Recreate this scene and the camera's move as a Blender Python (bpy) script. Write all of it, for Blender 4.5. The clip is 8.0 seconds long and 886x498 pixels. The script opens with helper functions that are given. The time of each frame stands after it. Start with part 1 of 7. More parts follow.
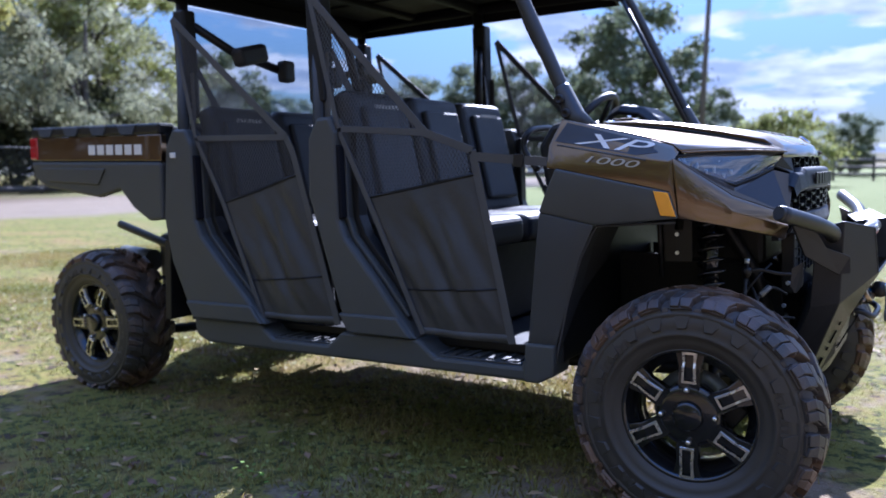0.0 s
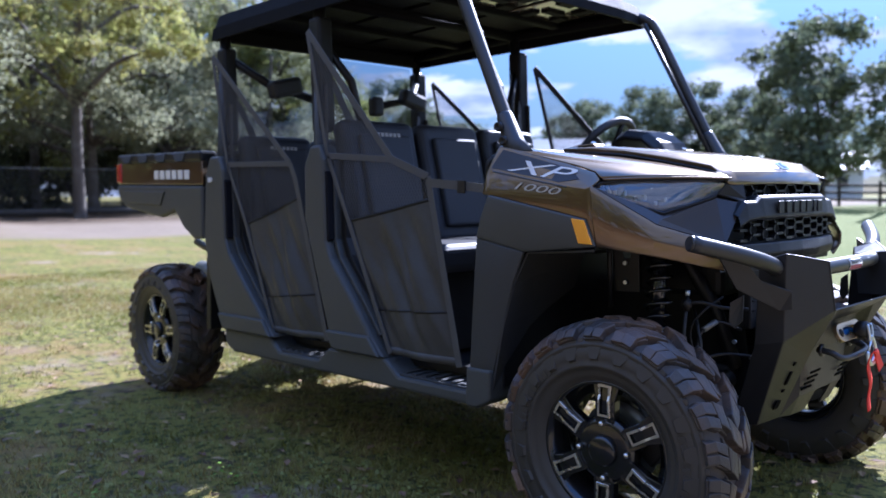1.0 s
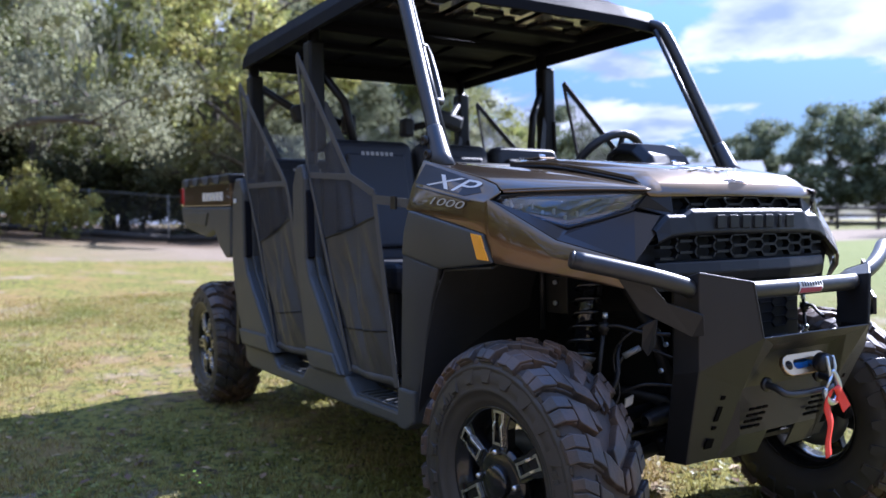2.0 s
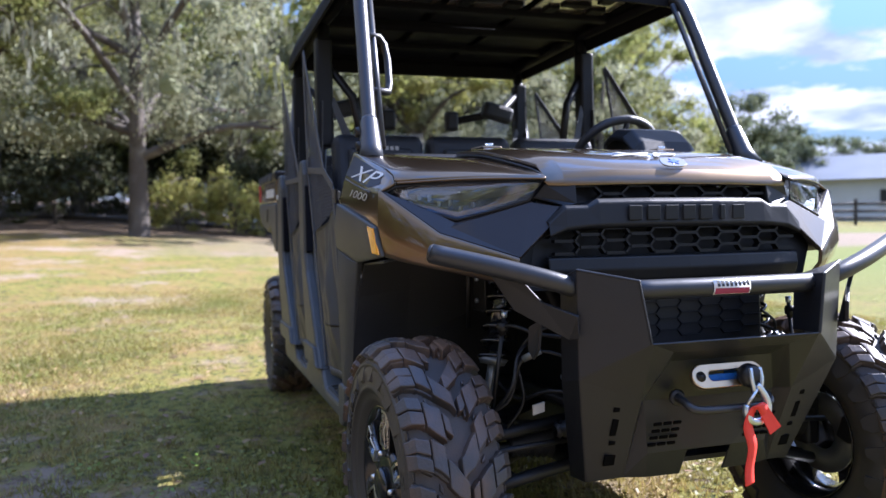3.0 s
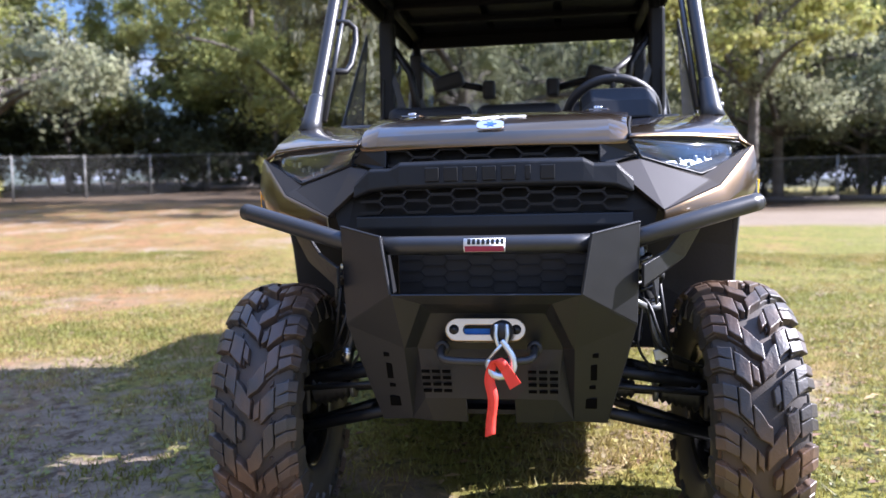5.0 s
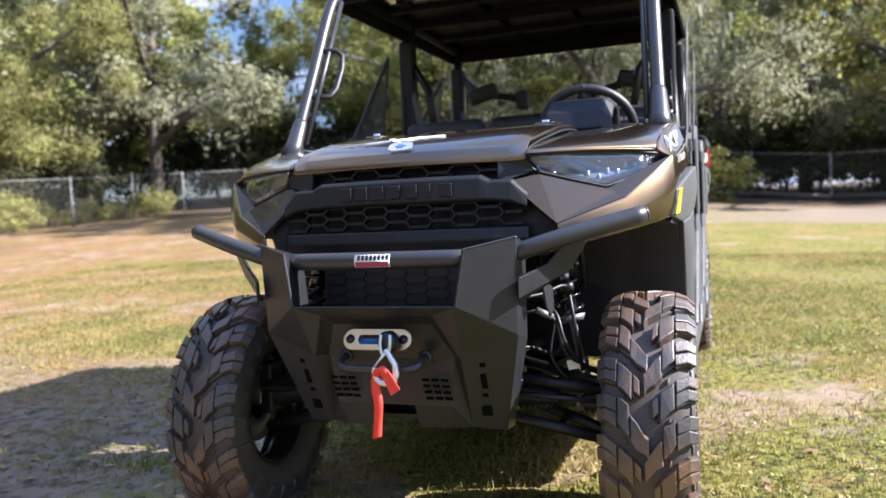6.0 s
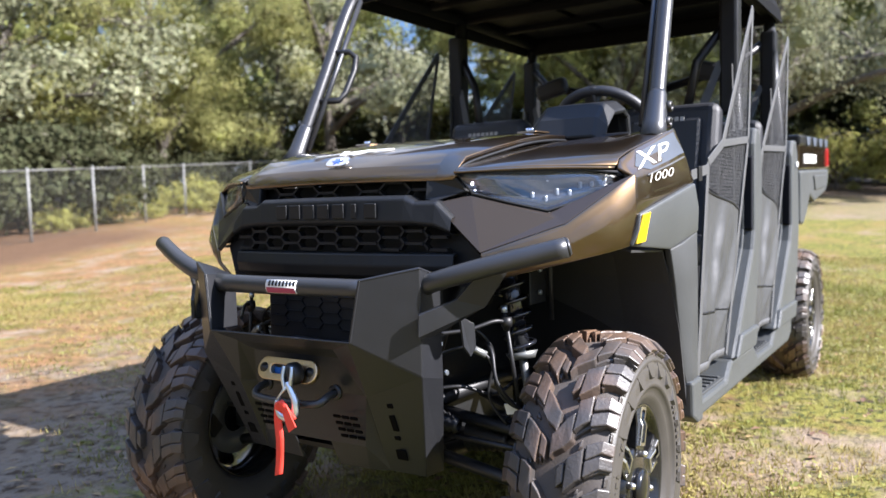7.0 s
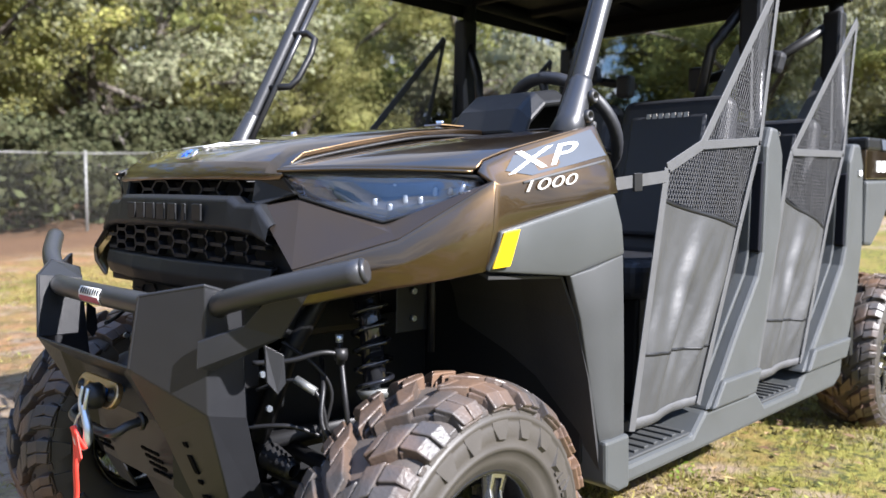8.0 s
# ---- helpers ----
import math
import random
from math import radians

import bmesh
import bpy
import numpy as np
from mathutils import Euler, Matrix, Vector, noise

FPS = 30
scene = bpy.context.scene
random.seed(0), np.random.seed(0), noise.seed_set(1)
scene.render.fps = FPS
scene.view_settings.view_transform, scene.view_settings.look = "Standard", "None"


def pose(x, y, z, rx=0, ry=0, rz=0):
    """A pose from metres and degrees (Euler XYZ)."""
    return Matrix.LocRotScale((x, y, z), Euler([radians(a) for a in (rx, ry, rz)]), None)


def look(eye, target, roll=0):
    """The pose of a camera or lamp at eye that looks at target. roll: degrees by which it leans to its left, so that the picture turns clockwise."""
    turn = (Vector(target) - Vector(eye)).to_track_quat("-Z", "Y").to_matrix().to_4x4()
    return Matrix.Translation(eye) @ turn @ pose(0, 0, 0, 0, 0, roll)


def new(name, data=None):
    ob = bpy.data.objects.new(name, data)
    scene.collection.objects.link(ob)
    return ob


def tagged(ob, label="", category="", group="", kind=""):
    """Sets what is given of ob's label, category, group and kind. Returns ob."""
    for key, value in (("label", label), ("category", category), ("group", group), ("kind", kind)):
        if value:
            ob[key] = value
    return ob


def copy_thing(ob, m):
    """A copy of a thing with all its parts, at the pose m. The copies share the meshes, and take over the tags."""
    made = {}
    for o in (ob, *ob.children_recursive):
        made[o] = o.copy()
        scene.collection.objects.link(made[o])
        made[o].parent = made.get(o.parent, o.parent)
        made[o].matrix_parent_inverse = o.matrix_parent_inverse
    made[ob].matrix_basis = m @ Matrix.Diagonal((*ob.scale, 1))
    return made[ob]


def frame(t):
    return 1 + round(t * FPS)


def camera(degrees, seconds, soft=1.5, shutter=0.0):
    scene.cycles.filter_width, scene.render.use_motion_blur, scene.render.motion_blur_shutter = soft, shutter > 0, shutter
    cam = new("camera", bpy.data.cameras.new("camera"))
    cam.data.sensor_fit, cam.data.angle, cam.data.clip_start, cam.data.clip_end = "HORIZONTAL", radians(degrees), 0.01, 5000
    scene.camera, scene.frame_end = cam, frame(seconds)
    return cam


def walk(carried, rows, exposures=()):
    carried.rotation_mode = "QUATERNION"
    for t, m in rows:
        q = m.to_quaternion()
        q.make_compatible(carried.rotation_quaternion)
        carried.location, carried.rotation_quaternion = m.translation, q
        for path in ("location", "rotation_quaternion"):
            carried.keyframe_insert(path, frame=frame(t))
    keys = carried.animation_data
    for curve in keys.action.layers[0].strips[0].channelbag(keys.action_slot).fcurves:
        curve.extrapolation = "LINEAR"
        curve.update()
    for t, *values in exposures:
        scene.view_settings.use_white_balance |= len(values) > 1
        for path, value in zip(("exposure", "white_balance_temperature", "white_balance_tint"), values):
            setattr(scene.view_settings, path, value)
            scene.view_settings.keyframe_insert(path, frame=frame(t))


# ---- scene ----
cam = camera(58.8, 8.0)
cam.data.dof.use_dof = True
cam.data.dof.focus_distance = 1.85
cam.data.dof.aperture_fstop = 3.4
PATH = [
    (0, (0.632, -2.922, 1.058), (-0.464, -1.261, 0.855), -1.0),
    (0.5, (0.962, -2.719, 1.035), (-0.32, -1.194, 0.861), -0.7),
    (1, (1.244, -2.511, 1.055), (-0.196, -1.13, 0.917), -0.6),
    (1.5, (1.466, -2.188, 1.026), (-0.113, -0.964, 0.926), -0.7),
    (1.7, (1.547, -2.069, 1.022), (-0.083, -0.913, 0.939), -0.7),
    (2.8, (1.863, -1.304, 0.987), (-0.013, -0.612, 0.926), -0.9),
    (3, (1.899, -1.154, 0.989), (-0.006, -0.547, 0.924), -0.9),
    (3.5, (2.021, -0.807, 0.978), (0.061, -0.418, 0.896), -1.1),
    (4, (2.086, -0.474, 0.948), (0.095, -0.312, 0.851), -1.1),
    (4.5, (2.164, -0.145, 0.945), (0.169, -0.216, 0.833), -1.2),
    (4.7, (2.222, -0.013, 0.944), (0.232, -0.171, 0.829), -1.1),
    (5.8, (2.244, 0.709, 0.962), (0.347, 0.09, 0.83), -2.7),
    (6, (2.204, 0.851, 0.965), (0.326, 0.17, 0.856), -2.8),
    (6.5, (2.065, 1.147, 1.036), (0.269, 0.274, 0.927), -2.4),
    (7, (1.755, 1.337, 1.036), (0.078, 0.256, 0.904), -1.8),
    (7.5, (1.407, 1.532, 1.047), (-0.144, 0.278, 0.904), -0.7),
    (8, (1.083, 1.649, 1.055), (-0.37, 0.283, 0.909), 0.4),
]
EXPOSURES = [(0.0, 1.7, 5000, 22), (1.7, 1.75, 5150, 21), (2.8, 1.95, 5500, 20), (4.7, 2.08, 5600, 20), (6.0, 2.0, 5950, 17), (8.0, 1.87, 5950, 14)]
walk(cam, [(t, look(eye, target, roll)) for t, eye, target, roll in PATH], EXPOSURES)

# ---- light ----
SUN_AZ, SUN_EL = 101.0, 37.0


def build_world():
    w = bpy.data.worlds.new("sky")
    scene.world = w
    w.use_nodes = True
    nt = w.node_tree
    nt.nodes.clear()
    out = nt.nodes.new("ShaderNodeOutputWorld")
    bg = nt.nodes.new("ShaderNodeBackground")
    sky = nt.nodes.new("ShaderNodeTexSky")
    sky.sky_type = 'NISHITA'
    sky.sun_disc = False
    sky.sun_elevation = radians(SUN_EL)
    sky.sun_rotation = radians(90.0 - SUN_AZ)
    sky.air_density, sky.dust_density, sky.ozone_density = 0.9, 0.15, 3.5
    tc = nt.nodes.new("ShaderNodeTexCoord")
    sep = nt.nodes.new("ShaderNodeSeparateXYZ")
    nt.links.new(tc.outputs["Generated"], sep.inputs[0])
    # cloud layer: the view ray met with a flat sheet overhead
    zc = nt.nodes.new("ShaderNodeMath"); zc.operation = 'MAXIMUM'; zc.inputs[1].default_value = 0.0
    nt.links.new(sep.outputs[2], zc.inputs[0])
    za = nt.nodes.new("ShaderNodeMath"); za.operation = 'ADD'; za.inputs[1].default_value = 0.16
    nt.links.new(zc.outputs[0], za.inputs[0])
    div = nt.nodes.new("ShaderNodeVectorMath"); div.operation = 'DIVIDE'
    nt.links.new(tc.outputs["Generated"], div.inputs[0])
    comb = nt.nodes.new("ShaderNodeCombineXYZ"); comb.inputs[2].default_value = 1.0
    nt.links.new(za.outputs[0], comb.inputs[0]); nt.links.new(za.outputs[0], comb.inputs[1])
    nt.links.new(comb.outputs[0], div.inputs[1])
    n1 = nt.nodes.new("ShaderNodeTexNoise")
    n1.inputs["Scale"].default_value, n1.inputs["Detail"].default_value, n1.inputs["Roughness"].default_value = 1.35, 9.0, 0.56
    mp = nt.nodes.new("ShaderNodeMapping"); mp.inputs["Location"].default_value = (3.1, 1.4, 0.3)
    nt.links.new(div.outputs[0], mp.inputs[0]); nt.links.new(mp.outputs[0], n1.inputs["Vector"])
    r1 = nt.nodes.new("ShaderNodeValToRGB")
    r1.color_ramp.elements[0].position, r1.color_ramp.elements[1].position = 0.485, 0.53
    nt.links.new(n1.outputs["Fac"], r1.inputs[0])
    n2 = nt.nodes.new("ShaderNodeTexNoise")
    n2.inputs["Scale"].default_value, n2.inputs["Detail"].default_value = 3.4, 6.0
    nt.links.new(mp.outputs[0], n2.inputs["Vector"])
    r2 = nt.nodes.new("ShaderNodeValToRGB")
    r2.color_ramp.elements[0].position, r2.color_ramp.elements[1].position = 0.36, 0.6
    r2.color_ramp.elements[0].color = (1.0, 1.2, 1.6, 1)
    r2.color_ramp.elements[1].color = (2.15, 2.2, 2.35, 1)
    nt.links.new(n2.outputs["Fac"], r2.inputs[0])
    mix = nt.nodes.new("ShaderNodeMixRGB")
    # a deep clear sky: paler overhead light kept, horizon glare held down
    zr = nt.nodes.new("ShaderNodeMapRange")
    zr.inputs["From Max"].default_value, zr.inputs["To Min"].default_value, zr.inputs["To Max"].default_value = 1.0, 0.10, 2.0
    zp = nt.nodes.new("ShaderNodeMath"); zp.operation = 'POWER'; zp.inputs[1].default_value = 1.5
    nt.links.new(zc.outputs[0], zp.inputs[0]); nt.links.new(zp.outputs[0], zr.inputs["Value"])
    deep = nt.nodes.new("ShaderNodeVectorMath"); deep.operation = 'SCALE'
    nt.links.new(sky.outputs[0], deep.inputs[0]); nt.links.new(zr.outputs[0], deep.inputs["Scale"])
    nt.links.new(r1.outputs[0], mix.inputs[0]); nt.links.new(deep.outputs[0], mix.inputs[1]); nt.links.new(r2.outputs[0], mix.inputs[2])
    nt.links.new(mix.outputs[0], bg.inputs[0])
    bg.inputs[1].default_value = 0.15
    nt.links.new(bg.outputs[0], out.inputs[0])
    sun = bpy.data.lights.new("sun", 'SUN')
    sun.energy, sun.angle, sun.color = 5.0, radians(0.55), (1.0, 0.94, 0.86)
    so = new("sun", sun)
    a, e = radians(SUN_AZ), radians(SUN_EL)
    d = Vector((math.cos(a) * math.cos(e), math.sin(a) * math.cos(e), math.sin(e)))
    so.matrix_basis = look(d * 30, (0, 0, 0))


build_world()


# ---- materials ----
def material(name, color, rough=0.5, metal=0.0, vary=0.15, scale=8.0, bump=0.0, bump_scale=120.0, coat=0.0, spec=0.5,
             island=0.0, objvary=0.0, second=None, second_scale=1.5, second_at=(0.5, 0.65), translucent=0.0, coords="Object"):
    """A surface with tone variation at two scales, fine relief and, where given, a second colour in patches."""
    m = bpy.data.materials.new(name)
    m.use_nodes = True
    nt = m.node_tree
    b = nt.nodes["Principled BSDF"]
    b.inputs["Roughness"].default_value = rough
    b.inputs["Metallic"].default_value = metal
    b.inputs["Coat Weight"].default_value = coat
    b.inputs["Coat Roughness"].default_value = 0.02
    b.inputs["Specular IOR Level"].default_value = spec
    tc = nt.nodes.new("ShaderNodeTexCoord")
    n = nt.nodes.new("ShaderNodeTexNoise")
    n.inputs["Scale"].default_value, n.inputs["Detail"].default_value = scale, 6.0
    nt.links.new(tc.outputs[coords], n.inputs["Vector"])
    base = nt.nodes.new("ShaderNodeMixRGB")
    base.inputs[1].default_value = (*[c * (1 - vary) for c in color], 1)
    base.inputs[2].default_value = (*[min(1.0, c * (1 + vary)) for c in color], 1)
    nt.links.new(n.outputs["Fac"], base.inputs[0])
    last = base.outputs[0]
    if second:
        n3 = nt.nodes.new("ShaderNodeTexNoise")
        n3.inputs["Scale"].default_value, n3.inputs["Detail"].default_value = second_scale, 8.0
        nt.links.new(tc.outputs[coords], n3.inputs["Vector"])
        rp = nt.nodes.new("ShaderNodeValToRGB")
        rp.color_ramp.elements[0].position, rp.color_ramp.elements[1].position = second_at
        nt.links.new(n3.outputs["Fac"], rp.inputs[0])
        mx = nt.nodes.new("ShaderNodeMixRGB")
        nt.links.new(rp.outputs[0], mx.inputs[0]); nt.links.new(last, mx.inputs[1])
        mx.inputs[2].default_value = (*second, 1)
        last = mx.outputs[0]
    if island or objvary:
        if island:
            g = nt.nodes.new("ShaderNodeNewGeometry"); src = g.outputs["Random Per Island"]
        else:
            g = nt.nodes.new("ShaderNodeObjectInfo"); src = g.outputs["Random"]
        amt = island or objvary
        mr = nt.nodes.new("ShaderNodeMapRange")
        mr.inputs["To Min"].default_value, mr.inputs["To Max"].default_value = 1 - amt, 1 + amt
        nt.links.new(src, mr.inputs["Value"])
        hs = nt.nodes.new("ShaderNodeHueSaturation")
        nt.links.new(mr.outputs[0], hs.inputs["Value"]); nt.links.new(last, hs.inputs["Color"])
        mh = nt.nodes.new("ShaderNodeMapRange")
        mh.inputs["To Min"].default_value, mh.inputs["To Max"].default_value = 0.5 - 0.05 * amt, 0.5 + 0.05 * amt
        nt.links.new(src, mh.inputs["Value"]); nt.links.new(mh.outputs[0], hs.inputs["Hue"])
        last = hs.outputs[0]
    nt.links.new(last, b.inputs["Base Color"])
    nr = nt.nodes.new("ShaderNodeMapRange")
    nr.inputs["To Min"].default_value, nr.inputs["To Max"].default_value = max(0.02, rough * 0.85), min(1, rough * 1.15)
    nt.links.new(n.outputs["Fac"], nr.inputs["Value"]); nt.links.new(nr.outputs[0], b.inputs["Roughness"])
    if bump:
        n2 = nt.nodes.new("ShaderNodeTexNoise")
        n2.inputs["Scale"].default_value, n2.inputs["Detail"].default_value = bump_scale, 3.0
        nt.links.new(tc.outputs[coords], n2.inputs["Vector"])
        bp = nt.nodes.new("ShaderNodeBump")
        bp.inputs["Strength"].default_value, bp.inputs["Distance"].default_value = bump, 0.002
        nt.links.new(n2.outputs["Fac"], bp.inputs["Height"]); nt.links.new(bp.outputs[0], b.inputs["Normal"])
    if translucent:
        out = nt.nodes["Material Output"]
        tr = nt.nodes.new("ShaderNodeBsdfTranslucent")
        nt.links.new(last, tr.inputs[0])
        ms = nt.nodes.new("ShaderNodeMixShader"); ms.inputs[0].default_value = translucent
        nt.links.new(b.outputs[0], ms.inputs[1]); nt.links.new(tr.outputs[0], ms.inputs[2]); nt.links.new(ms.outputs[0], out.inputs[0])
    return m


def glass_material(name, color=(1, 1, 1), rough=0.02, amount=0.85, ior=1.5, most=0.75):
    """Thin clear plastic: mostly see-through, with a gloss that grows at grazing angles."""
    m = bpy.data.materials.new(name)
    m.use_nodes = True
    nt = m.node_tree
    nt.nodes.clear()
    out = nt.nodes.new("ShaderNodeOutputMaterial")
    tr = nt.nodes.new("ShaderNodeBsdfTransparent"); tr.inputs[0].default_value = (*[c * amount for c in color], 1)
    gl = nt.nodes.new("ShaderNodeBsdfGlossy"); gl.inputs["Roughness"].default_value = rough
    lw = nt.nodes.new("ShaderNodeLayerWeight")
    pw = nt.nodes.new("ShaderNodeMath"); pw.operation = 'POWER'; pw.inputs[1].default_value = 3.5
    nt.links.new(lw.outputs["Facing"], pw.inputs[0])
    fr = nt.nodes.new("ShaderNodeMapRange")
    fr.inputs["To Min"].default_value, fr.inputs["To Max"].default_value = ((ior - 1) / (ior + 1)) ** 2, most
    nt.links.new(pw.outputs[0], fr.inputs["Value"])
    mx = nt.nodes.new("ShaderNodeMixShader")
    nt.links.new(fr.outputs[0], mx.inputs[0]); nt.links.new(tr.outputs[0], mx.inputs[1]); nt.links.new(gl.outputs[0], mx.inputs[2])
    nt.links.new(mx.outputs[0], out.inputs[0])
    return m


BROWN = material("brown_metallic_paint", (0.13, 0.086, 0.045), 0.33, 1.0, 0.2, 7, 0.03, 900, coat=1.0)
BROWN.node_tree.nodes["Principled BSDF"].inputs["Coat IOR"].default_value = 1.55
# lamp facets: darker, rougher and less metallic than the bonnet brown
BROWN_FACET = material("dark_brown_facet", (0.028, 0.0225, 0.019), 0.55, 0.0, 0.12, 5, 0.04, 900, coat=0.45, spec=0.1)
GREY_PLASTIC = material("dark_grey_moulded_plastic", (0.055, 0.059, 0.059), 0.5, 0, 0.12, 9, 0.35, 500)
# charcoal of the steps, and the flare grey with shade added for the leg
GREY_DARK = material("charcoal_and_shaded_grey_plastic", (0.036, 0.038, 0.038), 0.6, 0, 0.12, 14, 0.5, 500)
PAD = material("dull_black_pad", (0.009, 0.0095, 0.013), 0.75, 0, 0.15, 20, 0.2, 500, spec=0.1)
BLACK_PLASTIC = material("black_plastic", (0.0105, 0.011, 0.012), 0.44, 0, 0.2, 20, 0.2, 600, spec=0.3)
HOLE = material("painted_hole_black", (0.003, 0.003, 0.003), 0.9, 0, 0.1, 20, spec=0.05)
LINER = material("wheel_well_plastic", (0.03, 0.03, 0.031), 0.6, 0, 0.25, 9, 0.4, 120)
GRILLE = material("black_grille_plastic", (0.009, 0.0095, 0.011), 0.45, 0, 0.2, 20, 0.1, 600, spec=0.25)
POWDER = material("black_powder_coat", (0.014, 0.0145, 0.0165), 0.36, 0.0, 0.15, 25, 0.22, 1100, spec=0.4)
TUBE = material("satin_black_steel_tube", (0.03, 0.031, 0.034), 0.36, 0.25, 0.12, 18, 0.08, 900, spec=0.6)
FRAME = material("black_frame_steel", (0.012, 0.012, 0.013), 0.45, 0.2, 0.2, 18, 0.1, 400)
TREAD = material("dusty_tread_rubber", (0.046, 0.041, 0.038), 0.42, 0, 0.3, 12, 0.5, 160, second=(0.15, 0.088, 0.052), second_scale=5, second_at=(0.40, 0.66))
SHOCK = material("gloss_black_shock", (0.016, 0.017, 0.022), 0.16, 0.3, 0.1, 20, spec=0.8, coat=0.6)
RUBBER = material("tyre_rubber", (0.06, 0.05, 0.043), 0.7, 0, 0.25, 12, 0.35, 260, second=(0.105, 0.07, 0.05), second_scale=4.5, second_at=(0.47, 0.68))
RUBBER_BLACK = material("black_rubber", (0.014, 0.014, 0.015), 0.5, 0, 0.2, 20, 0.2, 300)
SIDEWALL = material("tyre_sidewall_rubber", (0.047, 0.042, 0.036), 0.5, 0, 0.2, 16, 0.2, 300)
RIM_BLACK = material("gloss_black_alloy", (0.012, 0.012, 0.013), 0.2, 0.3, 0.2, 14, coat=0.6)
MACHINED = material("machined_aluminium", (0.72, 0.7, 0.66), 0.28, 1.0, 0.06, 40, 0.05, 900)
ALLOY = material("brushed_alloy", (0.6, 0.46, 0.29), 0.3, 1.0, 0.1, 60, 0.1, 900)
ZINC = material("zinc_plated_steel", (0.6, 0.66, 0.72), 0.3, 0.9, 0.12, 40)
RED = material("red_webbing", (0.75, 0.045, 0.025), 0.6, 0, 0.12, 60, 0.4, 700)
BLUE_ROPE = material("blue_synthetic_rope", (0.015, 0.12, 0.42), 0.6, 0, 0.3, 90, 0.5, 500)
AMBER = material("yellow_reflector", (0.85, 0.55, 0.0), 0.25, 0, 0.06, 60, 0.1, 500, coat=0.8)
AMBER_R = material("amber_reflector", (0.85, 0.36, 0.0), 0.25, 0, 0.06, 60, 0.1, 500, coat=0.8)
TAIL_RED = material("red_lamp_lens", (0.4, 0.01, 0.012), 0.15, 0, 0.1, 30, coat=1.0)
WHITE = material("white_decal", (0.72, 0.72, 0.7), 0.4, 0, 0.05, 30)
DECAL_PALE = material("pale_outlined_print", (0.42, 0.4, 0.36), 0.45, 0, 0.1, 60)
DECAL_GREY = material("slate_grey_decal", (0.06, 0.07, 0.088), 0.7, 0, 0.08, 30, spec=0.2)
MAGENTA = material("maroon_sticker_print", (0.28, 0.02, 0.07), 0.4, 0, 0.1, 60)
BLUE_BADGE = material("blue_badge_enamel", (0.015, 0.09, 0.5), 0.3, 0, 0.05, 60, coat=1.0)
CHROME = material("chrome_badge", (0.8, 0.8, 0.82), 0.12, 1.0, 0.03, 60)
SEAT = material("black_vinyl_seat", (0.019, 0.02, 0.024), 0.5, 0, 0.2, 12, 0.3, 500)
SEAT_GREY = material("slate_vinyl_seat", (0.025, 0.027, 0.032), 0.55, 0, 0.15, 12, 0.3, 500)
VINYL = material("grey_vinyl_net_panel", (0.044, 0.045, 0.045), 0.5, 0, 0.25, 6, 0.8, 34, spec=0.45)
WEB = material("grey_webbing", (0.066, 0.067, 0.068), 0.6, 0, 0.15, 30, 0.4, 600)
NET = material("black_net_mesh", (0.06, 0.06, 0.062), 0.6, 0, 0.2, 40)
# the bowl's bluish cast is painted in for sky reflected by the lamp
LAMP_BOWL = material("sky_tinted_lamp_bowl", (0.085, 0.1, 0.13), 0.3, 0.7, 0.3, 40)
REFLECTOR = material("headlamp_reflector", (0.5, 0.52, 0.55), 0.4, 0.8, 0.2, 30)
# tan base adds the sunlit ground that the glossy lining mirrors
ROOF_GLOSS = material("gloss_lining_painted_reflection", (0.16, 0.13, 0.10), 0.22, 0.5, 0.2, 10, 0.6, 9, coat=1.0)
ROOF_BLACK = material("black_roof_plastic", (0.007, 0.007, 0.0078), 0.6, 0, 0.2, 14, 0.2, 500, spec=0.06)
LENS = glass_material("clear_lamp_lens", (0.92, 0.95, 1.0), 0.03, 0.9, 2.0, 0.85)
WINDOW = glass_material("tinted_polycarbonate", (0.86, 0.88, 0.88), 0.02, 0.9)
BARK = material("oak_bark", (0.085, 0.07, 0.057), 0.9, 0, 0.4, 3, 1.0, 14, second=(0.14, 0.127, 0.108), second_scale=1.5)
LEAF_A = material("oak_leaves", (0.25, 0.26, 0.086), 0.75, 0, 0.5, 0.4, island=0.35, translucent=0.52, spec=0.2)
LEAF_B = material("grey_green_leaves", (0.275, 0.28, 0.17), 0.75, 0, 0.5, 0.4, island=0.35, translucent=0.5, spec=0.2)
LEAF_E = material("dark_green_leaves", (0.14, 0.16, 0.09), 0.75, 0, 0.5, 0.4, island=0.35, translucent=0.35, spec=0.2)
LEAF_F = material("olive_leaves", (0.285, 0.28, 0.105), 0.75, 0, 0.5, 0.4, island=0.3, translucent=0.58, spec=0.2)
# dark leaf colour holds the shade below the tree canopy
LEAF_D = material("undergrowth_leaves_painted_shade", (0.06, 0.064, 0.03), 0.8, 0, 0.5, 0.5, island=0.4, translucent=0.25, spec=0.15)
LEAF_C = material("yellow_green_leaves", (0.36, 0.345, 0.11), 0.7, 0, 0.45, 0.4, island=0.4, translucent=0.45, spec=0.2)
MOSS = material("hanging_moss", (0.2, 0.205, 0.14), 0.8, 0, 0.3, 1.2, island=0.35, translucent=0.3)
GALV = material("galvanised_steel", (0.2, 0.205, 0.2), 0.45, 0.6, 0.2, 10)
WIRE = material("weathered_chain_link", (0.095, 0.095, 0.09), 0.6, 0.3, 0.2, 10)
FENCE_STEEL = material("weathered_fence_steel", (0.18, 0.18, 0.17), 0.6, 0.3, 0.25, 10)
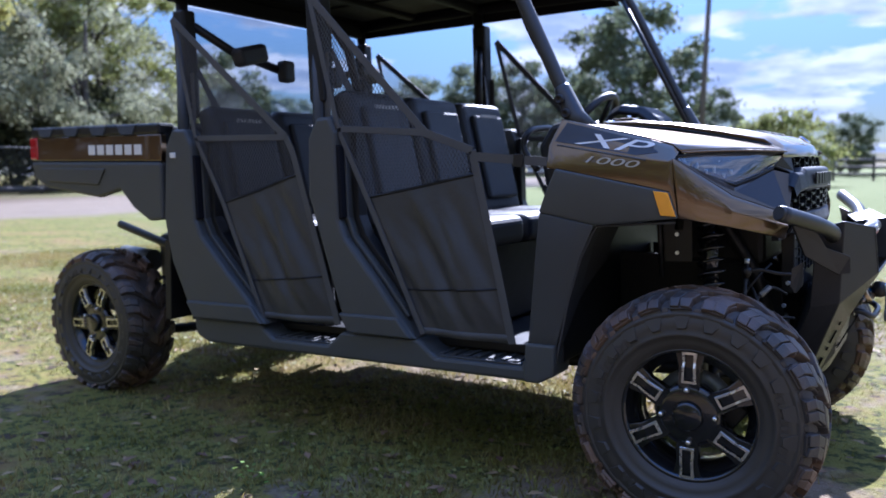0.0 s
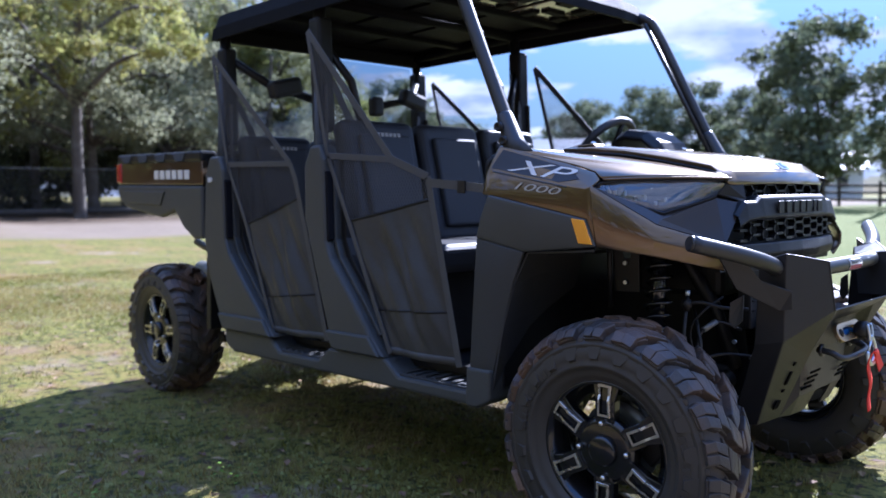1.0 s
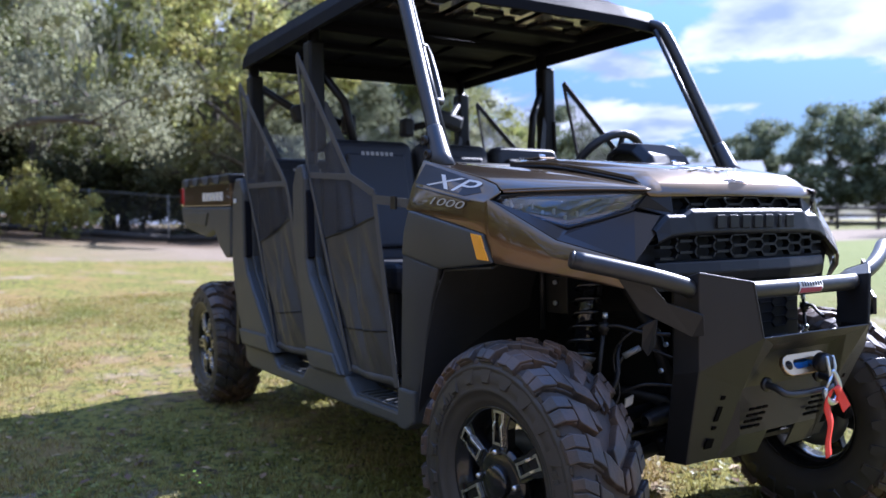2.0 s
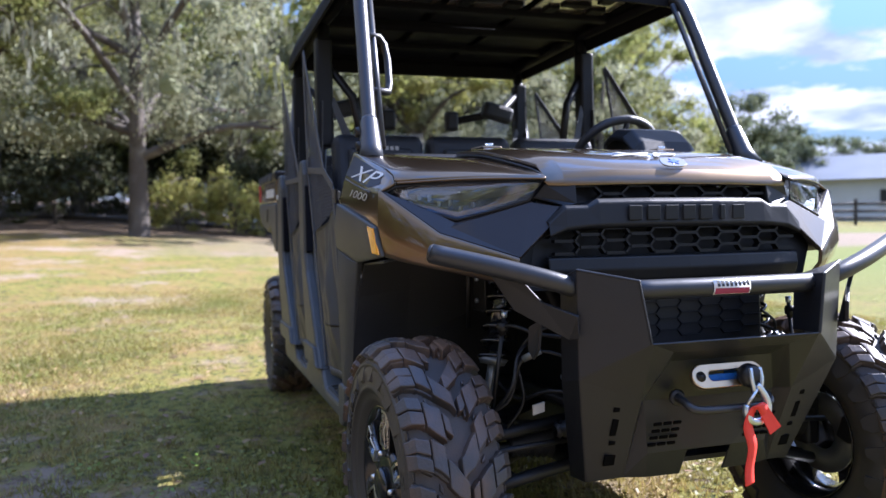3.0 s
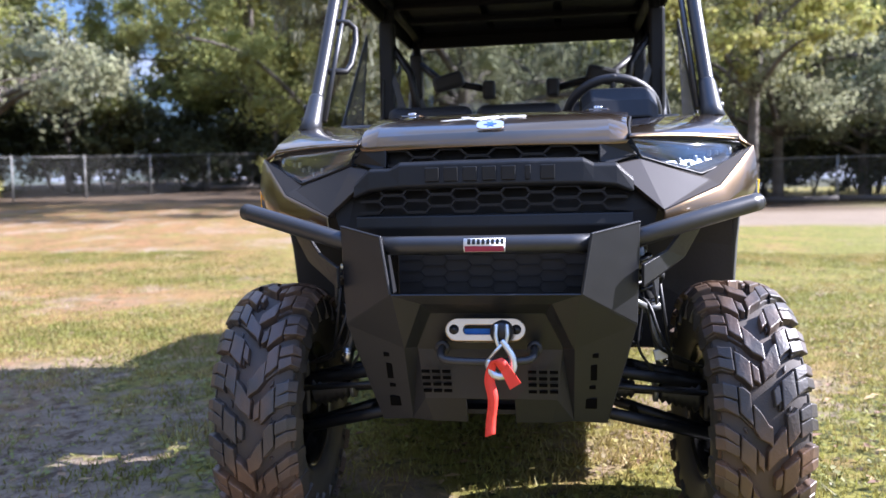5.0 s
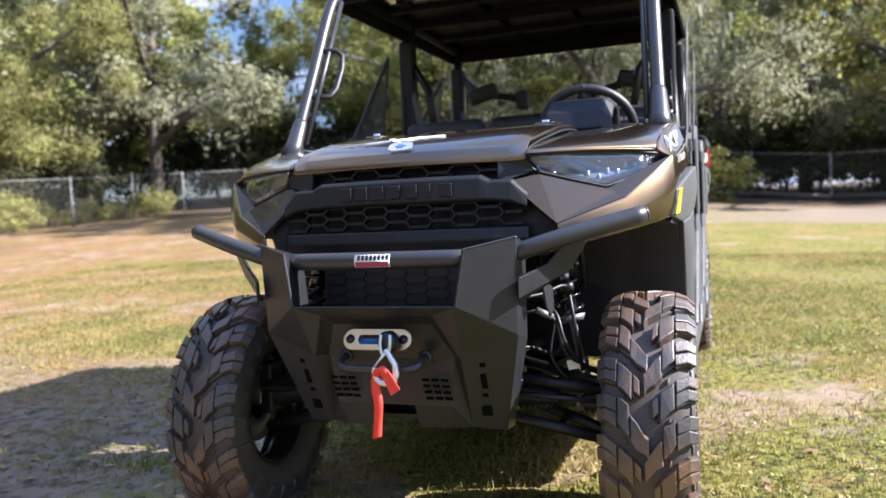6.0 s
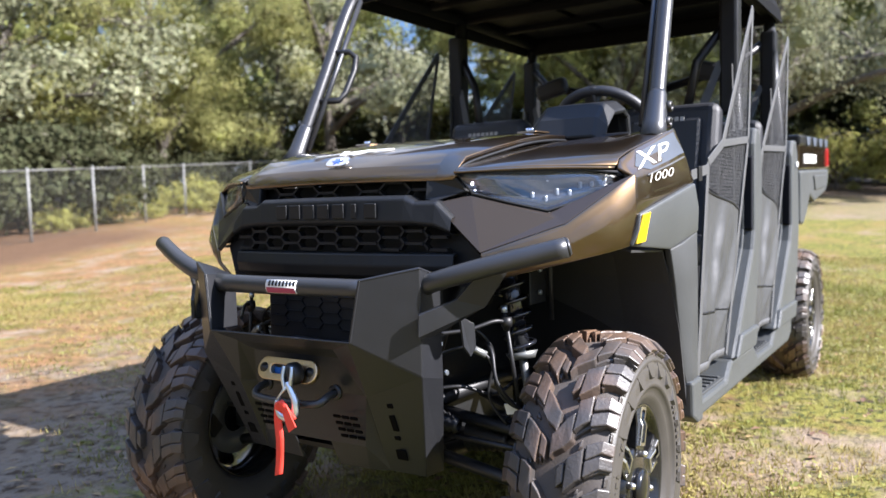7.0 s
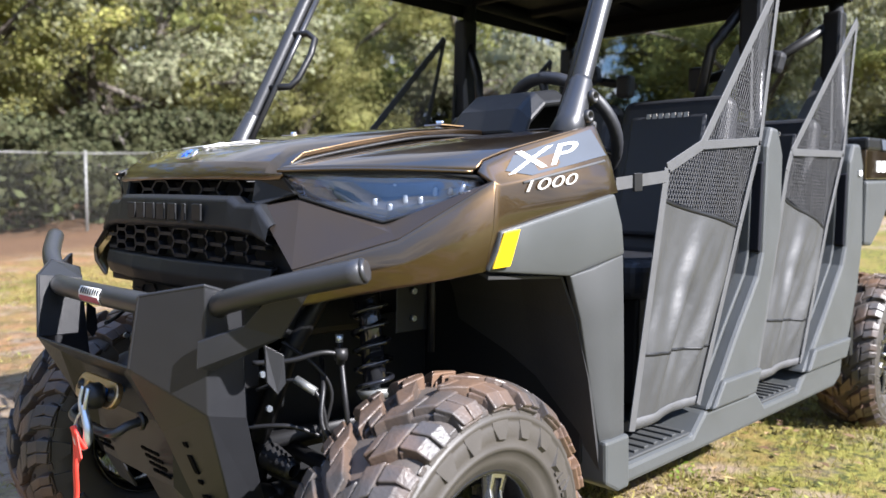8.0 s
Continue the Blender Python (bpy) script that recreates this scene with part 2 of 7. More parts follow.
OLD_WOOD = material("weathered_dark_timber", (0.06, 0.052, 0.045), 0.85, 0, 0.35, 4, 0.8, 30)
POLE_WOOD = material("utility_pole_timber", (0.13, 0.1, 0.075), 0.85, 0, 0.3, 3, 0.6, 20)
HOUSE_WALL = material("pale_house_siding", (0.6, 0.62, 0.62), 0.7, 0, 0.08, 1.5)
HOUSE_ROOF = material("grey_metal_roof", (0.15, 0.17, 0.2), 0.5, 0.2, 0.1, 1.0)
DARK_PANE = material("dark_window_pane", (0.03, 0.035, 0.04), 0.15, 0, 0.2, 2)
GRASS = material("grass_blades", (0.18, 0.18, 0.035), 0.6, 0, 0.3, 0.6, island=0.4, translucent=0.35, second=(0.32, 0.25, 0.085), second_scale=1.6, second_at=(0.40, 0.58))
CLOVER = material("clover_leaves", (0.19, 0.195, 0.04), 0.6, 0, 0.3, 0.8, island=0.35, translucent=0.35, second=(0.29, 0.24, 0.08), second_scale=1.3, second_at=(0.45, 0.62))
WEED = material("bright_weed_leaves", (0.17, 0.27, 0.03), 0.5, 0, 0.25, 4, island=0.3, translucent=0.4)
LITTER = material("dry_fallen_leaves", (0.22, 0.135, 0.07), 0.8, 0, 0.3, 2, island=0.5)


# ---- mesh helpers ----
def part(name, bm, mat, parent=None, label="", smooth=False, bevel=0.0, solid=0.0, segs=2):
    """Links a bmesh as one mesh object under a thing or a part."""
    me = bpy.data.meshes.new(name)
    bm.normal_update()
    bm.to_mesh(me)
    bm.free()
    me.materials.append(mat)
    if smooth:
        for p in me.polygons:
            p.use_smooth = True
    ob = new(name, me)
    if parent is not None:
        ob.parent = parent
    if label:
        ob["label"] = label
    if solid:
        md = ob.modifiers.new("thickness", 'SOLIDIFY'); md.thickness, md.offset = abs(solid), (-1.0 if solid > 0 else 1.0)
    if bevel:
        md = ob.modifiers.new("edge", 'BEVEL'); md.width, md.segments, md.limit_method, md.angle_limit = bevel, segs, 'ANGLE', radians(28)
        md.harden_normals = False
        if not smooth:
            for p in me.polygons:
                p.use_smooth = False
    return ob


def faces(V, F):
    bm = bmesh.new()
    vs = [bm.verts.new(v) for v in V]
    for f in F:
        try:
            bm.faces.new([vs[i] for i in f])
        except ValueError:
            pass
    bmesh.ops.recalc_face_normals(bm, faces=bm.faces[:])
    return bm


def add_box(bm, c, size, rot=None):
    m = Matrix.Translation(c) @ (rot.to_4x4() if rot is not None else Matrix.Identity(4)) @ Matrix.Diagonal((*size, 1))
    bmesh.ops.create_cube(bm, size=1.0, matrix=m)
    return bm


def box(c, size, rot=None):
    return add_box(bmesh.new(), c, size, rot)


def add_prism(bm, outline, vec):
    """A flat outline (3D points in order) pulled along vec."""
    n = len(outline)
    a = [bm.verts.new(p) for p in outline]
    b = [bm.verts.new(Vector(p) + Vector(vec)) for p in outline]
    bm.faces.new(a[::-1]); bm.faces.new(b)
    for i in range(n):
        bm.faces.new((a[i], a[(i + 1) % n], b[(i + 1) % n], b[i]))
    bmesh.ops.recalc_face_normals(bm, faces=bm.faces[:])
    return bm


def prism(outline, vec):
    return add_prism(bmesh.new(), outline, vec)


def curve(pts, n=6):
    """Points on a smooth line through pts."""
    P = [Vector(p) for p in pts]
    if len(P) < 3:
        return P
    out = []
    for i in range(len(P) - 1):
        p0, p1, p2, p3 = P[max(i - 1, 0)], P[i], P[i + 1], P[min(i + 2, len(P) - 1)]
        for k in range(n):
            t = k / n
            out.append(0.5 * ((2 * p1) + (p2 - p0) * t + (2 * p0 - 5 * p1 + 4 * p2 - p3) * t * t + (3 * p1 - p0 - 3 * p2 + p3) * t ** 3))
    out.append(P[-1])
    return out


def add_tube(bm, pts, r, sides=10, closed=False, caps=True):
    """A round tube along pts; r is one radius or one for each point."""
    P = [Vector(p) for p in pts]
    R = r if isinstance(r, (list, tuple)) else [r] * len(P)
    n = len(P)
    rings = []
    up = None
    for i in range(n):
        if closed:
            d = (P[(i + 1) % n] - P[i - 1]).normalized()
        else:
            d = (P[min(i + 1, n - 1)] - P[max(i - 1, 0)]).normalized()
        if up is None:
            up = Vector((0, 0, 1)) if abs(d.z) < 0.9 else Vector((1, 0, 0))
        u = (up - d * up.dot(d)).normalized()
        v = d.cross(u)
        up = u
        rings.append([bm.verts.new(P[i] + (u * math.cos(2 * math.pi * k / sides) + v * math.sin(2 * math.pi * k / sides)) * R[i]) for k in range(sides)])
    for i in range(n if closed else n - 1):
        a, b = rings[i], rings[(i + 1) % n]
        for k in range(sides):
            f = bm.faces.new((a[k], a[(k + 1) % sides], b[(k + 1) % sides], b[k]))
            f.smooth = True
    if caps and not closed:
        bm.faces.new(rings[0][::-1]); bm.faces.new(rings[-1])
    return bm


def tube(pts, r, sides=10, closed=False):
    return add_tube(bmesh.new(), pts, r, sides, closed)


def add_grid(bm, rows):
    """A sheet through rows of points, all of one length."""
    g = [[bm.verts.new(p) for p in row] for row in rows]
    for i in range(len(g) - 1):
        for j in range(len(g[0]) - 1):
            try:
                bm.faces.new((g[i][j], g[i + 1][j], g[i + 1][j + 1], g[i][j + 1]))
            except ValueError:
                pass
    return bm


def sheet(rows, outward):
    """A sheet whose faces look along outward on the whole."""
    bm = add_grid(bmesh.new(), rows)
    bm.normal_update()
    tot = Vector()
    for f in bm.faces:
        tot += f.normal * f.calc_area()
    if tot.dot(Vector(outward)) < 0:
        bmesh.ops.reverse_faces(bm, faces=bm.faces[:])
    return bm


def revolve(profile, seg=48, closed_profile=False):
    """Profile of (radius, along) turned about the axis."""
    bm = bmesh.new()
    rings = []
    for k in range(seg):
        a = 2 * math.pi * k / seg
        rings.append([bm.verts.new((r * math.cos(a), h, r * math.sin(a))) for r, h in profile])
    m = len(profile)
    for k in range(seg):
        a, b = rings[k], rings[(k + 1) % seg]
        for j in range(m if closed_profile else m - 1):
            f = bm.faces.new((a[j], b[j], b[(j + 1) % m], a[(j + 1) % m]))
            f.smooth = True
    bmesh.ops.recalc_face_normals(bm, faces=bm.faces[:])
    return bm


def add_text_mesh(name, text, size, m, mat, parent, shear=0.0, label="", extrude=0.0015, align='LEFT', stretch=1.0):
    cu = bpy.data.curves.new(name, 'FONT')
    cu.body, cu.size, cu.shear, cu.extrude, cu.align_x = text, size, shear, extrude, align
    ob = new(name + "_curve", cu)
    dg = bpy.context.evaluated_depsgraph_get()
    me = bpy.data.meshes.new_from_object(ob.evaluated_get(dg))
    me.name = name
    bpy.data.objects.remove(ob)
    me.transform(m @ Matrix.Diagonal((stretch, 1, 1, 1)))
    me.materials.clear(); me.materials.append(mat)
    o = new(name, me)
    o.parent = parent
    if label:
        o["label"] = label
    return o


def plane_frame(origin, right, up):
    """The pose of a flat mark: its own x to the right, y up, z out of the surface."""
    r = Vector(right).normalized()
    u = Vector(up); u = (u - r * u.dot(r)).normalized()
    n = r.cross(u)
    m = Matrix((r, u, n)).transposed().to_4x4()
    m.translation = Vector(origin)
    return m


# ---- ground ----
def height(x, y):
    """The lie of the land: level under the vehicle, rising gently behind it and on its right."""
    a = max(0.0, -x - 2.2)
    b = max(0.0, -y - 3.0)
    k = 0.022 + 0.032 * min(1.0, max(0.0, (4.0 - y) / 8.0))
    h = 0.015 + k * (a * a / (a + 3.0) if a else 0.0) + 0.012 * (b * b / (b + 2.5) if b else 0.0)
    d = math.hypot(x, y)
    if d > 60:
        h *= 60 / d
    bump = 0.012 * noise.noise((x * 0.9, y * 0.9, 0.0)) + 0.03 * noise.noise((x * 0.25, y * 0.25, 4.0))
    near = min(1.0, max(0.0, (math.hypot(x + 1.4, y) - 1.5) / 2.5))
    return h + bump * near


def build_ground():
    xs = sorted(set([round(v, 3) for v in np.concatenate([np.linspace(-260, -40, 12), np.linspace(-38, -9, 40), np.linspace(-8.6, 4, 64), np.linspace(5, 40, 18), np.linspace(60, 260, 8)])]))
    ys = sorted(set([round(v, 3) for v in np.concatenate([np.linspace(-260, -40, 12), np.linspace(-38, -9, 36), np.linspace(-8.6, 6, 72), np.linspace(7, 40, 22), np.linspace(60, 260, 8)])]))
    bm = sheet([[(x, y, height(x, y)) for y in ys] for x in xs], (0, 0, 1))
    m = bpy.data.materials.new("sandy_grass_ground")
    m.use_nodes = True
    nt = m.node_tree
    b = nt.nodes["Principled BSDF"]
    b.inputs["Roughness"].default_value = 0.95
    b.inputs["Specular IOR Level"].default_value = 0.15
    geo = nt.nodes.new("ShaderNodeTexCoord")
    pos = geo.outputs["Object"]

    def nz(scale, detail=8.0, rough=0.6):
        n = nt.nodes.new("ShaderNodeTexNoise")
        n.inputs["Scale"].default_value, n.inputs["Detail"].default_value, n.inputs["Roughness"].default_value = scale, detail, rough
        nt.links.new(pos, n.inputs["Vector"])
        return n.outputs["Fac"]

    def ramp(src, lo, hi):
        r = nt.nodes.new("ShaderNodeMapRange")
        r.inputs["From Min"].default_value, r.inputs["From Max"].default_value = lo, hi
        nt.links.new(src, r.inputs["Value"])
        return r.outputs[0]

    def mixc(fac, a, c):
        x = nt.nodes.new("ShaderNodeMixRGB")
        nt.links.new(fac, x.inputs[0])
        for k, v in ((1, a), (2, c)):
            if isinstance(v, tuple):
                x.inputs[k].default_value = (*v, 1)
            else:
                nt.links.new(v, x.inputs[k])
        return x.outputs[0]

    def calc(op, a, c=0.0):
        x = nt.nodes.new("ShaderNodeMath"); x.operation = op
        for k, v in ((0, a), (1, c)):
            if isinstance(v, (int, float)):
                x.inputs[k].default_value = v
            else:
                nt.links.new(v, x.inputs[k])
        return x.outputs[0]

    sep = nt.nodes.new("ShaderNodeSeparateXYZ")
    nt.links.new(pos, sep.inputs[0])
    X, Y = sep.outputs[0], sep.outputs[1]
    grass = mixc(nz(2.2), (0.15, 0.15, 0.028), (0.245, 0.215, 0.058))
    grass = mixc(ramp(nz(24, 4), 0.48, 0.6), grass, (0.055, 0.062, 0.02))
    # dry straw-coloured turf between the green, more of it on the vehicle's right
    dry = mixc(nz(14, 6), (0.165, 0.115, 0.04), (0.265, 0.19, 0.072))
    dryness = calc('ADD', nz(1.1, 9, 0.65), calc('MULTIPLY', ramp(Y, -1.0, -5.0), 0.15))
    dryness = calc('ADD', dryness, calc('MULTIPLY', calc('SUBTRACT', nz(7.5, 5, 0.6), 0.5), 0.55))
    grass = mixc(ramp(dryness, 0.50, 0.64), grass, dry)
    grass = mixc(ramp(nz(11, 5), 0.58, 0.66), grass, (0.075, 0.052, 0.034))
    sand = mixc(nz(9), (0.22, 0.165, 0.115), (0.32, 0.25, 0.18))
    sand = mixc(ramp(nz(70, 3), 0.55, 0.7), sand, (0.13, 0.095, 0.065))
    # bare sand in patches, more of it ahead and on the vehicle's right
    bias = calc('ADD', ramp(X, -4.0, 2.0), ramp(Y, -0.5, -6.0))
    patch = calc('ADD', calc('ADD', nz(0.62, 9, 0.62), calc('MULTIPLY', calc('SUBTRACT', nz(5, 6), 0.5), 0.2)), calc('MULTIPLY', bias, 0.12))
    col = mixc(ramp(patch, 0.585, 0.68), grass, sand)
    # a worn sandy spot beside the front wheel
    ex = calc('POWER', calc('ABSOLUTE', calc('MULTIPLY', calc('ADD', X, 0.1), 0.62)), 2.0)
    ey = calc('POWER', calc('ABSOLUTE', calc('MULTIPLY', calc('ADD', Y, 2.9), 0.56)), 2.0)
    spot = calc('ADD', calc('ADD', ex, ey), calc('MULTIPLY', calc('SUBTRACT', nz(3.2, 9, 0.7), 0.5), 5.5))
    pale = mixc(nz(6, 8, 0.65), (0.165, 0.13, 0.093), (0.28, 0.225, 0.165))
    pale = mixc(ramp(nz(13, 7, 0.7), 0.47, 0.6), pale, (0.085, 0.06, 0.04))
    col = mixc(ramp(spot, 1.25, 0.75), col, pale)
    # small worn patches of tan soil all over the turf
    worn = calc('ADD', nz(2.6, 9, 0.68), calc('MULTIPLY', calc('SUBTRACT', nz(0.8, 4, 0.5), 0.5), 0.5))
    col = mixc(calc('MULTIPLY', ramp(worn, 0.585, 0.67), 0.65), col, mixc(nz(16, 6, 0.65), (0.175, 0.12, 0.072), (0.285, 0.205, 0.13)))
    # the greener open field on the left
    col = mixc(calc('MULTIPLY', ramp(Y, 3.5, 10.0), ramp(X, -30.0, -20.0)), col, mixc(nz(1.2, 8, 0.65), (0.095, 0.125, 0.028), (0.165, 0.17, 0.046)))
    # brown litter further out on the right
    wob = calc('MULTIPLY', calc('SUBTRACT', nz(0.35), 0.5), 5.0)
    straw = mixc(nz(3.5), (0.215, 0.105, 0.044), (0.30, 0.18, 0.088))
    straw = mixc(ramp(nz(18, 5, 0.7), 0.5, 0.64), straw, (0.09, 0.058, 0.035))
    straw = mixc(calc('MULTIPLY', ramp(nz(3.0, 8, 0.72), 0.47, 0.57), 0.85), straw, mixc(nz(9, 5), (0.16, 0.135, 0.042), (0.09, 0.06, 0.032)))
    onright = calc('MULTIPLY', ramp(calc('ADD', calc('ADD', Y, wob), calc('MULTIPLY', calc('MINIMUM', calc('ADD', X, 4.0), 0.0), -0.3)), -1.6, -4.2), ramp(X, -27.0, -19.0))
    onright = calc('MULTIPLY', onright, ramp(nz(1.7, 8, 0.7), 0.40, 0.53))
    col = mixc(onright, col, straw)
    # darker mottled brown along the side fence
    edge = calc('ADD', calc('SUBTRACT', Y, calc('MULTIPLY', X, 0.474)), calc('MULTIPLY', wob, 0.25))
    fence_brown = calc('MULTIPLY', ramp(edge, -8.0, -9.6), ramp(X, -13.0, -9.0))
    col = mixc(fence_brown, col, mixc(nz(4.5, 7, 0.7), (0.06, 0.036, 0.022), (0.17, 0.1, 0.055)))
    # sand drive behind the vehicle
    dx = calc('ABSOLUTE', calc('ADD', calc('ADD', X, 18.2), calc('MULTIPLY', wob, 0.35)))
    drive = calc('MULTIPLY', ramp(dx, 4.2, 3.2), ramp(Y, -4.0, 3.0))
    drive_col = mixc(nz(1.6), (0.165, 0.128, 0.09), (0.235, 0.19, 0.14))
    col = mixc(drive, col, drive_col)
    # dark mulch under the trees
    mul = ramp(calc('ADD', X, calc('MULTIPLY', wob, 0.5)), -19.8, -22.0)
    mul = calc('MULTIPLY', mul, ramp(Y, 14.0, 8.0))
    col = mixc(mul, col, mixc(nz(2.5), (0.07, 0.05, 0.033), (0.13, 0.092, 0.06)))
    nt.links.new(col, b.inputs["Base Color"])
    bp = nt.nodes.new("ShaderNodeBump")
    bp.inputs["Strength"].default_value, bp.inputs["Distance"].default_value = 0.8, 0.03
    nt.links.new(nz(28, 6, 0.7), bp.inputs["Height"]); nt.links.new(bp.outputs[0], b.inputs["Normal"])
    g = part("ground", bm, m, None, smooth=True)
    tagged(g, "patchy mown grass and pale bare sand", "ground", kind="structure")


build_ground()

from mathutils.bvhtree import BVHTree


# ---- utility vehicle: nose along +x, left side along +y, front axle at x = 0 ----
vehicle = new("utility_vehicle")
tagged(vehicle, "brown four-door off-road utility vehicle with black bumper on grass", "utility vehicle")
AXLE_R = -2.87
HUB_Z = 0.342


def both(fn, *a):
    for s in (1, -1):
        fn(s, *a)


def sp(s, pts):
    """Points mirrored to side s (1 left, -1 right)."""
    return [(x, s * y, z) for x, y, z in pts]


def lerp(a, b, t):
    return tuple(u + (v - u) * t for u, v in zip(a, b))


# -- bonnet --
def build_bonnet():
    st = [(0.238, 1.034, 0.345, 1.036), (0.236, 1.048, 0.355, 1.048), (0.222, 1.073, 0.352, 1.066), (0.15, 1.108, 0.352, 1.094),
          (0.02, 1.138, 0.365, 1.126), (-0.12, 1.162, 0.38, 1.155), (-0.25, 1.180, 0.385, 1.172), (-0.36, 1.186, 0.385, 1.178)]
    rows = []
    for x, zc, ys, zs in st:
        row = []
        for k in (-1.0, -0.9, -0.86, -0.45, 0, 0.45, 0.86, 0.9, 1.0):
            ak = abs(k)
            z = zc - 0.004 * ak * ak if ak <= 0.87 else zc - 0.004 - (ak - 0.86) / 0.14 * (zc - 0.004 - zs + 0.004)
            xx = x - (0.035 * ak * ak if x > 0.2 else 0.0)
            row.append((xx, k * ys, z))
        rows.append(row)
    b = part("bonnet", sheet(rows, (0, 0, 1)), BROWN, vehicle, "glossy brown metallic bonnet", smooth=True, solid=0.022, bevel=0.004)
    # shut lines beside the raised middle
    for s in (1, -1):
        part("seam", tube(curve(sp(s, [(0.207, 0.354, 1.050), (0.15, 0.357, 1.074), (0.02, 0.369, 1.106), (-0.12, 0.384, 1.136), (-0.25, 0.390, 1.152), (-0.35, 0.39, 1.158)]), 5), 0.004, 6), BLACK_PLASTIC, b, "dark bonnet shut line")
    m = plane_frame((0.208, 0.0, 1.089), (0, 1, 0), (-0.5, 0, 0.42))
    badge = bmesh.new()
    add_prism(badge, [m @ Vector((0.036 * math.copysign(abs(math.cos(a)) ** 0.6, math.cos(a)), 0.019 * math.copysign(abs(math.sin(a)) ** 0.6, math.sin(a)), 0)) for a in [2 * math.pi * i / 20 for i in range(20)]], m.to_3x3() @ Vector((0, 0, 0.005)))
    bd = part("badge", badge, CHROME, b, "small chrome badge with a blue star", bevel=0.001)
    star = bmesh.new()
    add_prism(star, [m @ Vector(((0.017 if i % 2 == 0 else 0.007) * math.cos(math.pi * i / 6 + 0.1), (0.014 if i % 2 == 0 else 0.006) * math.sin(math.pi * i / 6 + 0.1), 0.005)) for i in range(12)], m.to_3x3() @ Vector((0, 0, 0.0015)))
    part("star", star, BLUE_BADGE, bd)
    # white lettering on the bonnet top
    md = plane_frame((0.148, -0.14, 1.1118), (0, 1, 0), (-1, 0, 0.23))
    add_text_mesh("bonnet_marking", "XP", 0.115, md, WHITE, b, shear=0.4, stretch=1.4, label="white bonnet marking")
    # washer nozzles, and brown wedges that stand in for reflected ground at the rear edge
    for sy in (1, -1):
        nz = bmesh.new()
        for k in (-1, 0, 1):
            add_tube(nz, [(-0.30, sy * 0.30 + k * 0.007, 1.182), (-0.297, sy * 0.30 + k * 0.009, 1.196)], 0.004, 6)
        part("washer_nozzle", nz, CHROME, b, "small clear washer nozzle", smooth=True)
        part("reflection_wedge", prism([(-0.335, sy * 0.25, 1.181), (-0.27, sy * 0.27, 1.181), (-0.27, sy * 0.33, 1.181), (-0.335, sy * 0.345, 1.181)], (-0.006, 0, 0.0055)), BROWN, b, "brown wedge in place of a ground reflection", bevel=0.002)
    return b


build_bonnet()


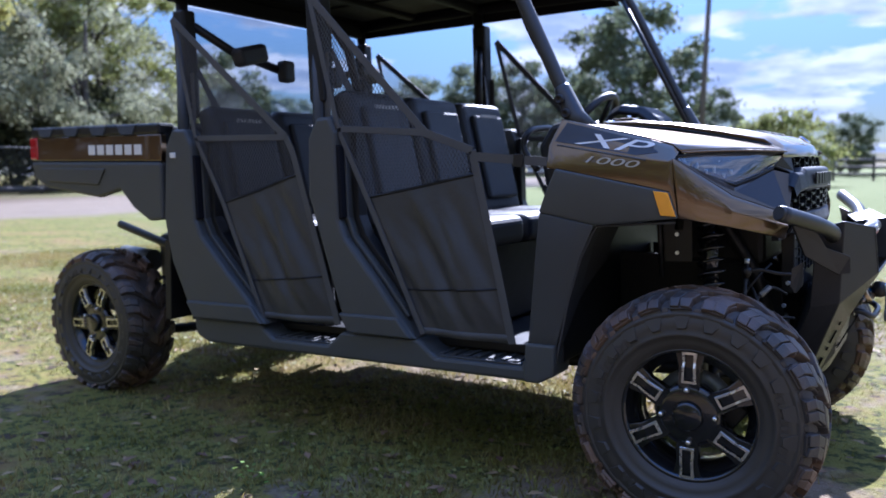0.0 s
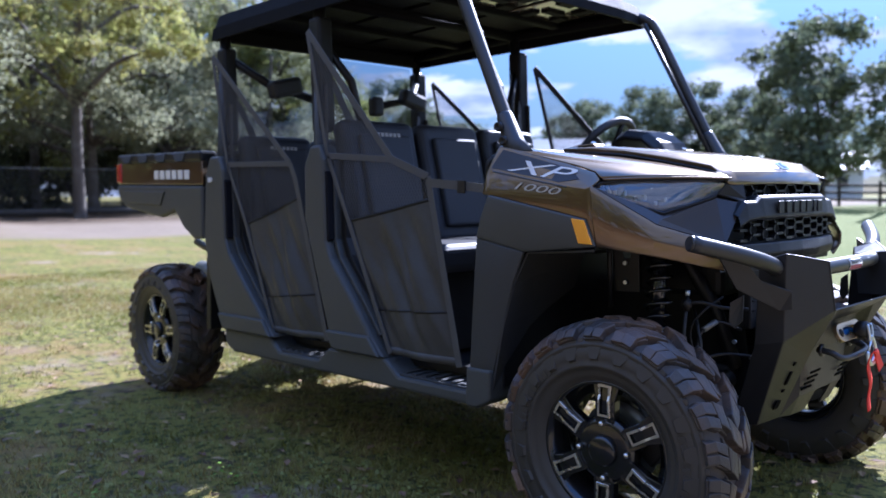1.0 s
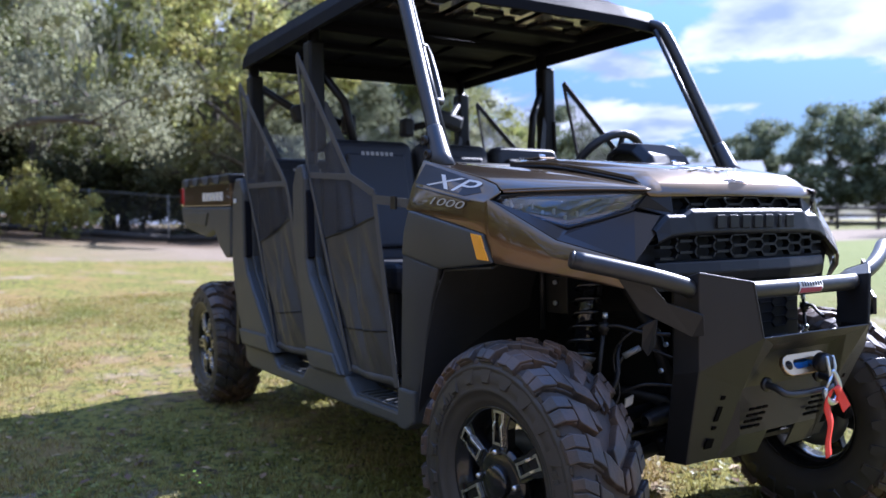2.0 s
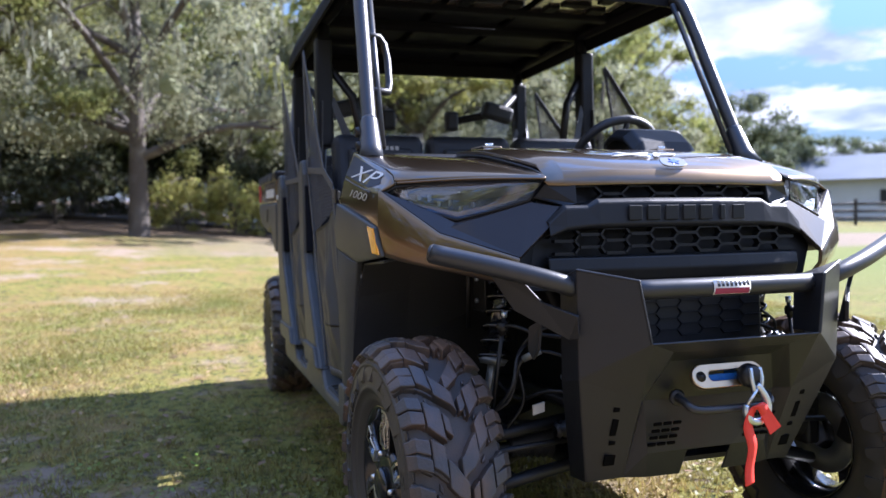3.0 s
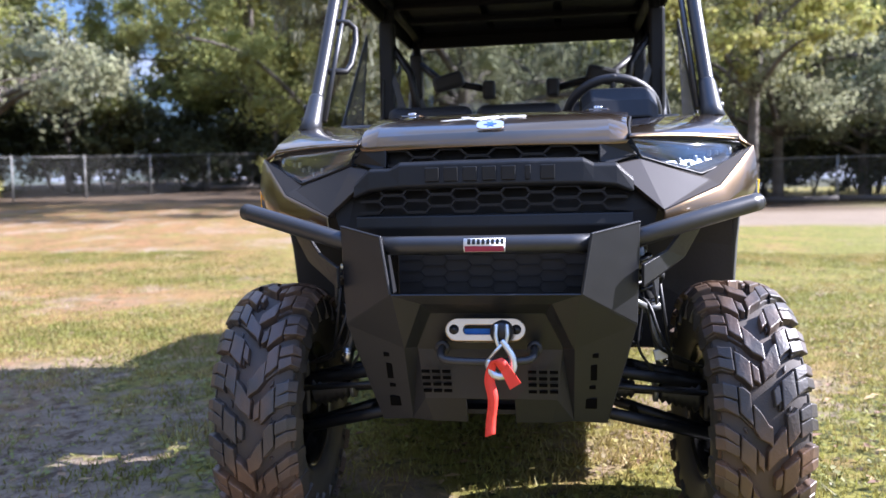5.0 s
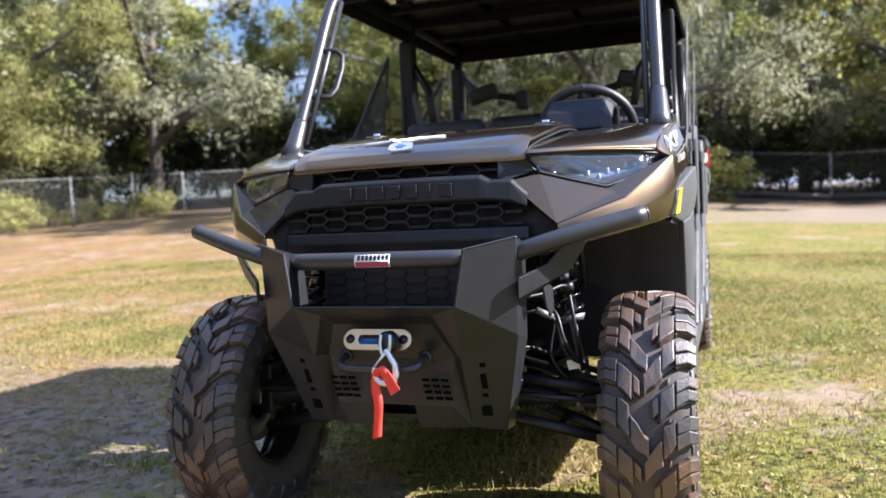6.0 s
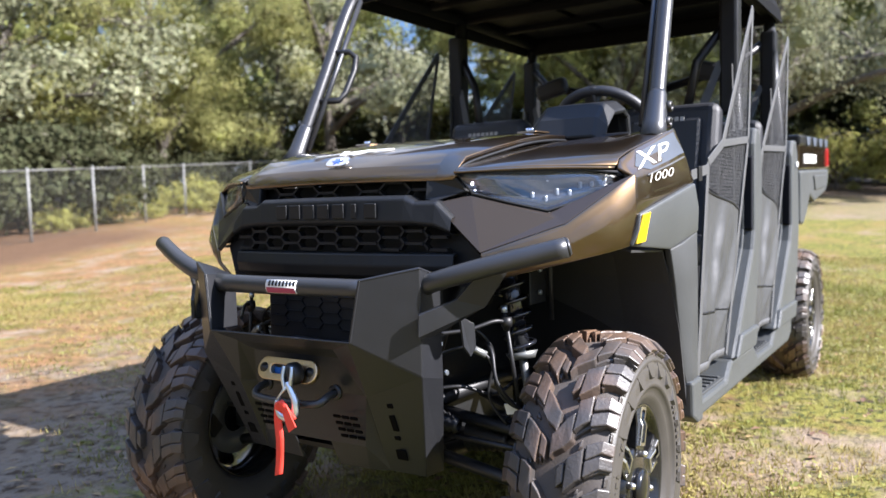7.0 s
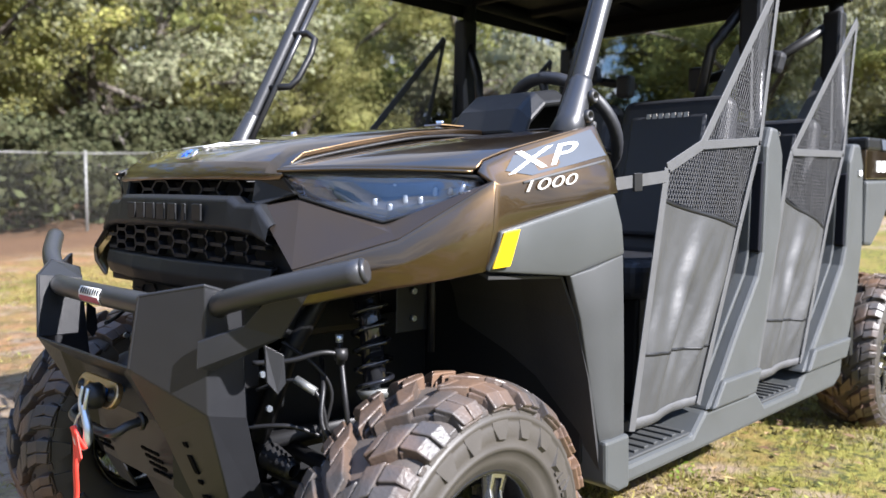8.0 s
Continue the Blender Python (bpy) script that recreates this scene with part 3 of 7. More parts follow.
# -- front side panels, one set for each side --
def build_front_side(s):
    # top panel between bonnet seam and shoulder
    inner = [(0.214, 0.354, 1.050), (0.205, 0.358, 1.058), (0.15, 0.36, 1.073), (0.02, 0.372, 1.103), (-0.12, 0.388, 1.130), (-0.25, 0.394, 1.146), (-0.37, 0.394, 1.152)]
    outer = [(-0.012, 0.662, 1.055), (-0.016, 0.668, 1.062), (-0.034, 0.667, 1.079), (-0.09, 0.670, 1.099), (-0.17, 0.679, 1.121), (-0.27, 0.691, 1.148), (-0.365, 0.702, 1.173)]
    rows = []
    for a, b in zip(inner, outer):
        rows.append([lerp(a, b, t) if t in (0, 1) else (lambda p, t=t: (p[0] + 0.008 * math.sin(math.pi * t), p[1] + 0.004 * math.sin(math.pi * t), p[2] + 0.004 * math.sin(math.pi * t)))(lerp(a, b, t)) for t in (0, 0.25, 0.5, 0.75, 1)])
    rows = [sp(s, r) for r in rows]
    part("fender_top", sheet(rows, (0, 0, 1)), BROWN, vehicle, "glossy brown fender top", smooth=True, solid=0.006, bevel=0.002)
    # brow strip over the lamp, a thin copper edge
    brow = curve(sp(s, [lerp(rows[0][i], rows[0][i], 0) if s > 0 else (rows[0][i][0], -rows[0][i][1], rows[0][i][2]) for i in range(5)]), 4)
    part("lamp_brow", tube([(p[0], p[1], p[2] - 0.001) for p in brow], 0.0035, 8), BROWN, vehicle, smooth=True)
    # facet below the lamp
    A, B, C, Q1 = (0.226, 0.302, 0.979), (0.181, 0.381, 0.997), (0.106, 0.545, 0.952), (-0.020, 0.683, 1.028)
    D, R1, Q = (0.236, 0.435, 0.862), (0.115, 0.592, 0.925), (-0.024, 0.708, 1.04)
    bm = bmesh.new()
    V = [bm.verts.new(p) for p in sp(s, [A, B, C, Q1, D, R1, Q, lerp(A, D, 0.5), lerp(B, D, 0.5), lerp(C, R1, 0.5)])]
    for f in ((0, 1, 8, 7), (7, 8, 4), (1, 2, 9, 8), (8, 9, 5, 4), (2, 3, 6, 9), (9, 6, 5)):
        bm.faces.new([V[i] for i in f])
    bm.normal_update()
    if sum((f.normal for f in bm.faces), Vector()).dot(Vector((0.7, s * 0.7, 0.2))) < 0:
        bmesh.ops.reverse_faces(bm, faces=bm.faces[:])
    part("lamp_surround", bm, BROWN_FACET, vehicle, "angular brown facet below the headlight", solid=0.012, bevel=0.004)
    # fender side from ridge to arch lip, running back into the shoulder panel
    top = [D, lerp(D, R1, 0.5), R1, lerp(R1, Q, 0.6), Q]
    low = [(0.219, 0.408, 0.784), (0.17, 0.505, 0.81), (0.105, 0.60, 0.835), (0.045, 0.665, 0.853), (-0.013, 0.699, 0.866)]
    rows = []
    for k in (0, 0.12, 0.5, 0.9, 1.0):
        row = []
        for a, b in zip(top, low):
            p = lerp(a, b, k)
            o = 0.014 * math.sin(math.pi * min(1, k * 1.02))
            row.append((p[0] + o * 0.5, p[1] + o, p[2]))
        rows.append(row)
    part("fender_side", sheet([sp(s, r) for r in rows], (0.6, s, 0)), BROWN, vehicle, "glossy brown front fender", smooth=True, solid=0.01, bevel=0.003)
    # shoulder panel that carries the marking
    cols_top = [(-0.016, 0.668, 1.055), (-0.034, 0.668, 1.076), (-0.12, 0.674, 1.105), (-0.24, 0.688, 1.138), (-0.352, 0.701, 1.170), (-0.365, 0.704, 1.168)]
    cols_mid = [(-0.022, 0.706, 1.036), (-0.04, 0.709, 1.03), (-0.13, 0.715, 1.045), (-0.26, 0.724, 1.072), (-0.385, 0.727, 1.092), (-0.40, 0.724, 1.092)]
    cols_low = [(-0.014, 0.700, 0.868), (-0.034, 0.712, 0.943), (-0.13, 0.720, 0.966), (-0.25, 0.733, 0.994), (-0.36, 0.745, 1.02), (-0.40, 0.745, 1.026)]
    rows = [cols_top, [lerp(a, b, 0.3) for a, b in zip(cols_top, cols_mid)], cols_mid, [lerp(a, b, 0.6) for a, b in zip(cols_mid, cols_low)], cols_low]
    part("shoulder_panel", sheet([sp(s, r) for r in rows], (0, s, 0)), BROWN, vehicle, "glossy brown shoulder panel with white model marking", smooth=True, solid=0.01, bevel=0.003)
    # decal field and lettering, laid on the curved panel
    tree = BVHTree.FromBMesh(sheet([sp(s, r) for r in rows], (0, s, 0)))

    def lay(ob, off):
        for v in ob.data.vertices:
            hit = tree.ray_cast(Vector((v.co.x, s * 2.0, v.co.z)), Vector((0, -s, 0)))
            if hit[0] is not None:
                v.co.y = hit[0].y + s * (off)

    deck = [(-0.070, 1.058), (-0.108, 1.090), (-0.345, 1.160), (-0.378, 1.106), (-0.13, 1.052)]
    bm = bmesh.new()
    bm.faces.new([bm.verts.new((x, s * 0.72, z)) for x, z in deck])
    bmesh.ops.triangulate(bm, faces=bm.faces[:])
    bmesh.ops.subdivide_edges(bm, edges=bm.edges[:], cuts=5, use_grid_fill=True)
    d = part("decal_field", bm, DECAL_GREY, vehicle, "slate grey decal field", smooth=True)
    lay(d, 0.0016)
    if s > 0:
        m1 = plane_frame((-0.069, 0.74, 1.050), (-0.22, 0, 0.044), (0, 0, 1))
        m2 = plane_frame((-0.088, 0.74, 1.016), (-0.17, 0, 0.025), (0, 0, 1))
    else:
        m1 = plane_frame((-0.318, -0.74, 1.096), (0.22, 0, -0.044), (0, 0, 1))
        m2 = plane_frame((-0.295, -0.74, 1.040), (0.17, 0, -0.025), (0, 0, 1))
    for nm, tx, sz, m, sh, st, lb in (("model_marking", "XP", 0.054, m1, 0.45, 3.0, "large white marking"), ("model_number", "1000", 0.03, m2, 0.3, 2.85, "white outlined number")):
        ob = add_text_mesh(nm, tx, sz, m, DECAL_PALE if tx == "1000" else WHITE, vehicle, shear=sh, stretch=st, label=lb, extrude=0.0)
        lay(ob, 0.0034)
    # thin copper line under the decal
    bm = bmesh.new()
    add_tube(bm, [(x, (tree.ray_cast(Vector((x, s * 2.0, z)), Vector((0, -s, 0)))[0] or Vector((0, s * 0.72, 0))).y, z) for x, z in ((-0.10, 1.036), (-0.16, 1.049), (-0.25, 1.068), (-0.37, 1.093))], 0.003, 6)
    part("decal_line", bm, WEB, vehicle, "thin pale decal line")
    # grey plastic fender flare with its reflector
    g = sp(s, [(-0.032, 0.719, 0.944), (-0.365, 0.757, 1.022), (-0.428, 0.748, 0.890), (-0.258, 0.722, 0.847), (-0.012, 0.706, 0.866)])
    gt = [lerp(g[0], g[1], k) for k in (0, 0.3, 0.62, 1)]
    gl = [g[4], lerp(g[4], g[3], 0.55), g[3], g[2]]
    rows = [[(lambda p, k=k: (p[0], p[1] + s * 0.007 * math.sin(math.pi * k), p[2]))(lerp(a, b, k)) for a, b in zip(gt, gl)] for k in (0, 0.08, 0.5, 0.92, 1)]
    flare = part("fender_flare", sheet(rows, (0, s, 0)), GREY_PLASTIC, vehicle, "dark grey moulded plastic fender flare", smooth=True, solid=0.02, bevel=0.004)
    mk = [(-0.034, 0.719, 0.942), (-0.075, 0.723, 0.948), (-0.057, 0.715, 0.877), (-0.015, 0.708, 0.873)]
    mk = [(x, y + 0.002, z) for x, y, z in mk]
    part("reflector", prism(sp(s, mk), (0, s * 0.006, 0)), AMBER if s > 0 else AMBER_R, flare, "yellow side reflector" if s > 0 else "amber side reflector", bevel=0.002)
    # leg behind the wheel arch, its grey darkened as a shaded forward-facing side
    ar = [(-0.258, 0.722, 0.848), (-0.305, 0.720, 0.75), (-0.345, 0.720, 0.62), (-0.38, 0.722, 0.50), (-0.39, 0.725, 0.465)]
    re = [(-0.428, 0.746, 0.89), (-0.445, 0.743, 0.77), (-0.465, 0.738, 0.62), (-0.482, 0.732, 0.50), (-0.488, 0.73, 0.465)]
    rows = [[a, lerp(a, b, 0.35), b] for a, b in zip(ar, re)]
    rows = [[r[0], (r[1][0], r[1][1] + 0.008, r[1][2]), r[2]] for r in rows]
    part("arch_leg", sheet([sp(s, r) for r in rows], (0, s, 0)), GREY_DARK, vehicle, "grey plastic leg behind the wheel arch, toned as if shaded", smooth=True, solid=0.02, bevel=0.004)
    # dark liner of the wheel well
    li = []
    for p in [(-0.262, 0.70, 0.846), (-0.31, 0.71, 0.75), (-0.35, 0.72, 0.62), (-0.40, 0.725, 0.40)]:
        li.append([p, (p[0] - 0.03, 0.55, p[2] + 0.02), (p[0] - 0.06, 0.30, p[2] + 0.02)])
    li.insert(0, [(-0.02, 0.70, 0.858), (-0.08, 0.52, 0.90), (-0.12, 0.30, 0.93)])
    part("wheel_liner", sheet([sp(s, r) for r in li], (1, 0, -1)), LINER, vehicle, "black plastic wheel well liner", smooth=False, solid=-0.006)


both(build_front_side)


# -- headlights --
def build_headlight(s):
    top = [(0.208, 0.360, 1.047), (0.150, 0.447, 1.050), (0.090, 0.532, 1.051), (0.030, 0.607, 1.050), (-0.018, 0.668, 1.044)]
    low = [(0.180, 0.384, 0.999), (0.146, 0.464, 0.976), (0.108, 0.545, 0.955), (0.038, 0.622, 0.985), (-0.030, 0.688, 1.026)]
    rows = []
    for k in (0, 0.25, 0.5, 0.75, 1):
        rows.append([(lambda p, k=k: (p[0] - 0.001 * (1 - k) + 0.002 * math.sin(math.pi * k), p[1] - 0.001 * (1 - k) + 0.0015 * math.sin(math.pi * k), p[2]))(lerp(a, b, k)) for a, b in zip(top, low)])
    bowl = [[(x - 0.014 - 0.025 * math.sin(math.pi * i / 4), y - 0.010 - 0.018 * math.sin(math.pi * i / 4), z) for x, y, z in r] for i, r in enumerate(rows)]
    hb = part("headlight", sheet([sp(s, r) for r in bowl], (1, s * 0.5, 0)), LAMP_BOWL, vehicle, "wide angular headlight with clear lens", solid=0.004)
    part("lamp_rim", tube([Vector(p) for p in sp(s, rows[0] + low[::-1])], 0.0035, 8, closed=True), BLACK_PLASTIC, hb, "black lamp rim")
    for t, k, h in ((0.44, 0.62, 0.020), (0.52, 0.72, 0.022), (0.60, 0.60, 0.024), (0.67, 0.72, 0.020), (0.75, 0.55, 0.024), (0.82, 0.62, 0.018), (0.56, 0.22, 0.009)):
        a = lerp(lerp(top[0], top[-1], t), (lerp(low[0], low[2], t / 0.5) if t < 0.5 else lerp(low[2], low[4], (t - 0.5) / 0.5)), k)
        c = (a[0] - 0.030, s * (a[1] - 0.021), a[2])
        bm = box(c, (0.010, 0.009, h * 0.75), Euler((0, 0, s * radians(52))).to_matrix())
        part("lamp_cell", bm, REFLECTOR, hb, "bright lamp reflector cell", bevel=0.003)
    bar = [lerp(rows[1][4], rows[1][3], 0.35), lerp(rows[3][4], rows[3][3], 0.55)]
    part("light_bar", tube(sp(s, [(x - 0.012, y - 0.009, z) for x, y, z in bar]), 0.004, 8), REFLECTOR, hb, "pale slanting light bar")
    lens = part("lens", sheet([sp(s, r) for r in rows], (1, s * 0.5, 0)), LENS, hb, "clear lamp lens", smooth=True, solid=0.003)
    lens.visible_shadow = False
    return hb


both(build_headlight)


# -- grille --
def hex_strip(bm, y0, y1, z0, z1, xat, flat=0.062, slant=0.016, rowsn=2, t=0.006, depth=0.02):
    """Long six-sided cells made of flat bars; xat(y, z) is the face."""
    rh = (z1 - z0) / rowsn
    pitch = 2 * (flat + slant)
    n = int((y1 - y0) / pitch) + 3

    def bar(ya, za, yb, zb, th):
        ya, yb = max(y0, min(y1, ya)), max(y0, min(y1, yb))
        L = math.hypot(yb - ya, zb - za)
        if abs(yb - ya) < 0.004:
            return
        ym, zm = (ya + yb) / 2, (za + zb) / 2
        add_box(bm, (xat(ym, zm) - depth / 2, ym, zm), (depth, L, th), Euler((math.atan2(zb - za, yb - ya), 0, 0)).to_matrix())

    for r in range(rowsn + 1):
        z = z0 + r * rh
        off = 0.0 if r % 2 == 0 else pitch / 2
        for i in range(-2, n):
            ya = y0 + i * pitch + off
            bar(ya, z, ya + flat, z, t)
            if r < rowsn:
                bar(ya + flat, z, ya + flat + slant, z + rh, t * 0.75)
                bar(ya - slant, z + rh, ya, z, t * 0.75)
    return bm


def build_grille():
    g = part("grille", prism([(0.20, -0.40, 0.78), (0.20, 0.40, 0.78), (0.20, 0.425, 0.87), (0.17, 0.35, 1.03), (0.17, -0.35, 1.03), (0.20, -0.425, 0.87)], (-0.02, 0, 0)), GRILLE, vehicle, "black plastic grille with long six-sided cells")
    bow = lambda y: 0.03 * (y / 0.38) ** 2
    part("upper_mesh", hex_strip(bmesh.new(), -0.275, 0.275, 0.992, 1.032, lambda y, z: 0.222 - bow(y), 0.05, 0.022, 2, 0.007), GRILLE, g, "upper hexagon mesh")
    part("lower_mesh", hex_strip(bmesh.new(), -0.345, 0.345, 0.868, 0.928, lambda y, z: 0.262 - bow(y) * 1.3, 0.052, 0.012, 4, 0.0075), GRILLE, g, "lower hexagon mesh")
    # moulded bar between the meshes, with raised blank letter blocks
    ys = [-0.36, -0.318, -0.262, -0.235, -0.1, 0.1, 0.235, 0.262, 0.318, 0.36]
    zt = [0.945, 0.985, 0.985, 0.999, 1.0, 1.0, 0.999, 0.985, 0.985, 0.945]
    zl = [0.905, 0.92, 0.926, 0.926, 0.927, 0.927, 0.926, 0.926, 0.92, 0.905]
    rows = []
    for k, dx in ((0, -0.03), (0.0, 0.0), (0.12, 0.012), (0.88, 0.02), (1, 0.012), (1, -0.03)):
        rows.append([(0.252 - bow(y) + dx, y, a + (b - a) * k) for y, a, b in zip(ys, zt, zl)])
    part("grille_bar", sheet(rows, (1, 0, 0)), BLACK_PLASTIC, g, "moulded black grille bar", bevel=0.004)
    for k in range(7):
        y = -0.147 + k * 0.049
        bm = box((0.2735 - bow(y), y, 0.963), (0.005, 0.036 if k != 5 else 0.014, 0.036))
        part("raised_block", bm, BLACK_PLASTIC, g, bevel=0.002)
    # end cheeks beside the upper mesh
    for s in (1, -1):
        part("grille_cheek", prism(sp(s, [(0.222, 0.276, 0.985), (0.214, 0.276, 1.038), (0.199, 0.35, 1.038), (0.182, 0.376, 1.004), (0.226, 0.306, 0.982)]), (-0.025, 0, 0)), BLACK_PLASTIC, g, "black plastic cheek beside the mesh", bevel=0.004)
    # lower bar and lower mesh behind the bumper
    rows = []
    for z, dx in ((0.862, -0.01), (0.858, 0.008), (0.828, 0.014), (0.802, 0.004), (0.79, -0.03)):
        rows.append([(0.262 - bow(y) * 1.5 + dx, y, z) for y in (-0.36, -0.3, -0.15, 0, 0.15, 0.3, 0.36)])
    part("lower_bar", sheet(rows, (1, 0, 0)), BLACK_PLASTIC, g, "angular lower grille bar", smooth=False, solid=0.01, bevel=0.004)
    part("radiator_mesh", hex_strip(bmesh.new(), -0.24, 0.24, 0.655, 0.785, lambda y, z: 0.225, 0.05, 0.012, 9, 0.0035), GRILLE, g, "radiator mesh")
    part("radiator", box((0.20, 0, 0.70), (0.04, 0.5, 0.2)), FRAME, g, "dark radiator core", bevel=0.004)


build_grille()


# -- steel front bumper --
def build_bumper():
    up_o, up_i = (0.374, 0.362, 0.838), (0.445, 0.246, 0.812)
    notch, wide = (0.453, 0.222, 0.672), (0.362, 0.355, 0.592)
    low = (0.256, 0.288, 0.325)
    bm = bmesh.new()
    # main skid face: upper band, recessed middle, side wings
    def P(s, p):
        return (p[0], s * p[1], p[2])
    ri = (0.424, 0.155, 0.645)      # recess upper corner, outer plane
    rw = (0.375, 0.205, 0.535)      # recess widest corner
    rl = (0.283, 0.205, 0.335)      # recess bottom corner
    V = {k: bm.verts.new(v) for k, v in {
        "nL": P(1, notch), "nR": P(-1, notch), "wL": P(1, wide), "wR": P(-1, wide), "lL": P(1, low), "lR": P(-1, low),
        "aL": P(1, ri), "aR": P(-1, ri), "bL": P(1, rw), "bR": P(-1, rw), "cL": P(1, rl), "cR": P(-1, rl),
        "dL": (0.388, 0.138, 0.622), "dR": (0.388, -0.138, 0.622), "eL": (0.340, 0.180, 0.53), "eR": (0.340, -0.180, 0.53),
        "fL": (0.327, 0.164, 0.40), "fR": (0.327, -0.164, 0.40), "gL": (0.335, 0.06, 0.40), "gR": (0.335, -0.06, 0.40),
        "hL": (0.295, 0.15, 0.333), "hR": (0.295, -0.15, 0.333), "iL": (0.30, 0.06, 0.333), "iR": (0.30, -0.06, 0.333)}.items()}
    for f in ("nL nR aR aL", "nL aL bL wL", "nR wR bR aR", "wL bL cL lL", "wR lR cR bR", "aL aR dR dL", "aL dL eL bL", "aR bR eR dR",
              "dL dR eR eL", "eL gL fL", "eR fR gR", "eL eR gR gL", "bL eL fL hL cL", "bR cR hR fR eR", "fL gL iL hL", "fR hR iR gR"):
        bm.faces.new([V[k] for k in f.split()])
    bmesh.ops.recalc_face_normals(bm, faces=bm.faces[:])
    if sum((f.normal * f.calc_area() for f in bm.faces), Vector()).x < 0:
        bmesh.ops.reverse_faces(bm, faces=bm.faces[:])
    bumper = part("front_bumper", bm, POWDER, vehicle, "folded black steel bumper with winch mount", solid=0.006, bevel=0.011, segs=3)
    for s in (1, -1):
        # upright with folded outer flank
        u = sp(s, [up_o, up_i, notch, wide])
        f = faces(u + sp(s, [(0.30, 0.366, 0.815), (0.28, 0.358, 0.575), (0.18, 0.29, 0.32), (0.256, 0.289, 0.325)]), [(0, 1, 2, 3), (0, 3, 5, 4), (3, 7, 6, 5)])
        part("upright", f, POWDER, bumper, "folded black steel upright", solid=0.006, bevel=0.010, segs=3)
        inner = faces(sp(s, [up_i, notch, (0.36, 0.225, 0.672), (0.34, 0.25, 0.80)]), [(0, 1, 2, 3)])
        part("upright_return", inner, POWDER, bumper, solid=0.005, bevel=0.002)
        topc = faces(sp(s, [up_o, up_i, (0.34, 0.25, 0.80), (0.30, 0.366, 0.815)]), [(0, 1, 2, 3)])
        part("upright_cap", topc, POWDER, bumper, solid=0.005, bevel=0.002)
        # side tube
        pts = curve(sp(s, [(0.33, 0.33, 0.785), (0.345, 0.385, 0.805), (0.318, 0.50, 0.838), (0.25, 0.655, 0.878)]), 5)
        part("side_tube", tube(pts, 0.0225, 16), TUBE, bumper, "round black steel side tube")
        part("tube_end", tube([Vector(sp(s, [(0.2505, 0.654, 0.8778)])[0]), Vector(sp(s, [(0.247, 0.660, 0.8795)])[0])], [0.0225, 0.018], 16), TUBE, bumper)
        # gusset between upright and tube
        gus = sp(s, [(0.392, 0.368, 0.735), (0.392, 0.368, 0.685), (0.36, 0.375, 0.68), (0.285, 0.475, 0.745), (0.262, 0.53, 0.838), (0.315, 0.47, 0.815), (0.335, 0.43, 0.765)])
        part("gusset", prism(gus, (-0.008, -s * 0.006, 0.002)), POWDER, bumper, "bent steel gusset", bevel=0.002)
        hookp = sp(s, [(0.27, 0.40, 0.72), (0.24, 0.42, 0.70), (0.235, 0.42, 0.645), (0.25, 0.415, 0.625), (0.27, 0.41, 0.65)])
        part("mount_tab", prism(hookp, (0, -s * 0.006, 0)), POWDER, bumper, "steel mounting tab", bevel=0.001)
        # slots and vents: solid pieces, the dark of an opening put into their colour
        for z, h in ((0.515, 0.012), (0.47, 0.045), (0.43, 0.010), (0.385, 0.03)):
            k = (0.592 - z) / (0.592 - 0.325)
            y = 0.262 - 0.02 * k
            x = lerp(rw, rl, (0.535 - z) / 0.2)[0] * 0.5 + lerp(wide, low, k)[0] * 0.5 + 0.0035
            part("slot", box((x, s * y, z), (0.004, 0.016 if z > 0.4 else 0.03, h), Euler((0, radians(24), 0)).to_matrix()), HOLE, bumper, "black piece painted as a slot in the steel", bevel=0.001)
        for r in range(4):
            for c in range(3):
                part("vent", box((0.341 + 0.009 * (1.5 - r) + 0.007, s * (0.105 + 0.026 * c), 0.475 - 0.018 * r), (0.004, 0.02, 0.007), Euler((0, radians(28), 0)).to_matrix()), HOLE, bumper, "small black piece painted as a vent slot")
    pts = [(0.388, -0.275, 0.787), (0.404, -0.2, 0.787), (0.408, 0.0, 0.787), (0.404, 0.2, 0.787), (0.388, 0.275, 0.787)]
    part("cross_tube", tube(pts, 0.0225, 18), TUBE, bumper, "round black steel cross tube")
    # maker's sticker wrapped on the tube: blank print
    st = []
    for a in (-0.75, -0.25, 0.25, 0.75):
        st.append([(0.408 + 0.0232 * math.cos(a), y, 0.787 + 0.0232 * math.sin(a)) for y in (-0.049, 0.049)])
    stick = part("sticker", sheet(st, (1, 0, 0)), WHITE, bumper, "white and maroon dealer sticker", smooth=True, solid=-0.0006)
    st = []
    for a in (-0.68, -0.35, -0.08):
        st.append([(0.408 + 0.0242 * math.cos(a), y, 0.787 + 0.0242 * math.sin(a)) for y in (-0.046, 0.046)])
    part("print_band", sheet(st, (1, 0, 0)), MAGENTA, stick, "maroon print band", smooth=True)
    for k in range(8):
        y = -0.04 + k * 0.0112
        st = [[(0.408 + 0.0242 * math.cos(a), yy, 0.787 + 0.0242 * math.sin(a)) for yy in (y, y + 0.0075)] for a in (0.08, 0.35, 0.65)]
        part("print_bar", sheet(st, (1, 0, 0)), FRAME, stick)
    # tow hoop
    hoop = curve([(0.36, -0.11, 0.535), (0.40, -0.112, 0.53), (0.425, -0.095, 0.515), (0.43, 0.0, 0.512), (0.425, 0.095, 0.515), (0.40, 0.112, 0.53), (0.36, 0.11, 0.535)], 5)
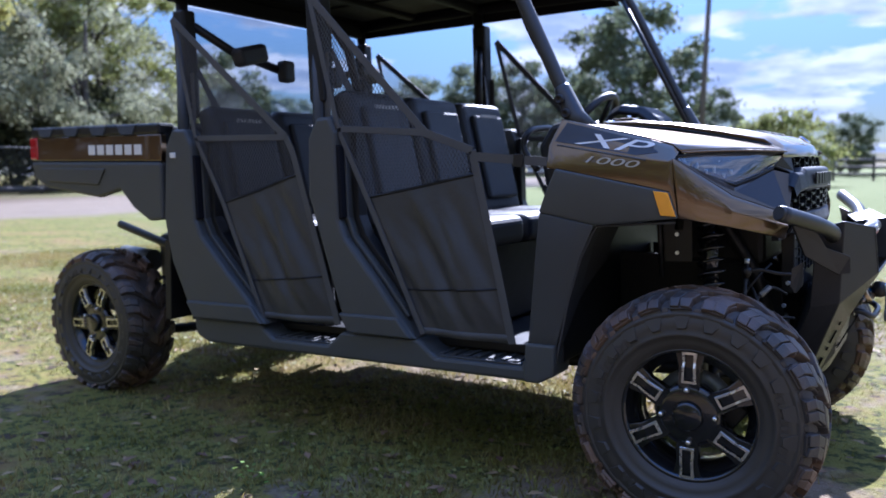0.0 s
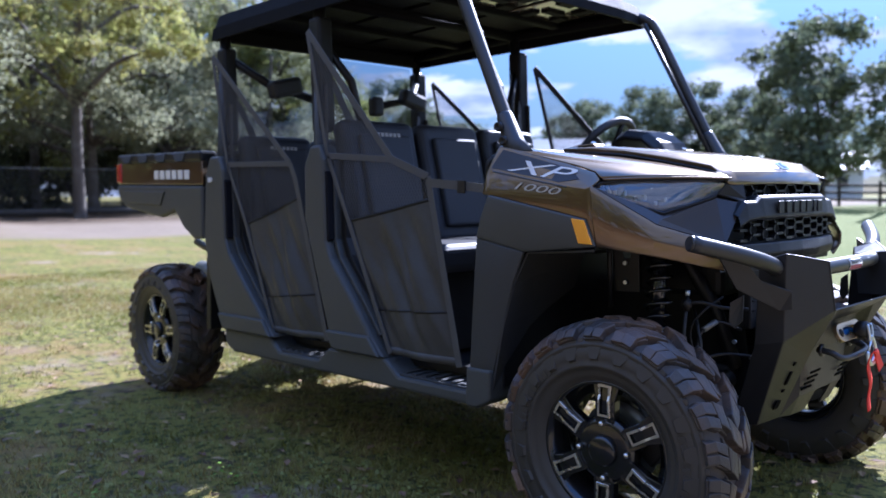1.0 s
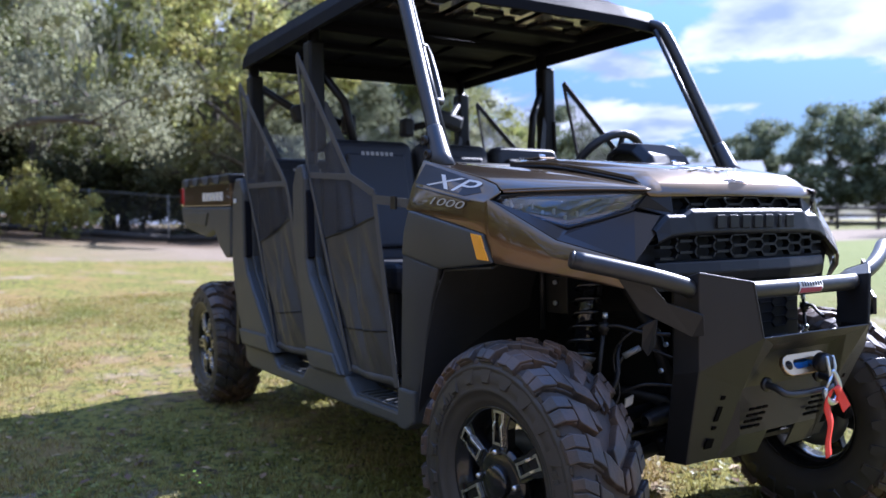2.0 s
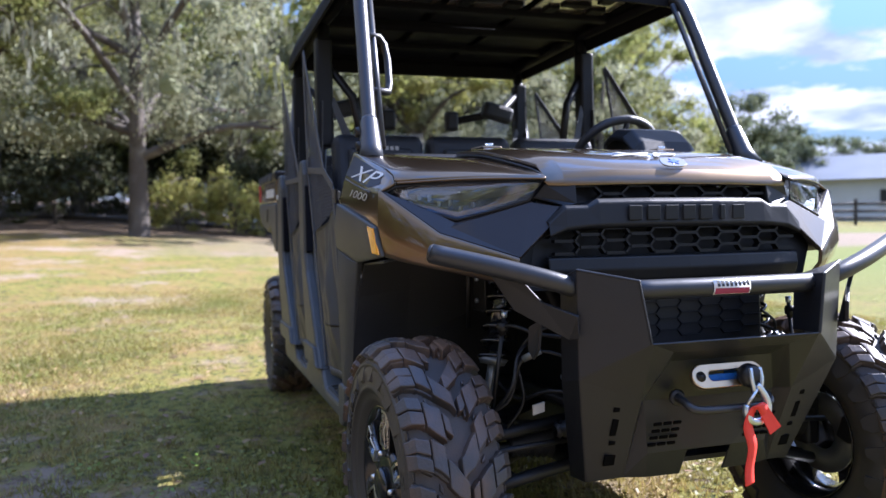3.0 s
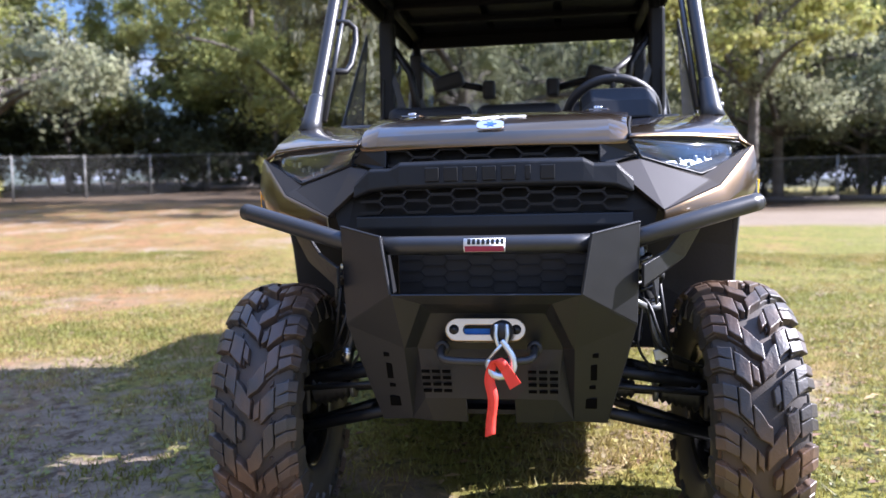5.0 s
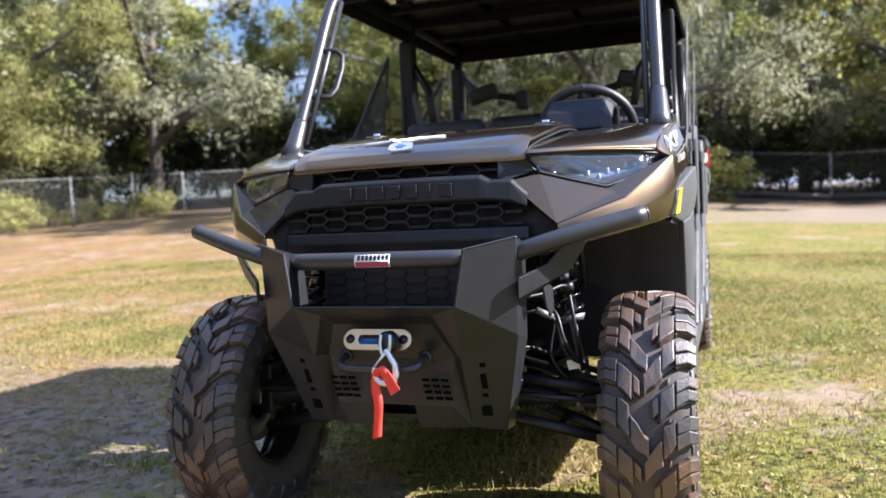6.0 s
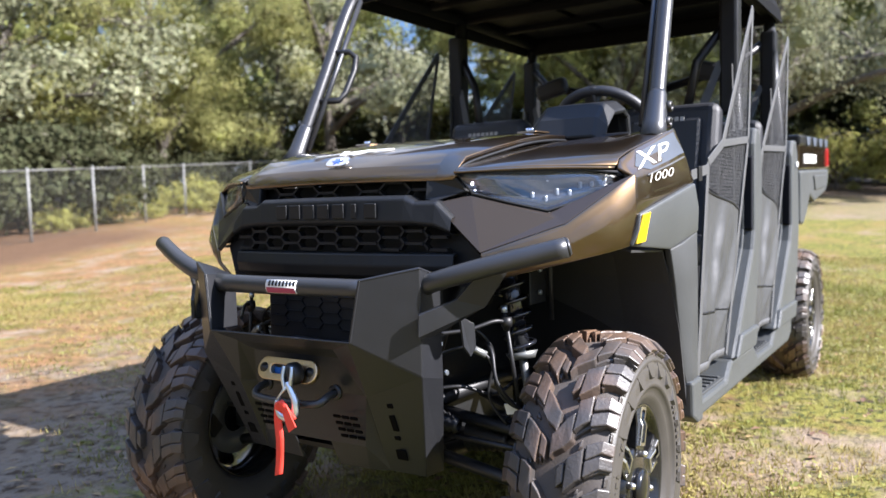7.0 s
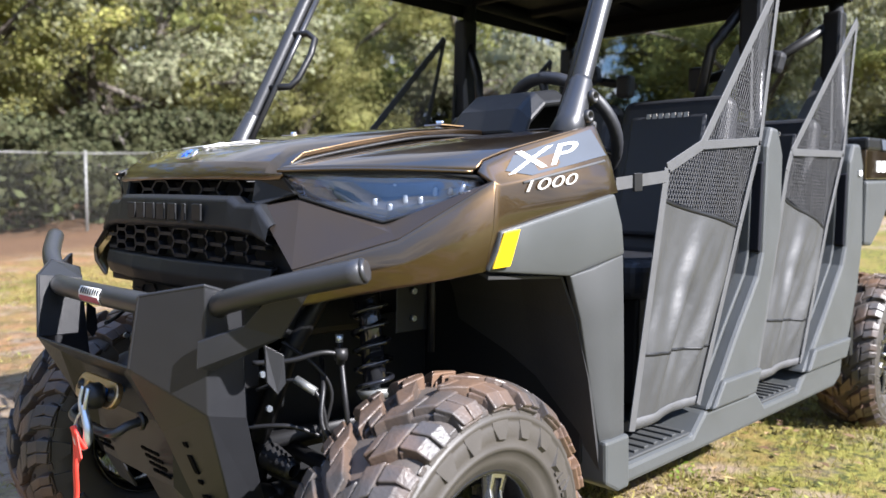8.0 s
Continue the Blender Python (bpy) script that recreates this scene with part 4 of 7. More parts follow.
    part("tow_hoop", tube(hoop, 0.0095, 12), TUBE, bumper, "bent round steel tow hoop")
    for s in (1, -1):
        part("hoop_collar", revolve([(0.010, 0), (0.019, 0), (0.019, 0.008), (0.010, 0.008)], 20), POWDER, bumper, smooth=True).matrix_basis = Matrix.Translation((0.377, s * 0.112, 0.535)) @ Euler((0, 0, radians(90))).to_matrix().to_4x4()
    part("light_slot", box((0.398, -0.012, 0.557), (0.006, 0.09, 0.006), Euler((0, radians(24), 0)).to_matrix()), MACHINED, bumper, "thin bright slot edge")
    return bumper


bumper = build_bumper()


# -- winch, line and hook --
def build_winch():
    w = part("winch", revolve([(0.0, -0.13), (0.05, -0.13), (0.055, -0.12), (0.055, -0.05), (0.035, -0.045), (0.035, 0.045), (0.055, 0.05), (0.055, 0.12), (0.05, 0.13), (0.0, 0.13)], 24), FRAME, vehicle, "black electric winch drum and motor", smooth=False)
    w.matrix_basis = Matrix.Translation((0.27, 0, 0.585))
    fx = plane_frame((0.402, -0.003, 0.581), (0, 1, 0), (-0.42, 0, 1))
    def stad(hw, hh, n=10):
        pts = []
        for i in range(n + 1):
            a = -math.pi / 2 + math.pi * i / n
            pts.append((hw - hh + hh * math.cos(a), hh * math.sin(a)))
        for i in range(n + 1):
            a = math.pi / 2 + math.pi * i / n
            pts.append((-hw + hh + hh * math.cos(a), hh * math.sin(a)))
        return pts
    outer, inn = stad(0.096, 0.028), stad(0.052, 0.0115)
    bm = bmesh.new()
    n = len(outer)
    lay = []
    for z in (0.0, 0.014):
        lay.append(([bm.verts.new(Vector((x, y, z))) for x, y in outer], [bm.verts.new(Vector((x, y, z))) for x, y in inn]))
    (o0, i0), (o1, i1) = lay
    for k in range(n):
        j = (k + 1) % n
        for f in ((o1[k], o1[j], i1[j], i1[k]), (o0[j], o0[k], i0[k], i0[j]), (o0[k], o0[j], o1[j], o1[k]), (i0[j], i0[k], i1[k], i1[j])):
            bm.faces.new(f)
    bmesh.ops.transform(bm, matrix=fx, verts=bm.verts)
    bmesh.ops.recalc_face_normals(bm, faces=bm.faces[:])
    part("fairlead", bm, ALLOY, vehicle, "gold-tinted polished alloy fairlead", bevel=0.003)
    for y in (-0.074, 0.074):
        b = part("fairlead_bolt", revolve([(0.0, 0.02), (0.006, 0.02), (0.006, 0.016), (0.012, 0.016), (0.012, 0.0)], 14), FRAME, vehicle)
        b.matrix_basis = fx @ Matrix.Translation((y, 0, 0.0)) @ Euler((radians(90), 0, 0)).to_matrix().to_4x4()
    rope = tube([(0.33, 0.02, 0.59), (0.40, 0.03, 0.583), (0.43, 0.035, 0.577)], 0.007, 8)
    part("winch_line", rope, BLUE_ROPE, vehicle, "blue synthetic winch line")
    part("line_slot", box((0.396, -0.012, 0.578), (0.01, 0.09, 0.016)), BLUE_ROPE, vehicle, "blue line wound behind the fairlead")
    stop = revolve([(0.0, -0.018), (0.02, -0.018), (0.027, -0.006), (0.027, 0.012), (0.02, 0.02), (0.0, 0.02)], 20)
    o = part("rubber_stopper", stop, FRAME, vehicle, "black rubber line stopper", smooth=True)
    o.matrix_basis = Matrix.Translation((0.437, 0.038, 0.584)) @ Euler((0, 0, radians(78))).to_matrix().to_4x4()
    # clevis and hook hanging from the line
    cl = bmesh.new()
    for dy in (-0.012, 0.012):
        add_tube(cl, curve([(0.452, 0.043 + dy, 0.582), (0.458, 0.043 + dy * 1.1, 0.555), (0.458, 0.043 + dy * 0.6, 0.53)], 4), 0.005, 8)
    part("clevis", cl, ZINC, vehicle, "zinc-plated clevis")
    hk = curve([(0.458, 0.043, 0.545), (0.459, 0.055, 0.53), (0.459, 0.068, 0.505), (0.459, 0.066, 0.478), (0.459, 0.045, 0.463), (0.459, 0.022, 0.468), (0.459, 0.012, 0.488), (0.459, 0.014, 0.502)], 5)
    rr = [0.0065 + 0.0035 * math.sin(math.pi * i / (len(hk) - 1)) for i in range(len(hk))]
    rr[-1] = 0.004
    part("hook", tube(hk, rr, 10), ZINC, vehicle, "zinc-plated forged hook", smooth=True)
    part("latch", tube([(0.459, 0.047, 0.54), (0.461, 0.028, 0.52), (0.461, 0.014, 0.502)], 0.004, 8), ZINC, vehicle)
    strap = curve([(0.462, 0.062, 0.462), (0.472, 0.05, 0.485), (0.474, 0.035, 0.503), (0.468, 0.022, 0.49), (0.462, 0.014, 0.455), (0.466, 0.022, 0.41), (0.462, 0.016, 0.36), (0.465, 0.014, 0.325)], 6)
    rows = []
    for p in strap:
        rows.append([(p.x, p.y - 0.012, p.z - 0.004), (p.x + 0.002, p.y, p.z), (p.x, p.y + 0.012, p.z + 0.004)])
    part("hook_strap", sheet(rows, (1, 0, 0)), RED, vehicle, "red hook strap hanging loose", smooth=True, solid=0.0025)
    tag = [(0.470, 0.03, 0.50), (0.474, 0.052, 0.503), (0.478, 0.088, 0.452), (0.474, 0.062, 0.435)]
    part("strap_tail", prism(tag, (0.0025, 0, 0)), RED, vehicle)
    for ob in vehicle.children:
        if ob.name in ("clevis", "hook", "latch", "hook_strap", "strap_tail"):
            ob.matrix_basis = Matrix.Translation((0, -0.004, 0.022))


build_winch()


# -- wheels --
def wheel_meshes(width, r0):
    """Meshes for one wheel about its own centre, outer face along +y."""
    hw = width / 2
    prof = [(0.185, -hw * 0.72), (0.20, -hw * 0.86), (0.24, -hw * 1.02), (0.285, -hw * 1.04), (r0 - 0.019, -hw * 0.93), (r0 - 0.004, -hw * 0.72), (r0, -hw * 0.3), (r0 + 0.001, 0),
            (r0, hw * 0.3), (r0 - 0.004, hw * 0.72), (r0 - 0.019, hw * 0.93), (0.305, hw * 1.005), (0.303, hw * 1.035), (0.296, hw * 1.05), (0.294, hw * 1.03), (0.288, hw * 1.03), (0.285, hw * 1.05), (0.262, hw * 1.045), (0.246, hw * 1.025), (0.244, hw * 1.045), (0.236, hw * 1.035), (0.234, hw * 1.0), (0.218, hw * 0.93), (0.212, hw * 0.93), (0.205, hw * 0.86), (0.19, hw * 0.8), (0.185, hw * 0.72)]
    tyre = revolve(prof, 72, closed_profile=True)
    # lugs
    lug, tabs = bmesh.new(), bmesh.new()
    rng = random.Random(7)
    n = 22
    st = 2 * math.pi / n

    def surf(a, k, lift):
        """A point on the tread at share k of the half width; past 0.92 it runs down the shoulder."""
        ak = abs(k)
        if ak <= 0.92:
            r, y = r0 - 0.012 * max(0.0, (ak - 0.35) / 0.5) ** 1.6, hw * ak
        else:
            r, y = r0 - 0.0145 - 0.17 * (ak - 0.92), hw * (0.92 + 0.34 * (ak - 0.92))
        t = min(1.0, max(0.0, (ak - 0.72) / 0.3))
        r, y = r + lift * (1 - 0.5 * t), y + lift * 0.75 * t
        return Vector((r * math.cos(a), math.copysign(y, k), r * math.sin(a)))

    def lug_block(s, ks, mid, half, lift, lo=-1.0, hi=1.0, into=lug):
        """One rubber block along ks; mid and half give its angle and half breadth at each."""
        rail = [[(mid(k) + half(k) * e + rng.uniform(-0.011, 0.011), s * (k + rng.uniform(-0.012, 0.012))) for k in ks] for e in (lo, hi)]
        m = len(ks)
        top = [[into.verts.new(surf(a, k, lift)) for a, k in r] for r in rail]
        ca = sum(p[0] for r in rail for p in r) / (2 * m)
        ck = sum(p[1] for r in rail for p in r) / (2 * m)
        bot = [[into.verts.new(surf(ca + (a - ca) * 1.14, ck + (k - ck) * 1.04, -0.008)) for a, k in r] for r in rail]
        for i in range(m - 1):
            into.faces.new((top[0][i], top[0][i + 1], top[1][i + 1], top[1][i]))
            for e in (0, 1):
                into.faces.new((top[e][i], top[e][i + 1], bot[e][i + 1], bot[e][i]))
        for i in (0, m - 1):
            into.faces.new((top[0][i], top[1][i], bot[1][i], bot[0][i]))

    for i in range(n):
        for s in (1, -1):
            a0 = i * st + (0 if s > 0 else st / 2)
            long = i % 2 == 0

            def mid(k, a0=a0):
                return a0 - 0.30 * max(0.0, 0.82 - k) ** 1.15

            w = st * rng.uniform(0.285, 0.335)
            # narrow tab that wraps down the sidewall
            lug_block(s, (1.30, 1.14, 0.95), lambda k: mid(k) - 0.01, lambda k: w * (0.5 if k > 1.2 else 0.85), 0.008, into=tabs)
            # fine ribs in the gap beside it
            for q in range(3):
                lug_block(s, (1.05 + q * 0.055, 1.03 + q * 0.055), lambda k: a0 + st * 0.5, lambda k: st * (0.19 - 0.02 * q), 0.0035, into=tabs)
            # broad shoulder block, cut along its middle
            lug_block(s, (1.0, 0.84, 0.63), mid, lambda k: w * 1.02, 0.019)
            for lo, hi in ((-1.0, -0.06), (0.06, 1.0)):
                lug_block(s, (0.985, 0.84, 0.645), mid, lambda k: w, 0.0275, lo, hi)
            # low plinth that ties the blocks of a lug together
            lug_block(s, (0.72, 0.5, 0.24), mid, lambda k: w * 0.86, 0.0125)
            # stepped block half way in
            step = 0.034 if long else -0.006
            lug_block(s, (0.615, 0.50, 0.36 if long else 0.30), lambda k: mid(k) + step, lambda k: w * (0.92 + 0.5 * (0.62 - k)), 0.0275)
            # hooked foot at the middle
            if long:
                lug_block(s, (0.335, 0.20, 0.03, -0.05), lambda k: mid(k) - 0.012 - 0.05 * max(0.0, 0.2 - k), lambda k: w * (0.95 if k > 0.1 else 0.7), 0.027)
            else:
                lug_block(s, (0.27, 0.20, 0.13), lambda k: mid(k) + 0.03, lambda k: w * 0.62, 0.025)
            # low biter between two lugs
            lug_block(s, (1.02, 0.95), lambda k: a0 + st * 0.5, lambda k: st * 0.12, 0.007)
            # a small nub in the groove
            lug_block(s, (0.52, 0.44), lambda k: mid(k) + st * 0.5, lambda k: st * 0.07, 0.008)
    for b in (lug, tabs):
        bmesh.ops.recalc_face_normals(b, faces=b.faces[:])
    # raised blank lettering on the sidewall
    marks = bmesh.new()
    for a0, cnt, r in ((0.4, 9, 0.262), (2.9, 12, 0.262), (4.6, 7, 0.268)):
        for k in range(cnt):
            a = a0 + k * 0.075
            add_box(marks, (r * math.cos(a), hw * 1.035, r * math.sin(a)), (0.022, 0.0065, 0.010), Euler((0, -a, 0)).to_matrix())
    rim = revolve([(0.186, hw * 0.80), (0.194, hw * 0.82), (0.196, hw * 0.76), (0.19, hw * 0.7), (0.165, hw * 0.5), (0.16, -hw * 0.3), (0.185, -hw * 0.75), (0.18, -hw * 0.75), (0.155, -hw * 0.3), (0.158, hw * 0.5), (0.183, hw * 0.72)], 56, closed_profile=True)
    # spokes and hub as one casting
    cast = bmesh.new()
    yo = hw * 0.70
    for k in range(6):
        a = 2 * math.pi * k / 6 + 0.12
        ca, sa = math.cos(a), math.sin(a)
        def pt(r, t, y):
            return (r * ca - t * sa, y, r * sa + t * ca)
        add_prism(cast, [pt(0.045, -0.022, yo + 0.004), pt(0.09, -0.032, yo + 0.008), pt(0.14, -0.031, yo + 0.006), pt(0.184, -0.042, yo + 0.002),
                         pt(0.184, 0.042, yo + 0.002), pt(0.14, 0.031, yo + 0.006), pt(0.09, 0.032, yo + 0.008), pt(0.045, 0.022, yo + 0.004)], (0, -0.03, 0))
    hub = revolve([(0.0, yo + 0.008), (0.072, yo + 0.008), (0.092, yo + 0.002), (0.096, yo - 0.03), (0.0, yo - 0.03)], 32)
    cap = revolve([(0.0, yo + 0.028), (0.034, yo + 0.027), (0.042, yo + 0.022), (0.045, yo + 0.006), (0.0, yo + 0.006)], 32)
    acc = []
    for k in range(6):
        a = 2 * math.pi * k / 6 + 0.12
        ca, sa = math.cos(a), math.sin(a)
        b = bmesh.new()
        def pt(r, t, y):
            return Vector((r * ca - t * sa, y, r * sa + t * ca))
        # a stepped rectangular outline: two rails, the ends, and a bend half way
        o_ = [(0.094, -0.0205, 0.013), (0.142, -0.019, 0.015), (0.156, -0.019, 0.009), (0.190, -0.022, 0.010)]
        i_ = [(0.102, -0.013, 0.013), (0.142, -0.0118, 0.015), (0.155, -0.0118, 0.009), (0.178, -0.0125, 0.010)]
        ring_o = [pt(r, t, yo + h) for r, t, h in o_] + [pt(r, -t, yo + h) for r, t, h in o_[::-1]]
        ring_i = [pt(r, t, yo + h) for r, t, h in i_] + [pt(r, -t, yo + h) for r, t, h in i_[::-1]]
        vo = [b.verts.new(p) for p in ring_o]; vi = [b.verts.new(p) for p in ring_i]
        vb = [b.verts.new(p - Vector((0, 0.01, 0))) for p in ring_o]
        for j in range(8):
            q = (j + 1) % 8
            b.faces.new((vo[j], vo[q], vi[q], vi[j])); b.faces.new((vo[j], vb[j], vb[q], vo[q]))
        bmesh.ops.recalc_face_normals(b, faces=b.faces[:])
        acc.append(b)
    nuts = []
    for k in range(4):
        a = 2 * math.pi * k / 4 + 0.7
        b = revolve([(0.0, yo + 0.024), (0.006, yo + 0.023), (0.0085, yo + 0.018), (0.0085, yo + 0.006), (0.0, yo + 0.006)], 6)
        bmesh.ops.translate(b, vec=(0.076 * math.cos(a), 0, 0.076 * math.sin(a)), verts=b.verts)
        nuts.append(b)
    return tyre, lug, tabs, rim, cast, hub, cap, acc, nuts, marks


def build_wheel(width, r0):
    tyre, lug, tabs, rim, cast, hub, cap, acc, nuts, marks = wheel_meshes(width, r0)
    w = part("wheel", rim, RIM_BLACK, vehicle, "black alloy wheel with machined accents and knobbly tyre")
    t = part("tyre", tyre, SIDEWALL, w, "knobbly off-road tyre")
    base = revolve([(r0 - 0.017, -width * 0.462), (r0 - 0.0025, -width * 0.36), (r0 + 0.0015, -width * 0.15), (r0 + 0.0025, 0), (r0 + 0.0015, width * 0.15), (r0 - 0.0025, width * 0.36), (r0 - 0.017, width * 0.462)], 72)
    part("tread_base", base, RUBBER, w, "tan dust in the tread grooves", smooth=True)
    part("tread", lug, TREAD, w, "chunky dusty tread lugs", bevel=0.0045, segs=2)
    tagged(part("shoulder_ribbing", tabs, SIDEWALL, t, "ribbed shoulder tabs", bevel=0.002, segs=1), kind="stuff")
    tagged(part("raised_lettering", marks, SIDEWALL, t), kind="stuff")
    part("spokes", cast, RIM_BLACK, w, bevel=0.003)
    part("hub", hub, RIM_BLACK, w)
    part("hub_cap", cap, RIM_BLACK, w)
    for b in acc:
        part("machined_accent", b, MACHINED, w, "bright machined accent", bevel=0.001, segs=1)
    for b in nuts:
        part("lug_nut", b, MACHINED, w)
    disc = revolve([(0.05, 0.0), (0.12, 0.0), (0.12, -0.006), (0.05, -0.006)], 32, closed_profile=True)
    part("brake_disc", disc, GALV, w, "steel brake disc")
    part("caliper", box((0.09, -0.003, 0.07), (0.05, 0.05, 0.07)), FRAME, w, "black brake caliper", bevel=0.006)
    return w


def place_wheel(w, x, y, turn, spin):
    side = 1 if y > 0 else -1
    w.matrix_basis = Matrix.Translation((x, y, HUB_Z)) @ Euler((0, 0, radians(turn))).to_matrix().to_4x4() @ Matrix.Diagonal((1, side, 1, 1)) @ Euler((0, radians(spin), 0)).to_matrix().to_4x4()


front_wheel = build_wheel(0.215, 0.335)
place_wheel(front_wheel, 0.0, 0.645, 2.5, 20)
rear_wheel = build_wheel(0.235, 0.328)
place_wheel(rear_wheel, AXLE_R, 0.612, 0, 40)
for src, x, y, spin in ((front_wheel, 0.0, -0.628, 37.5), (rear_wheel, AXLE_R, -0.612, 62)):
    c = copy_thing(src, Matrix.Identity(4))
    place_wheel(c, x, y, 2.5 if src == front_wheel else 0, spin)


# -- front suspension --
def build_suspension(s):
    def P(*a):
        return sp(s, [a])[0]
    for x, z0, z1, nm in ((0.10, 0.335, 0.235, "lower_arm"), (0.07, 0.44, 0.375, "upper_arm")):
        bm = bmesh.new()
        add_tube(bm, [P(x, 0.20, z0), P(0.02, 0.585, z1)], 0.017, 10)
        add_tube(bm, [P(x - 0.24, 0.20, z0), P(-0.02, 0.585, z1)], 0.017, 10)
        add_tube(bm, [P(x * 0.6, 0.38, (z0 + z1) / 2), P(x * 0.6 - 0.14, 0.38, (z0 + z1) / 2)], 0.012, 8)
        part(nm, bm, FRAME, vehicle, "black tubular suspension arm")
    part("knuckle", box(P(0.0, 0.585, 0.36), (0.07, 0.05, 0.17)), FRAME, vehicle, "cast steering knuckle", bevel=0.012)
    part("tie_rod", tube([P(0.13, 0.22, 0.40), P(0.10, 0.56, 0.37)], 0.008, 8), FRAME, vehicle, "black steering tie rod")
    part("drive_shaft", tube([P(0.0, 0.2, 0.37), P(0.0, 0.58, 0.345)], 0.013, 10), FRAME, vehicle)
    boot = []
    for i in range(15):
        boot.append((0.045 - 0.0016 * i + (0.006 if i % 2 else -0.004), 0.0 + i * 0.0085))
    o = part("drive_boot", revolve(boot, 20), RUBBER_BLACK, vehicle, "ribbed rubber drive boot")
    o.matrix_basis = Matrix.Translation(P(0.0, 0.26, 0.368)) @ Euler((radians(-4 * s), 0, 0)).to_matrix().to_4x4() @ Matrix.Diagonal((1, s, 1, 1))
    # shock absorber with coil spring
    a, b = Vector(P(-0.01, 0.36, 0.87)), Vector(P(0.015, 0.455, 0.43))
    d = (b - a)
    shock = part("shock_absorber", tube([a, a + d * 0.58], 0.0245, 16), SHOCK, vehicle, "glossy black shock absorber with coil spring")
    part("shock_shaft", tube([a + d * 0.5, b], 0.011, 12), GALV, shock)
    part("spring_seat", tube([a + d * 0.62, a + d * 0.66], [0.041, 0.032], 18), GALV, shock, "alloy spring seat")
    part("lower_clevis", tube([a + d * 0.9, b], 0.018, 10), MACHINED, shock)
    part("shock_reservoir", tube([a + d * 0.02 + Vector((-0.03, -s * 0.05, 0.0)), a + d * 0.3 + Vector((-0.03, -s * 0.05, 0))], 0.022, 14), POWDER, shock)
    u = d.normalized(); v = u.orthogonal().normalized(); w = u.cross(v)
    pts = []
    turns = 7.0
    for i in range(int(turns * 14) + 1):
        t = i / (turns * 14)
        an = 2 * math.pi * turns * t
        pts.append(a + d * (0.03 + 0.6 * t) + (v * math.cos(an) + w * math.sin(an)) * 0.0385)
    part("spring", tube(pts, 0.0056, 8), SHOCK, shock, "black coil spring", smooth=True)
    # anti-roll bar, hoses and brackets
    part("roll_bar_link", tube([P(0.115, 0.43, 0.714), P(0.105, 0.465, 0.46)], 0.0055, 8), FRAME, vehicle)
    part("link_nut", tube([P(0.115, 0.43, 0.712), P(0.115, 0.429, 0.728)], 0.008, 6), ZINC, vehicle)
    part("roll_bar", tube(curve([P(0.25, 0.33, 0.672), P(0.2, 0.38, 0.678), P(0.15, 0.42, 0.694), P(0.115, 0.435, 0.688)], 5), 0.0052, 10), FRAME, vehicle, "black anti-roll bar")
    part("link_bush", revolve([(0.0, -0.02), (0.009, -0.02), (0.009, -0.012), (0.013, -0.012), (0.015, 0), (0.013, 0.012), (0.0, 0.012)], 14), FRAME, vehicle).matrix_basis = Matrix.Translation(P(0.115, 0.435, 0.689)) @ Euler((radians(90), 0, 0)).to_matrix().to_4x4()
    part("brake_hose", tube(curve([P(0.08, 0.33, 0.66), P(0.13, 0.40, 0.62), P(0.15, 0.43, 0.54), P(0.09, 0.48, 0.46), P(0.03, 0.56, 0.43)], 6), 0.005, 8), FRAME, vehicle, "black brake hose")
    plate = [(-0.055, 0.855), (-0.055, 0.71), (-0.15, 0.71), (-0.15, 0.85), (-0.115, 0.85), (-0.11, 0.815), (-0.085, 0.815), (-0.08, 0.855)]
    part("bracket_plate", prism([P(x, 0.41, z) for x, z in plate], (0, s * 0.005, 0)), POWDER, vehicle, "black notched bracket plate", bevel=0.002)
    part("shock_mount", box(P(-0.035, 0.405, 0.875), (0.10, 0.02, 0.022), Euler((0, 0.12, 0)).to_matrix()), GALV, vehicle, "grey steel shock mount", bevel=0.004)
    part("mount_bolt", tube([P(-0.01, 0.36, 0.885), P(-0.01, 0.36, 0.925)], 0.006, 8), ZINC, vehicle)
    for pts, r in (([(0.20, 0.27, 0.60), (0.17, 0.35, 0.63), (0.14, 0.40, 0.60), (0.12, 0.43, 0.50), (0.06, 0.54, 0.44)], 0.0045),
                   ([(0.16, 0.30, 0.70), (0.13, 0.37, 0.66), (0.10, 0.39, 0.60), (0.11, 0.38, 0.50), (0.09, 0.42, 0.43)], 0.004),
                   ([(0.22, 0.25, 0.52), (0.16, 0.33, 0.53), (0.08, 0.38, 0.50), (-0.02, 0.40, 0.53)], 0.005)):
        part("hose", tube(curve([P(*p) for p in pts], 6), r, 7), FRAME, vehicle, "thin black hose")
    part("hose_sleeve", tube([P(0.165, 0.355, 0.632), P(0.145, 0.395, 0.61)], 0.009, 10), GALV, vehicle, "grey hose sleeve")
    ob = part("drive_boot", revolve([(0.05 - 0.0018 * i + (0.006 if i % 2 else -0.004), 0.009 * i) for i in range(13)], 20), RUBBER_BLACK, vehicle, "ribbed rubber drive boot")
    ob.matrix_basis = Matrix.Translation(P(0.0, 0.555, 0.348)) @ Euler((radians(-4 * s), 0, 0)).to_matrix().to_4x4() @ Matrix.Diagonal((1, -s, 1, 1))
    part("boot_clamp", tube([P(0.0, 0.43, 0.354), P(0.0, 0.442, 0.354)], 0.032, 14), GALV, vehicle, "bright boot clamp")
    part("arm_bush", tube([P(0.115, 0.2, 0.335), P(0.075, 0.2, 0.335)], 0.03, 14), FRAME, vehicle)
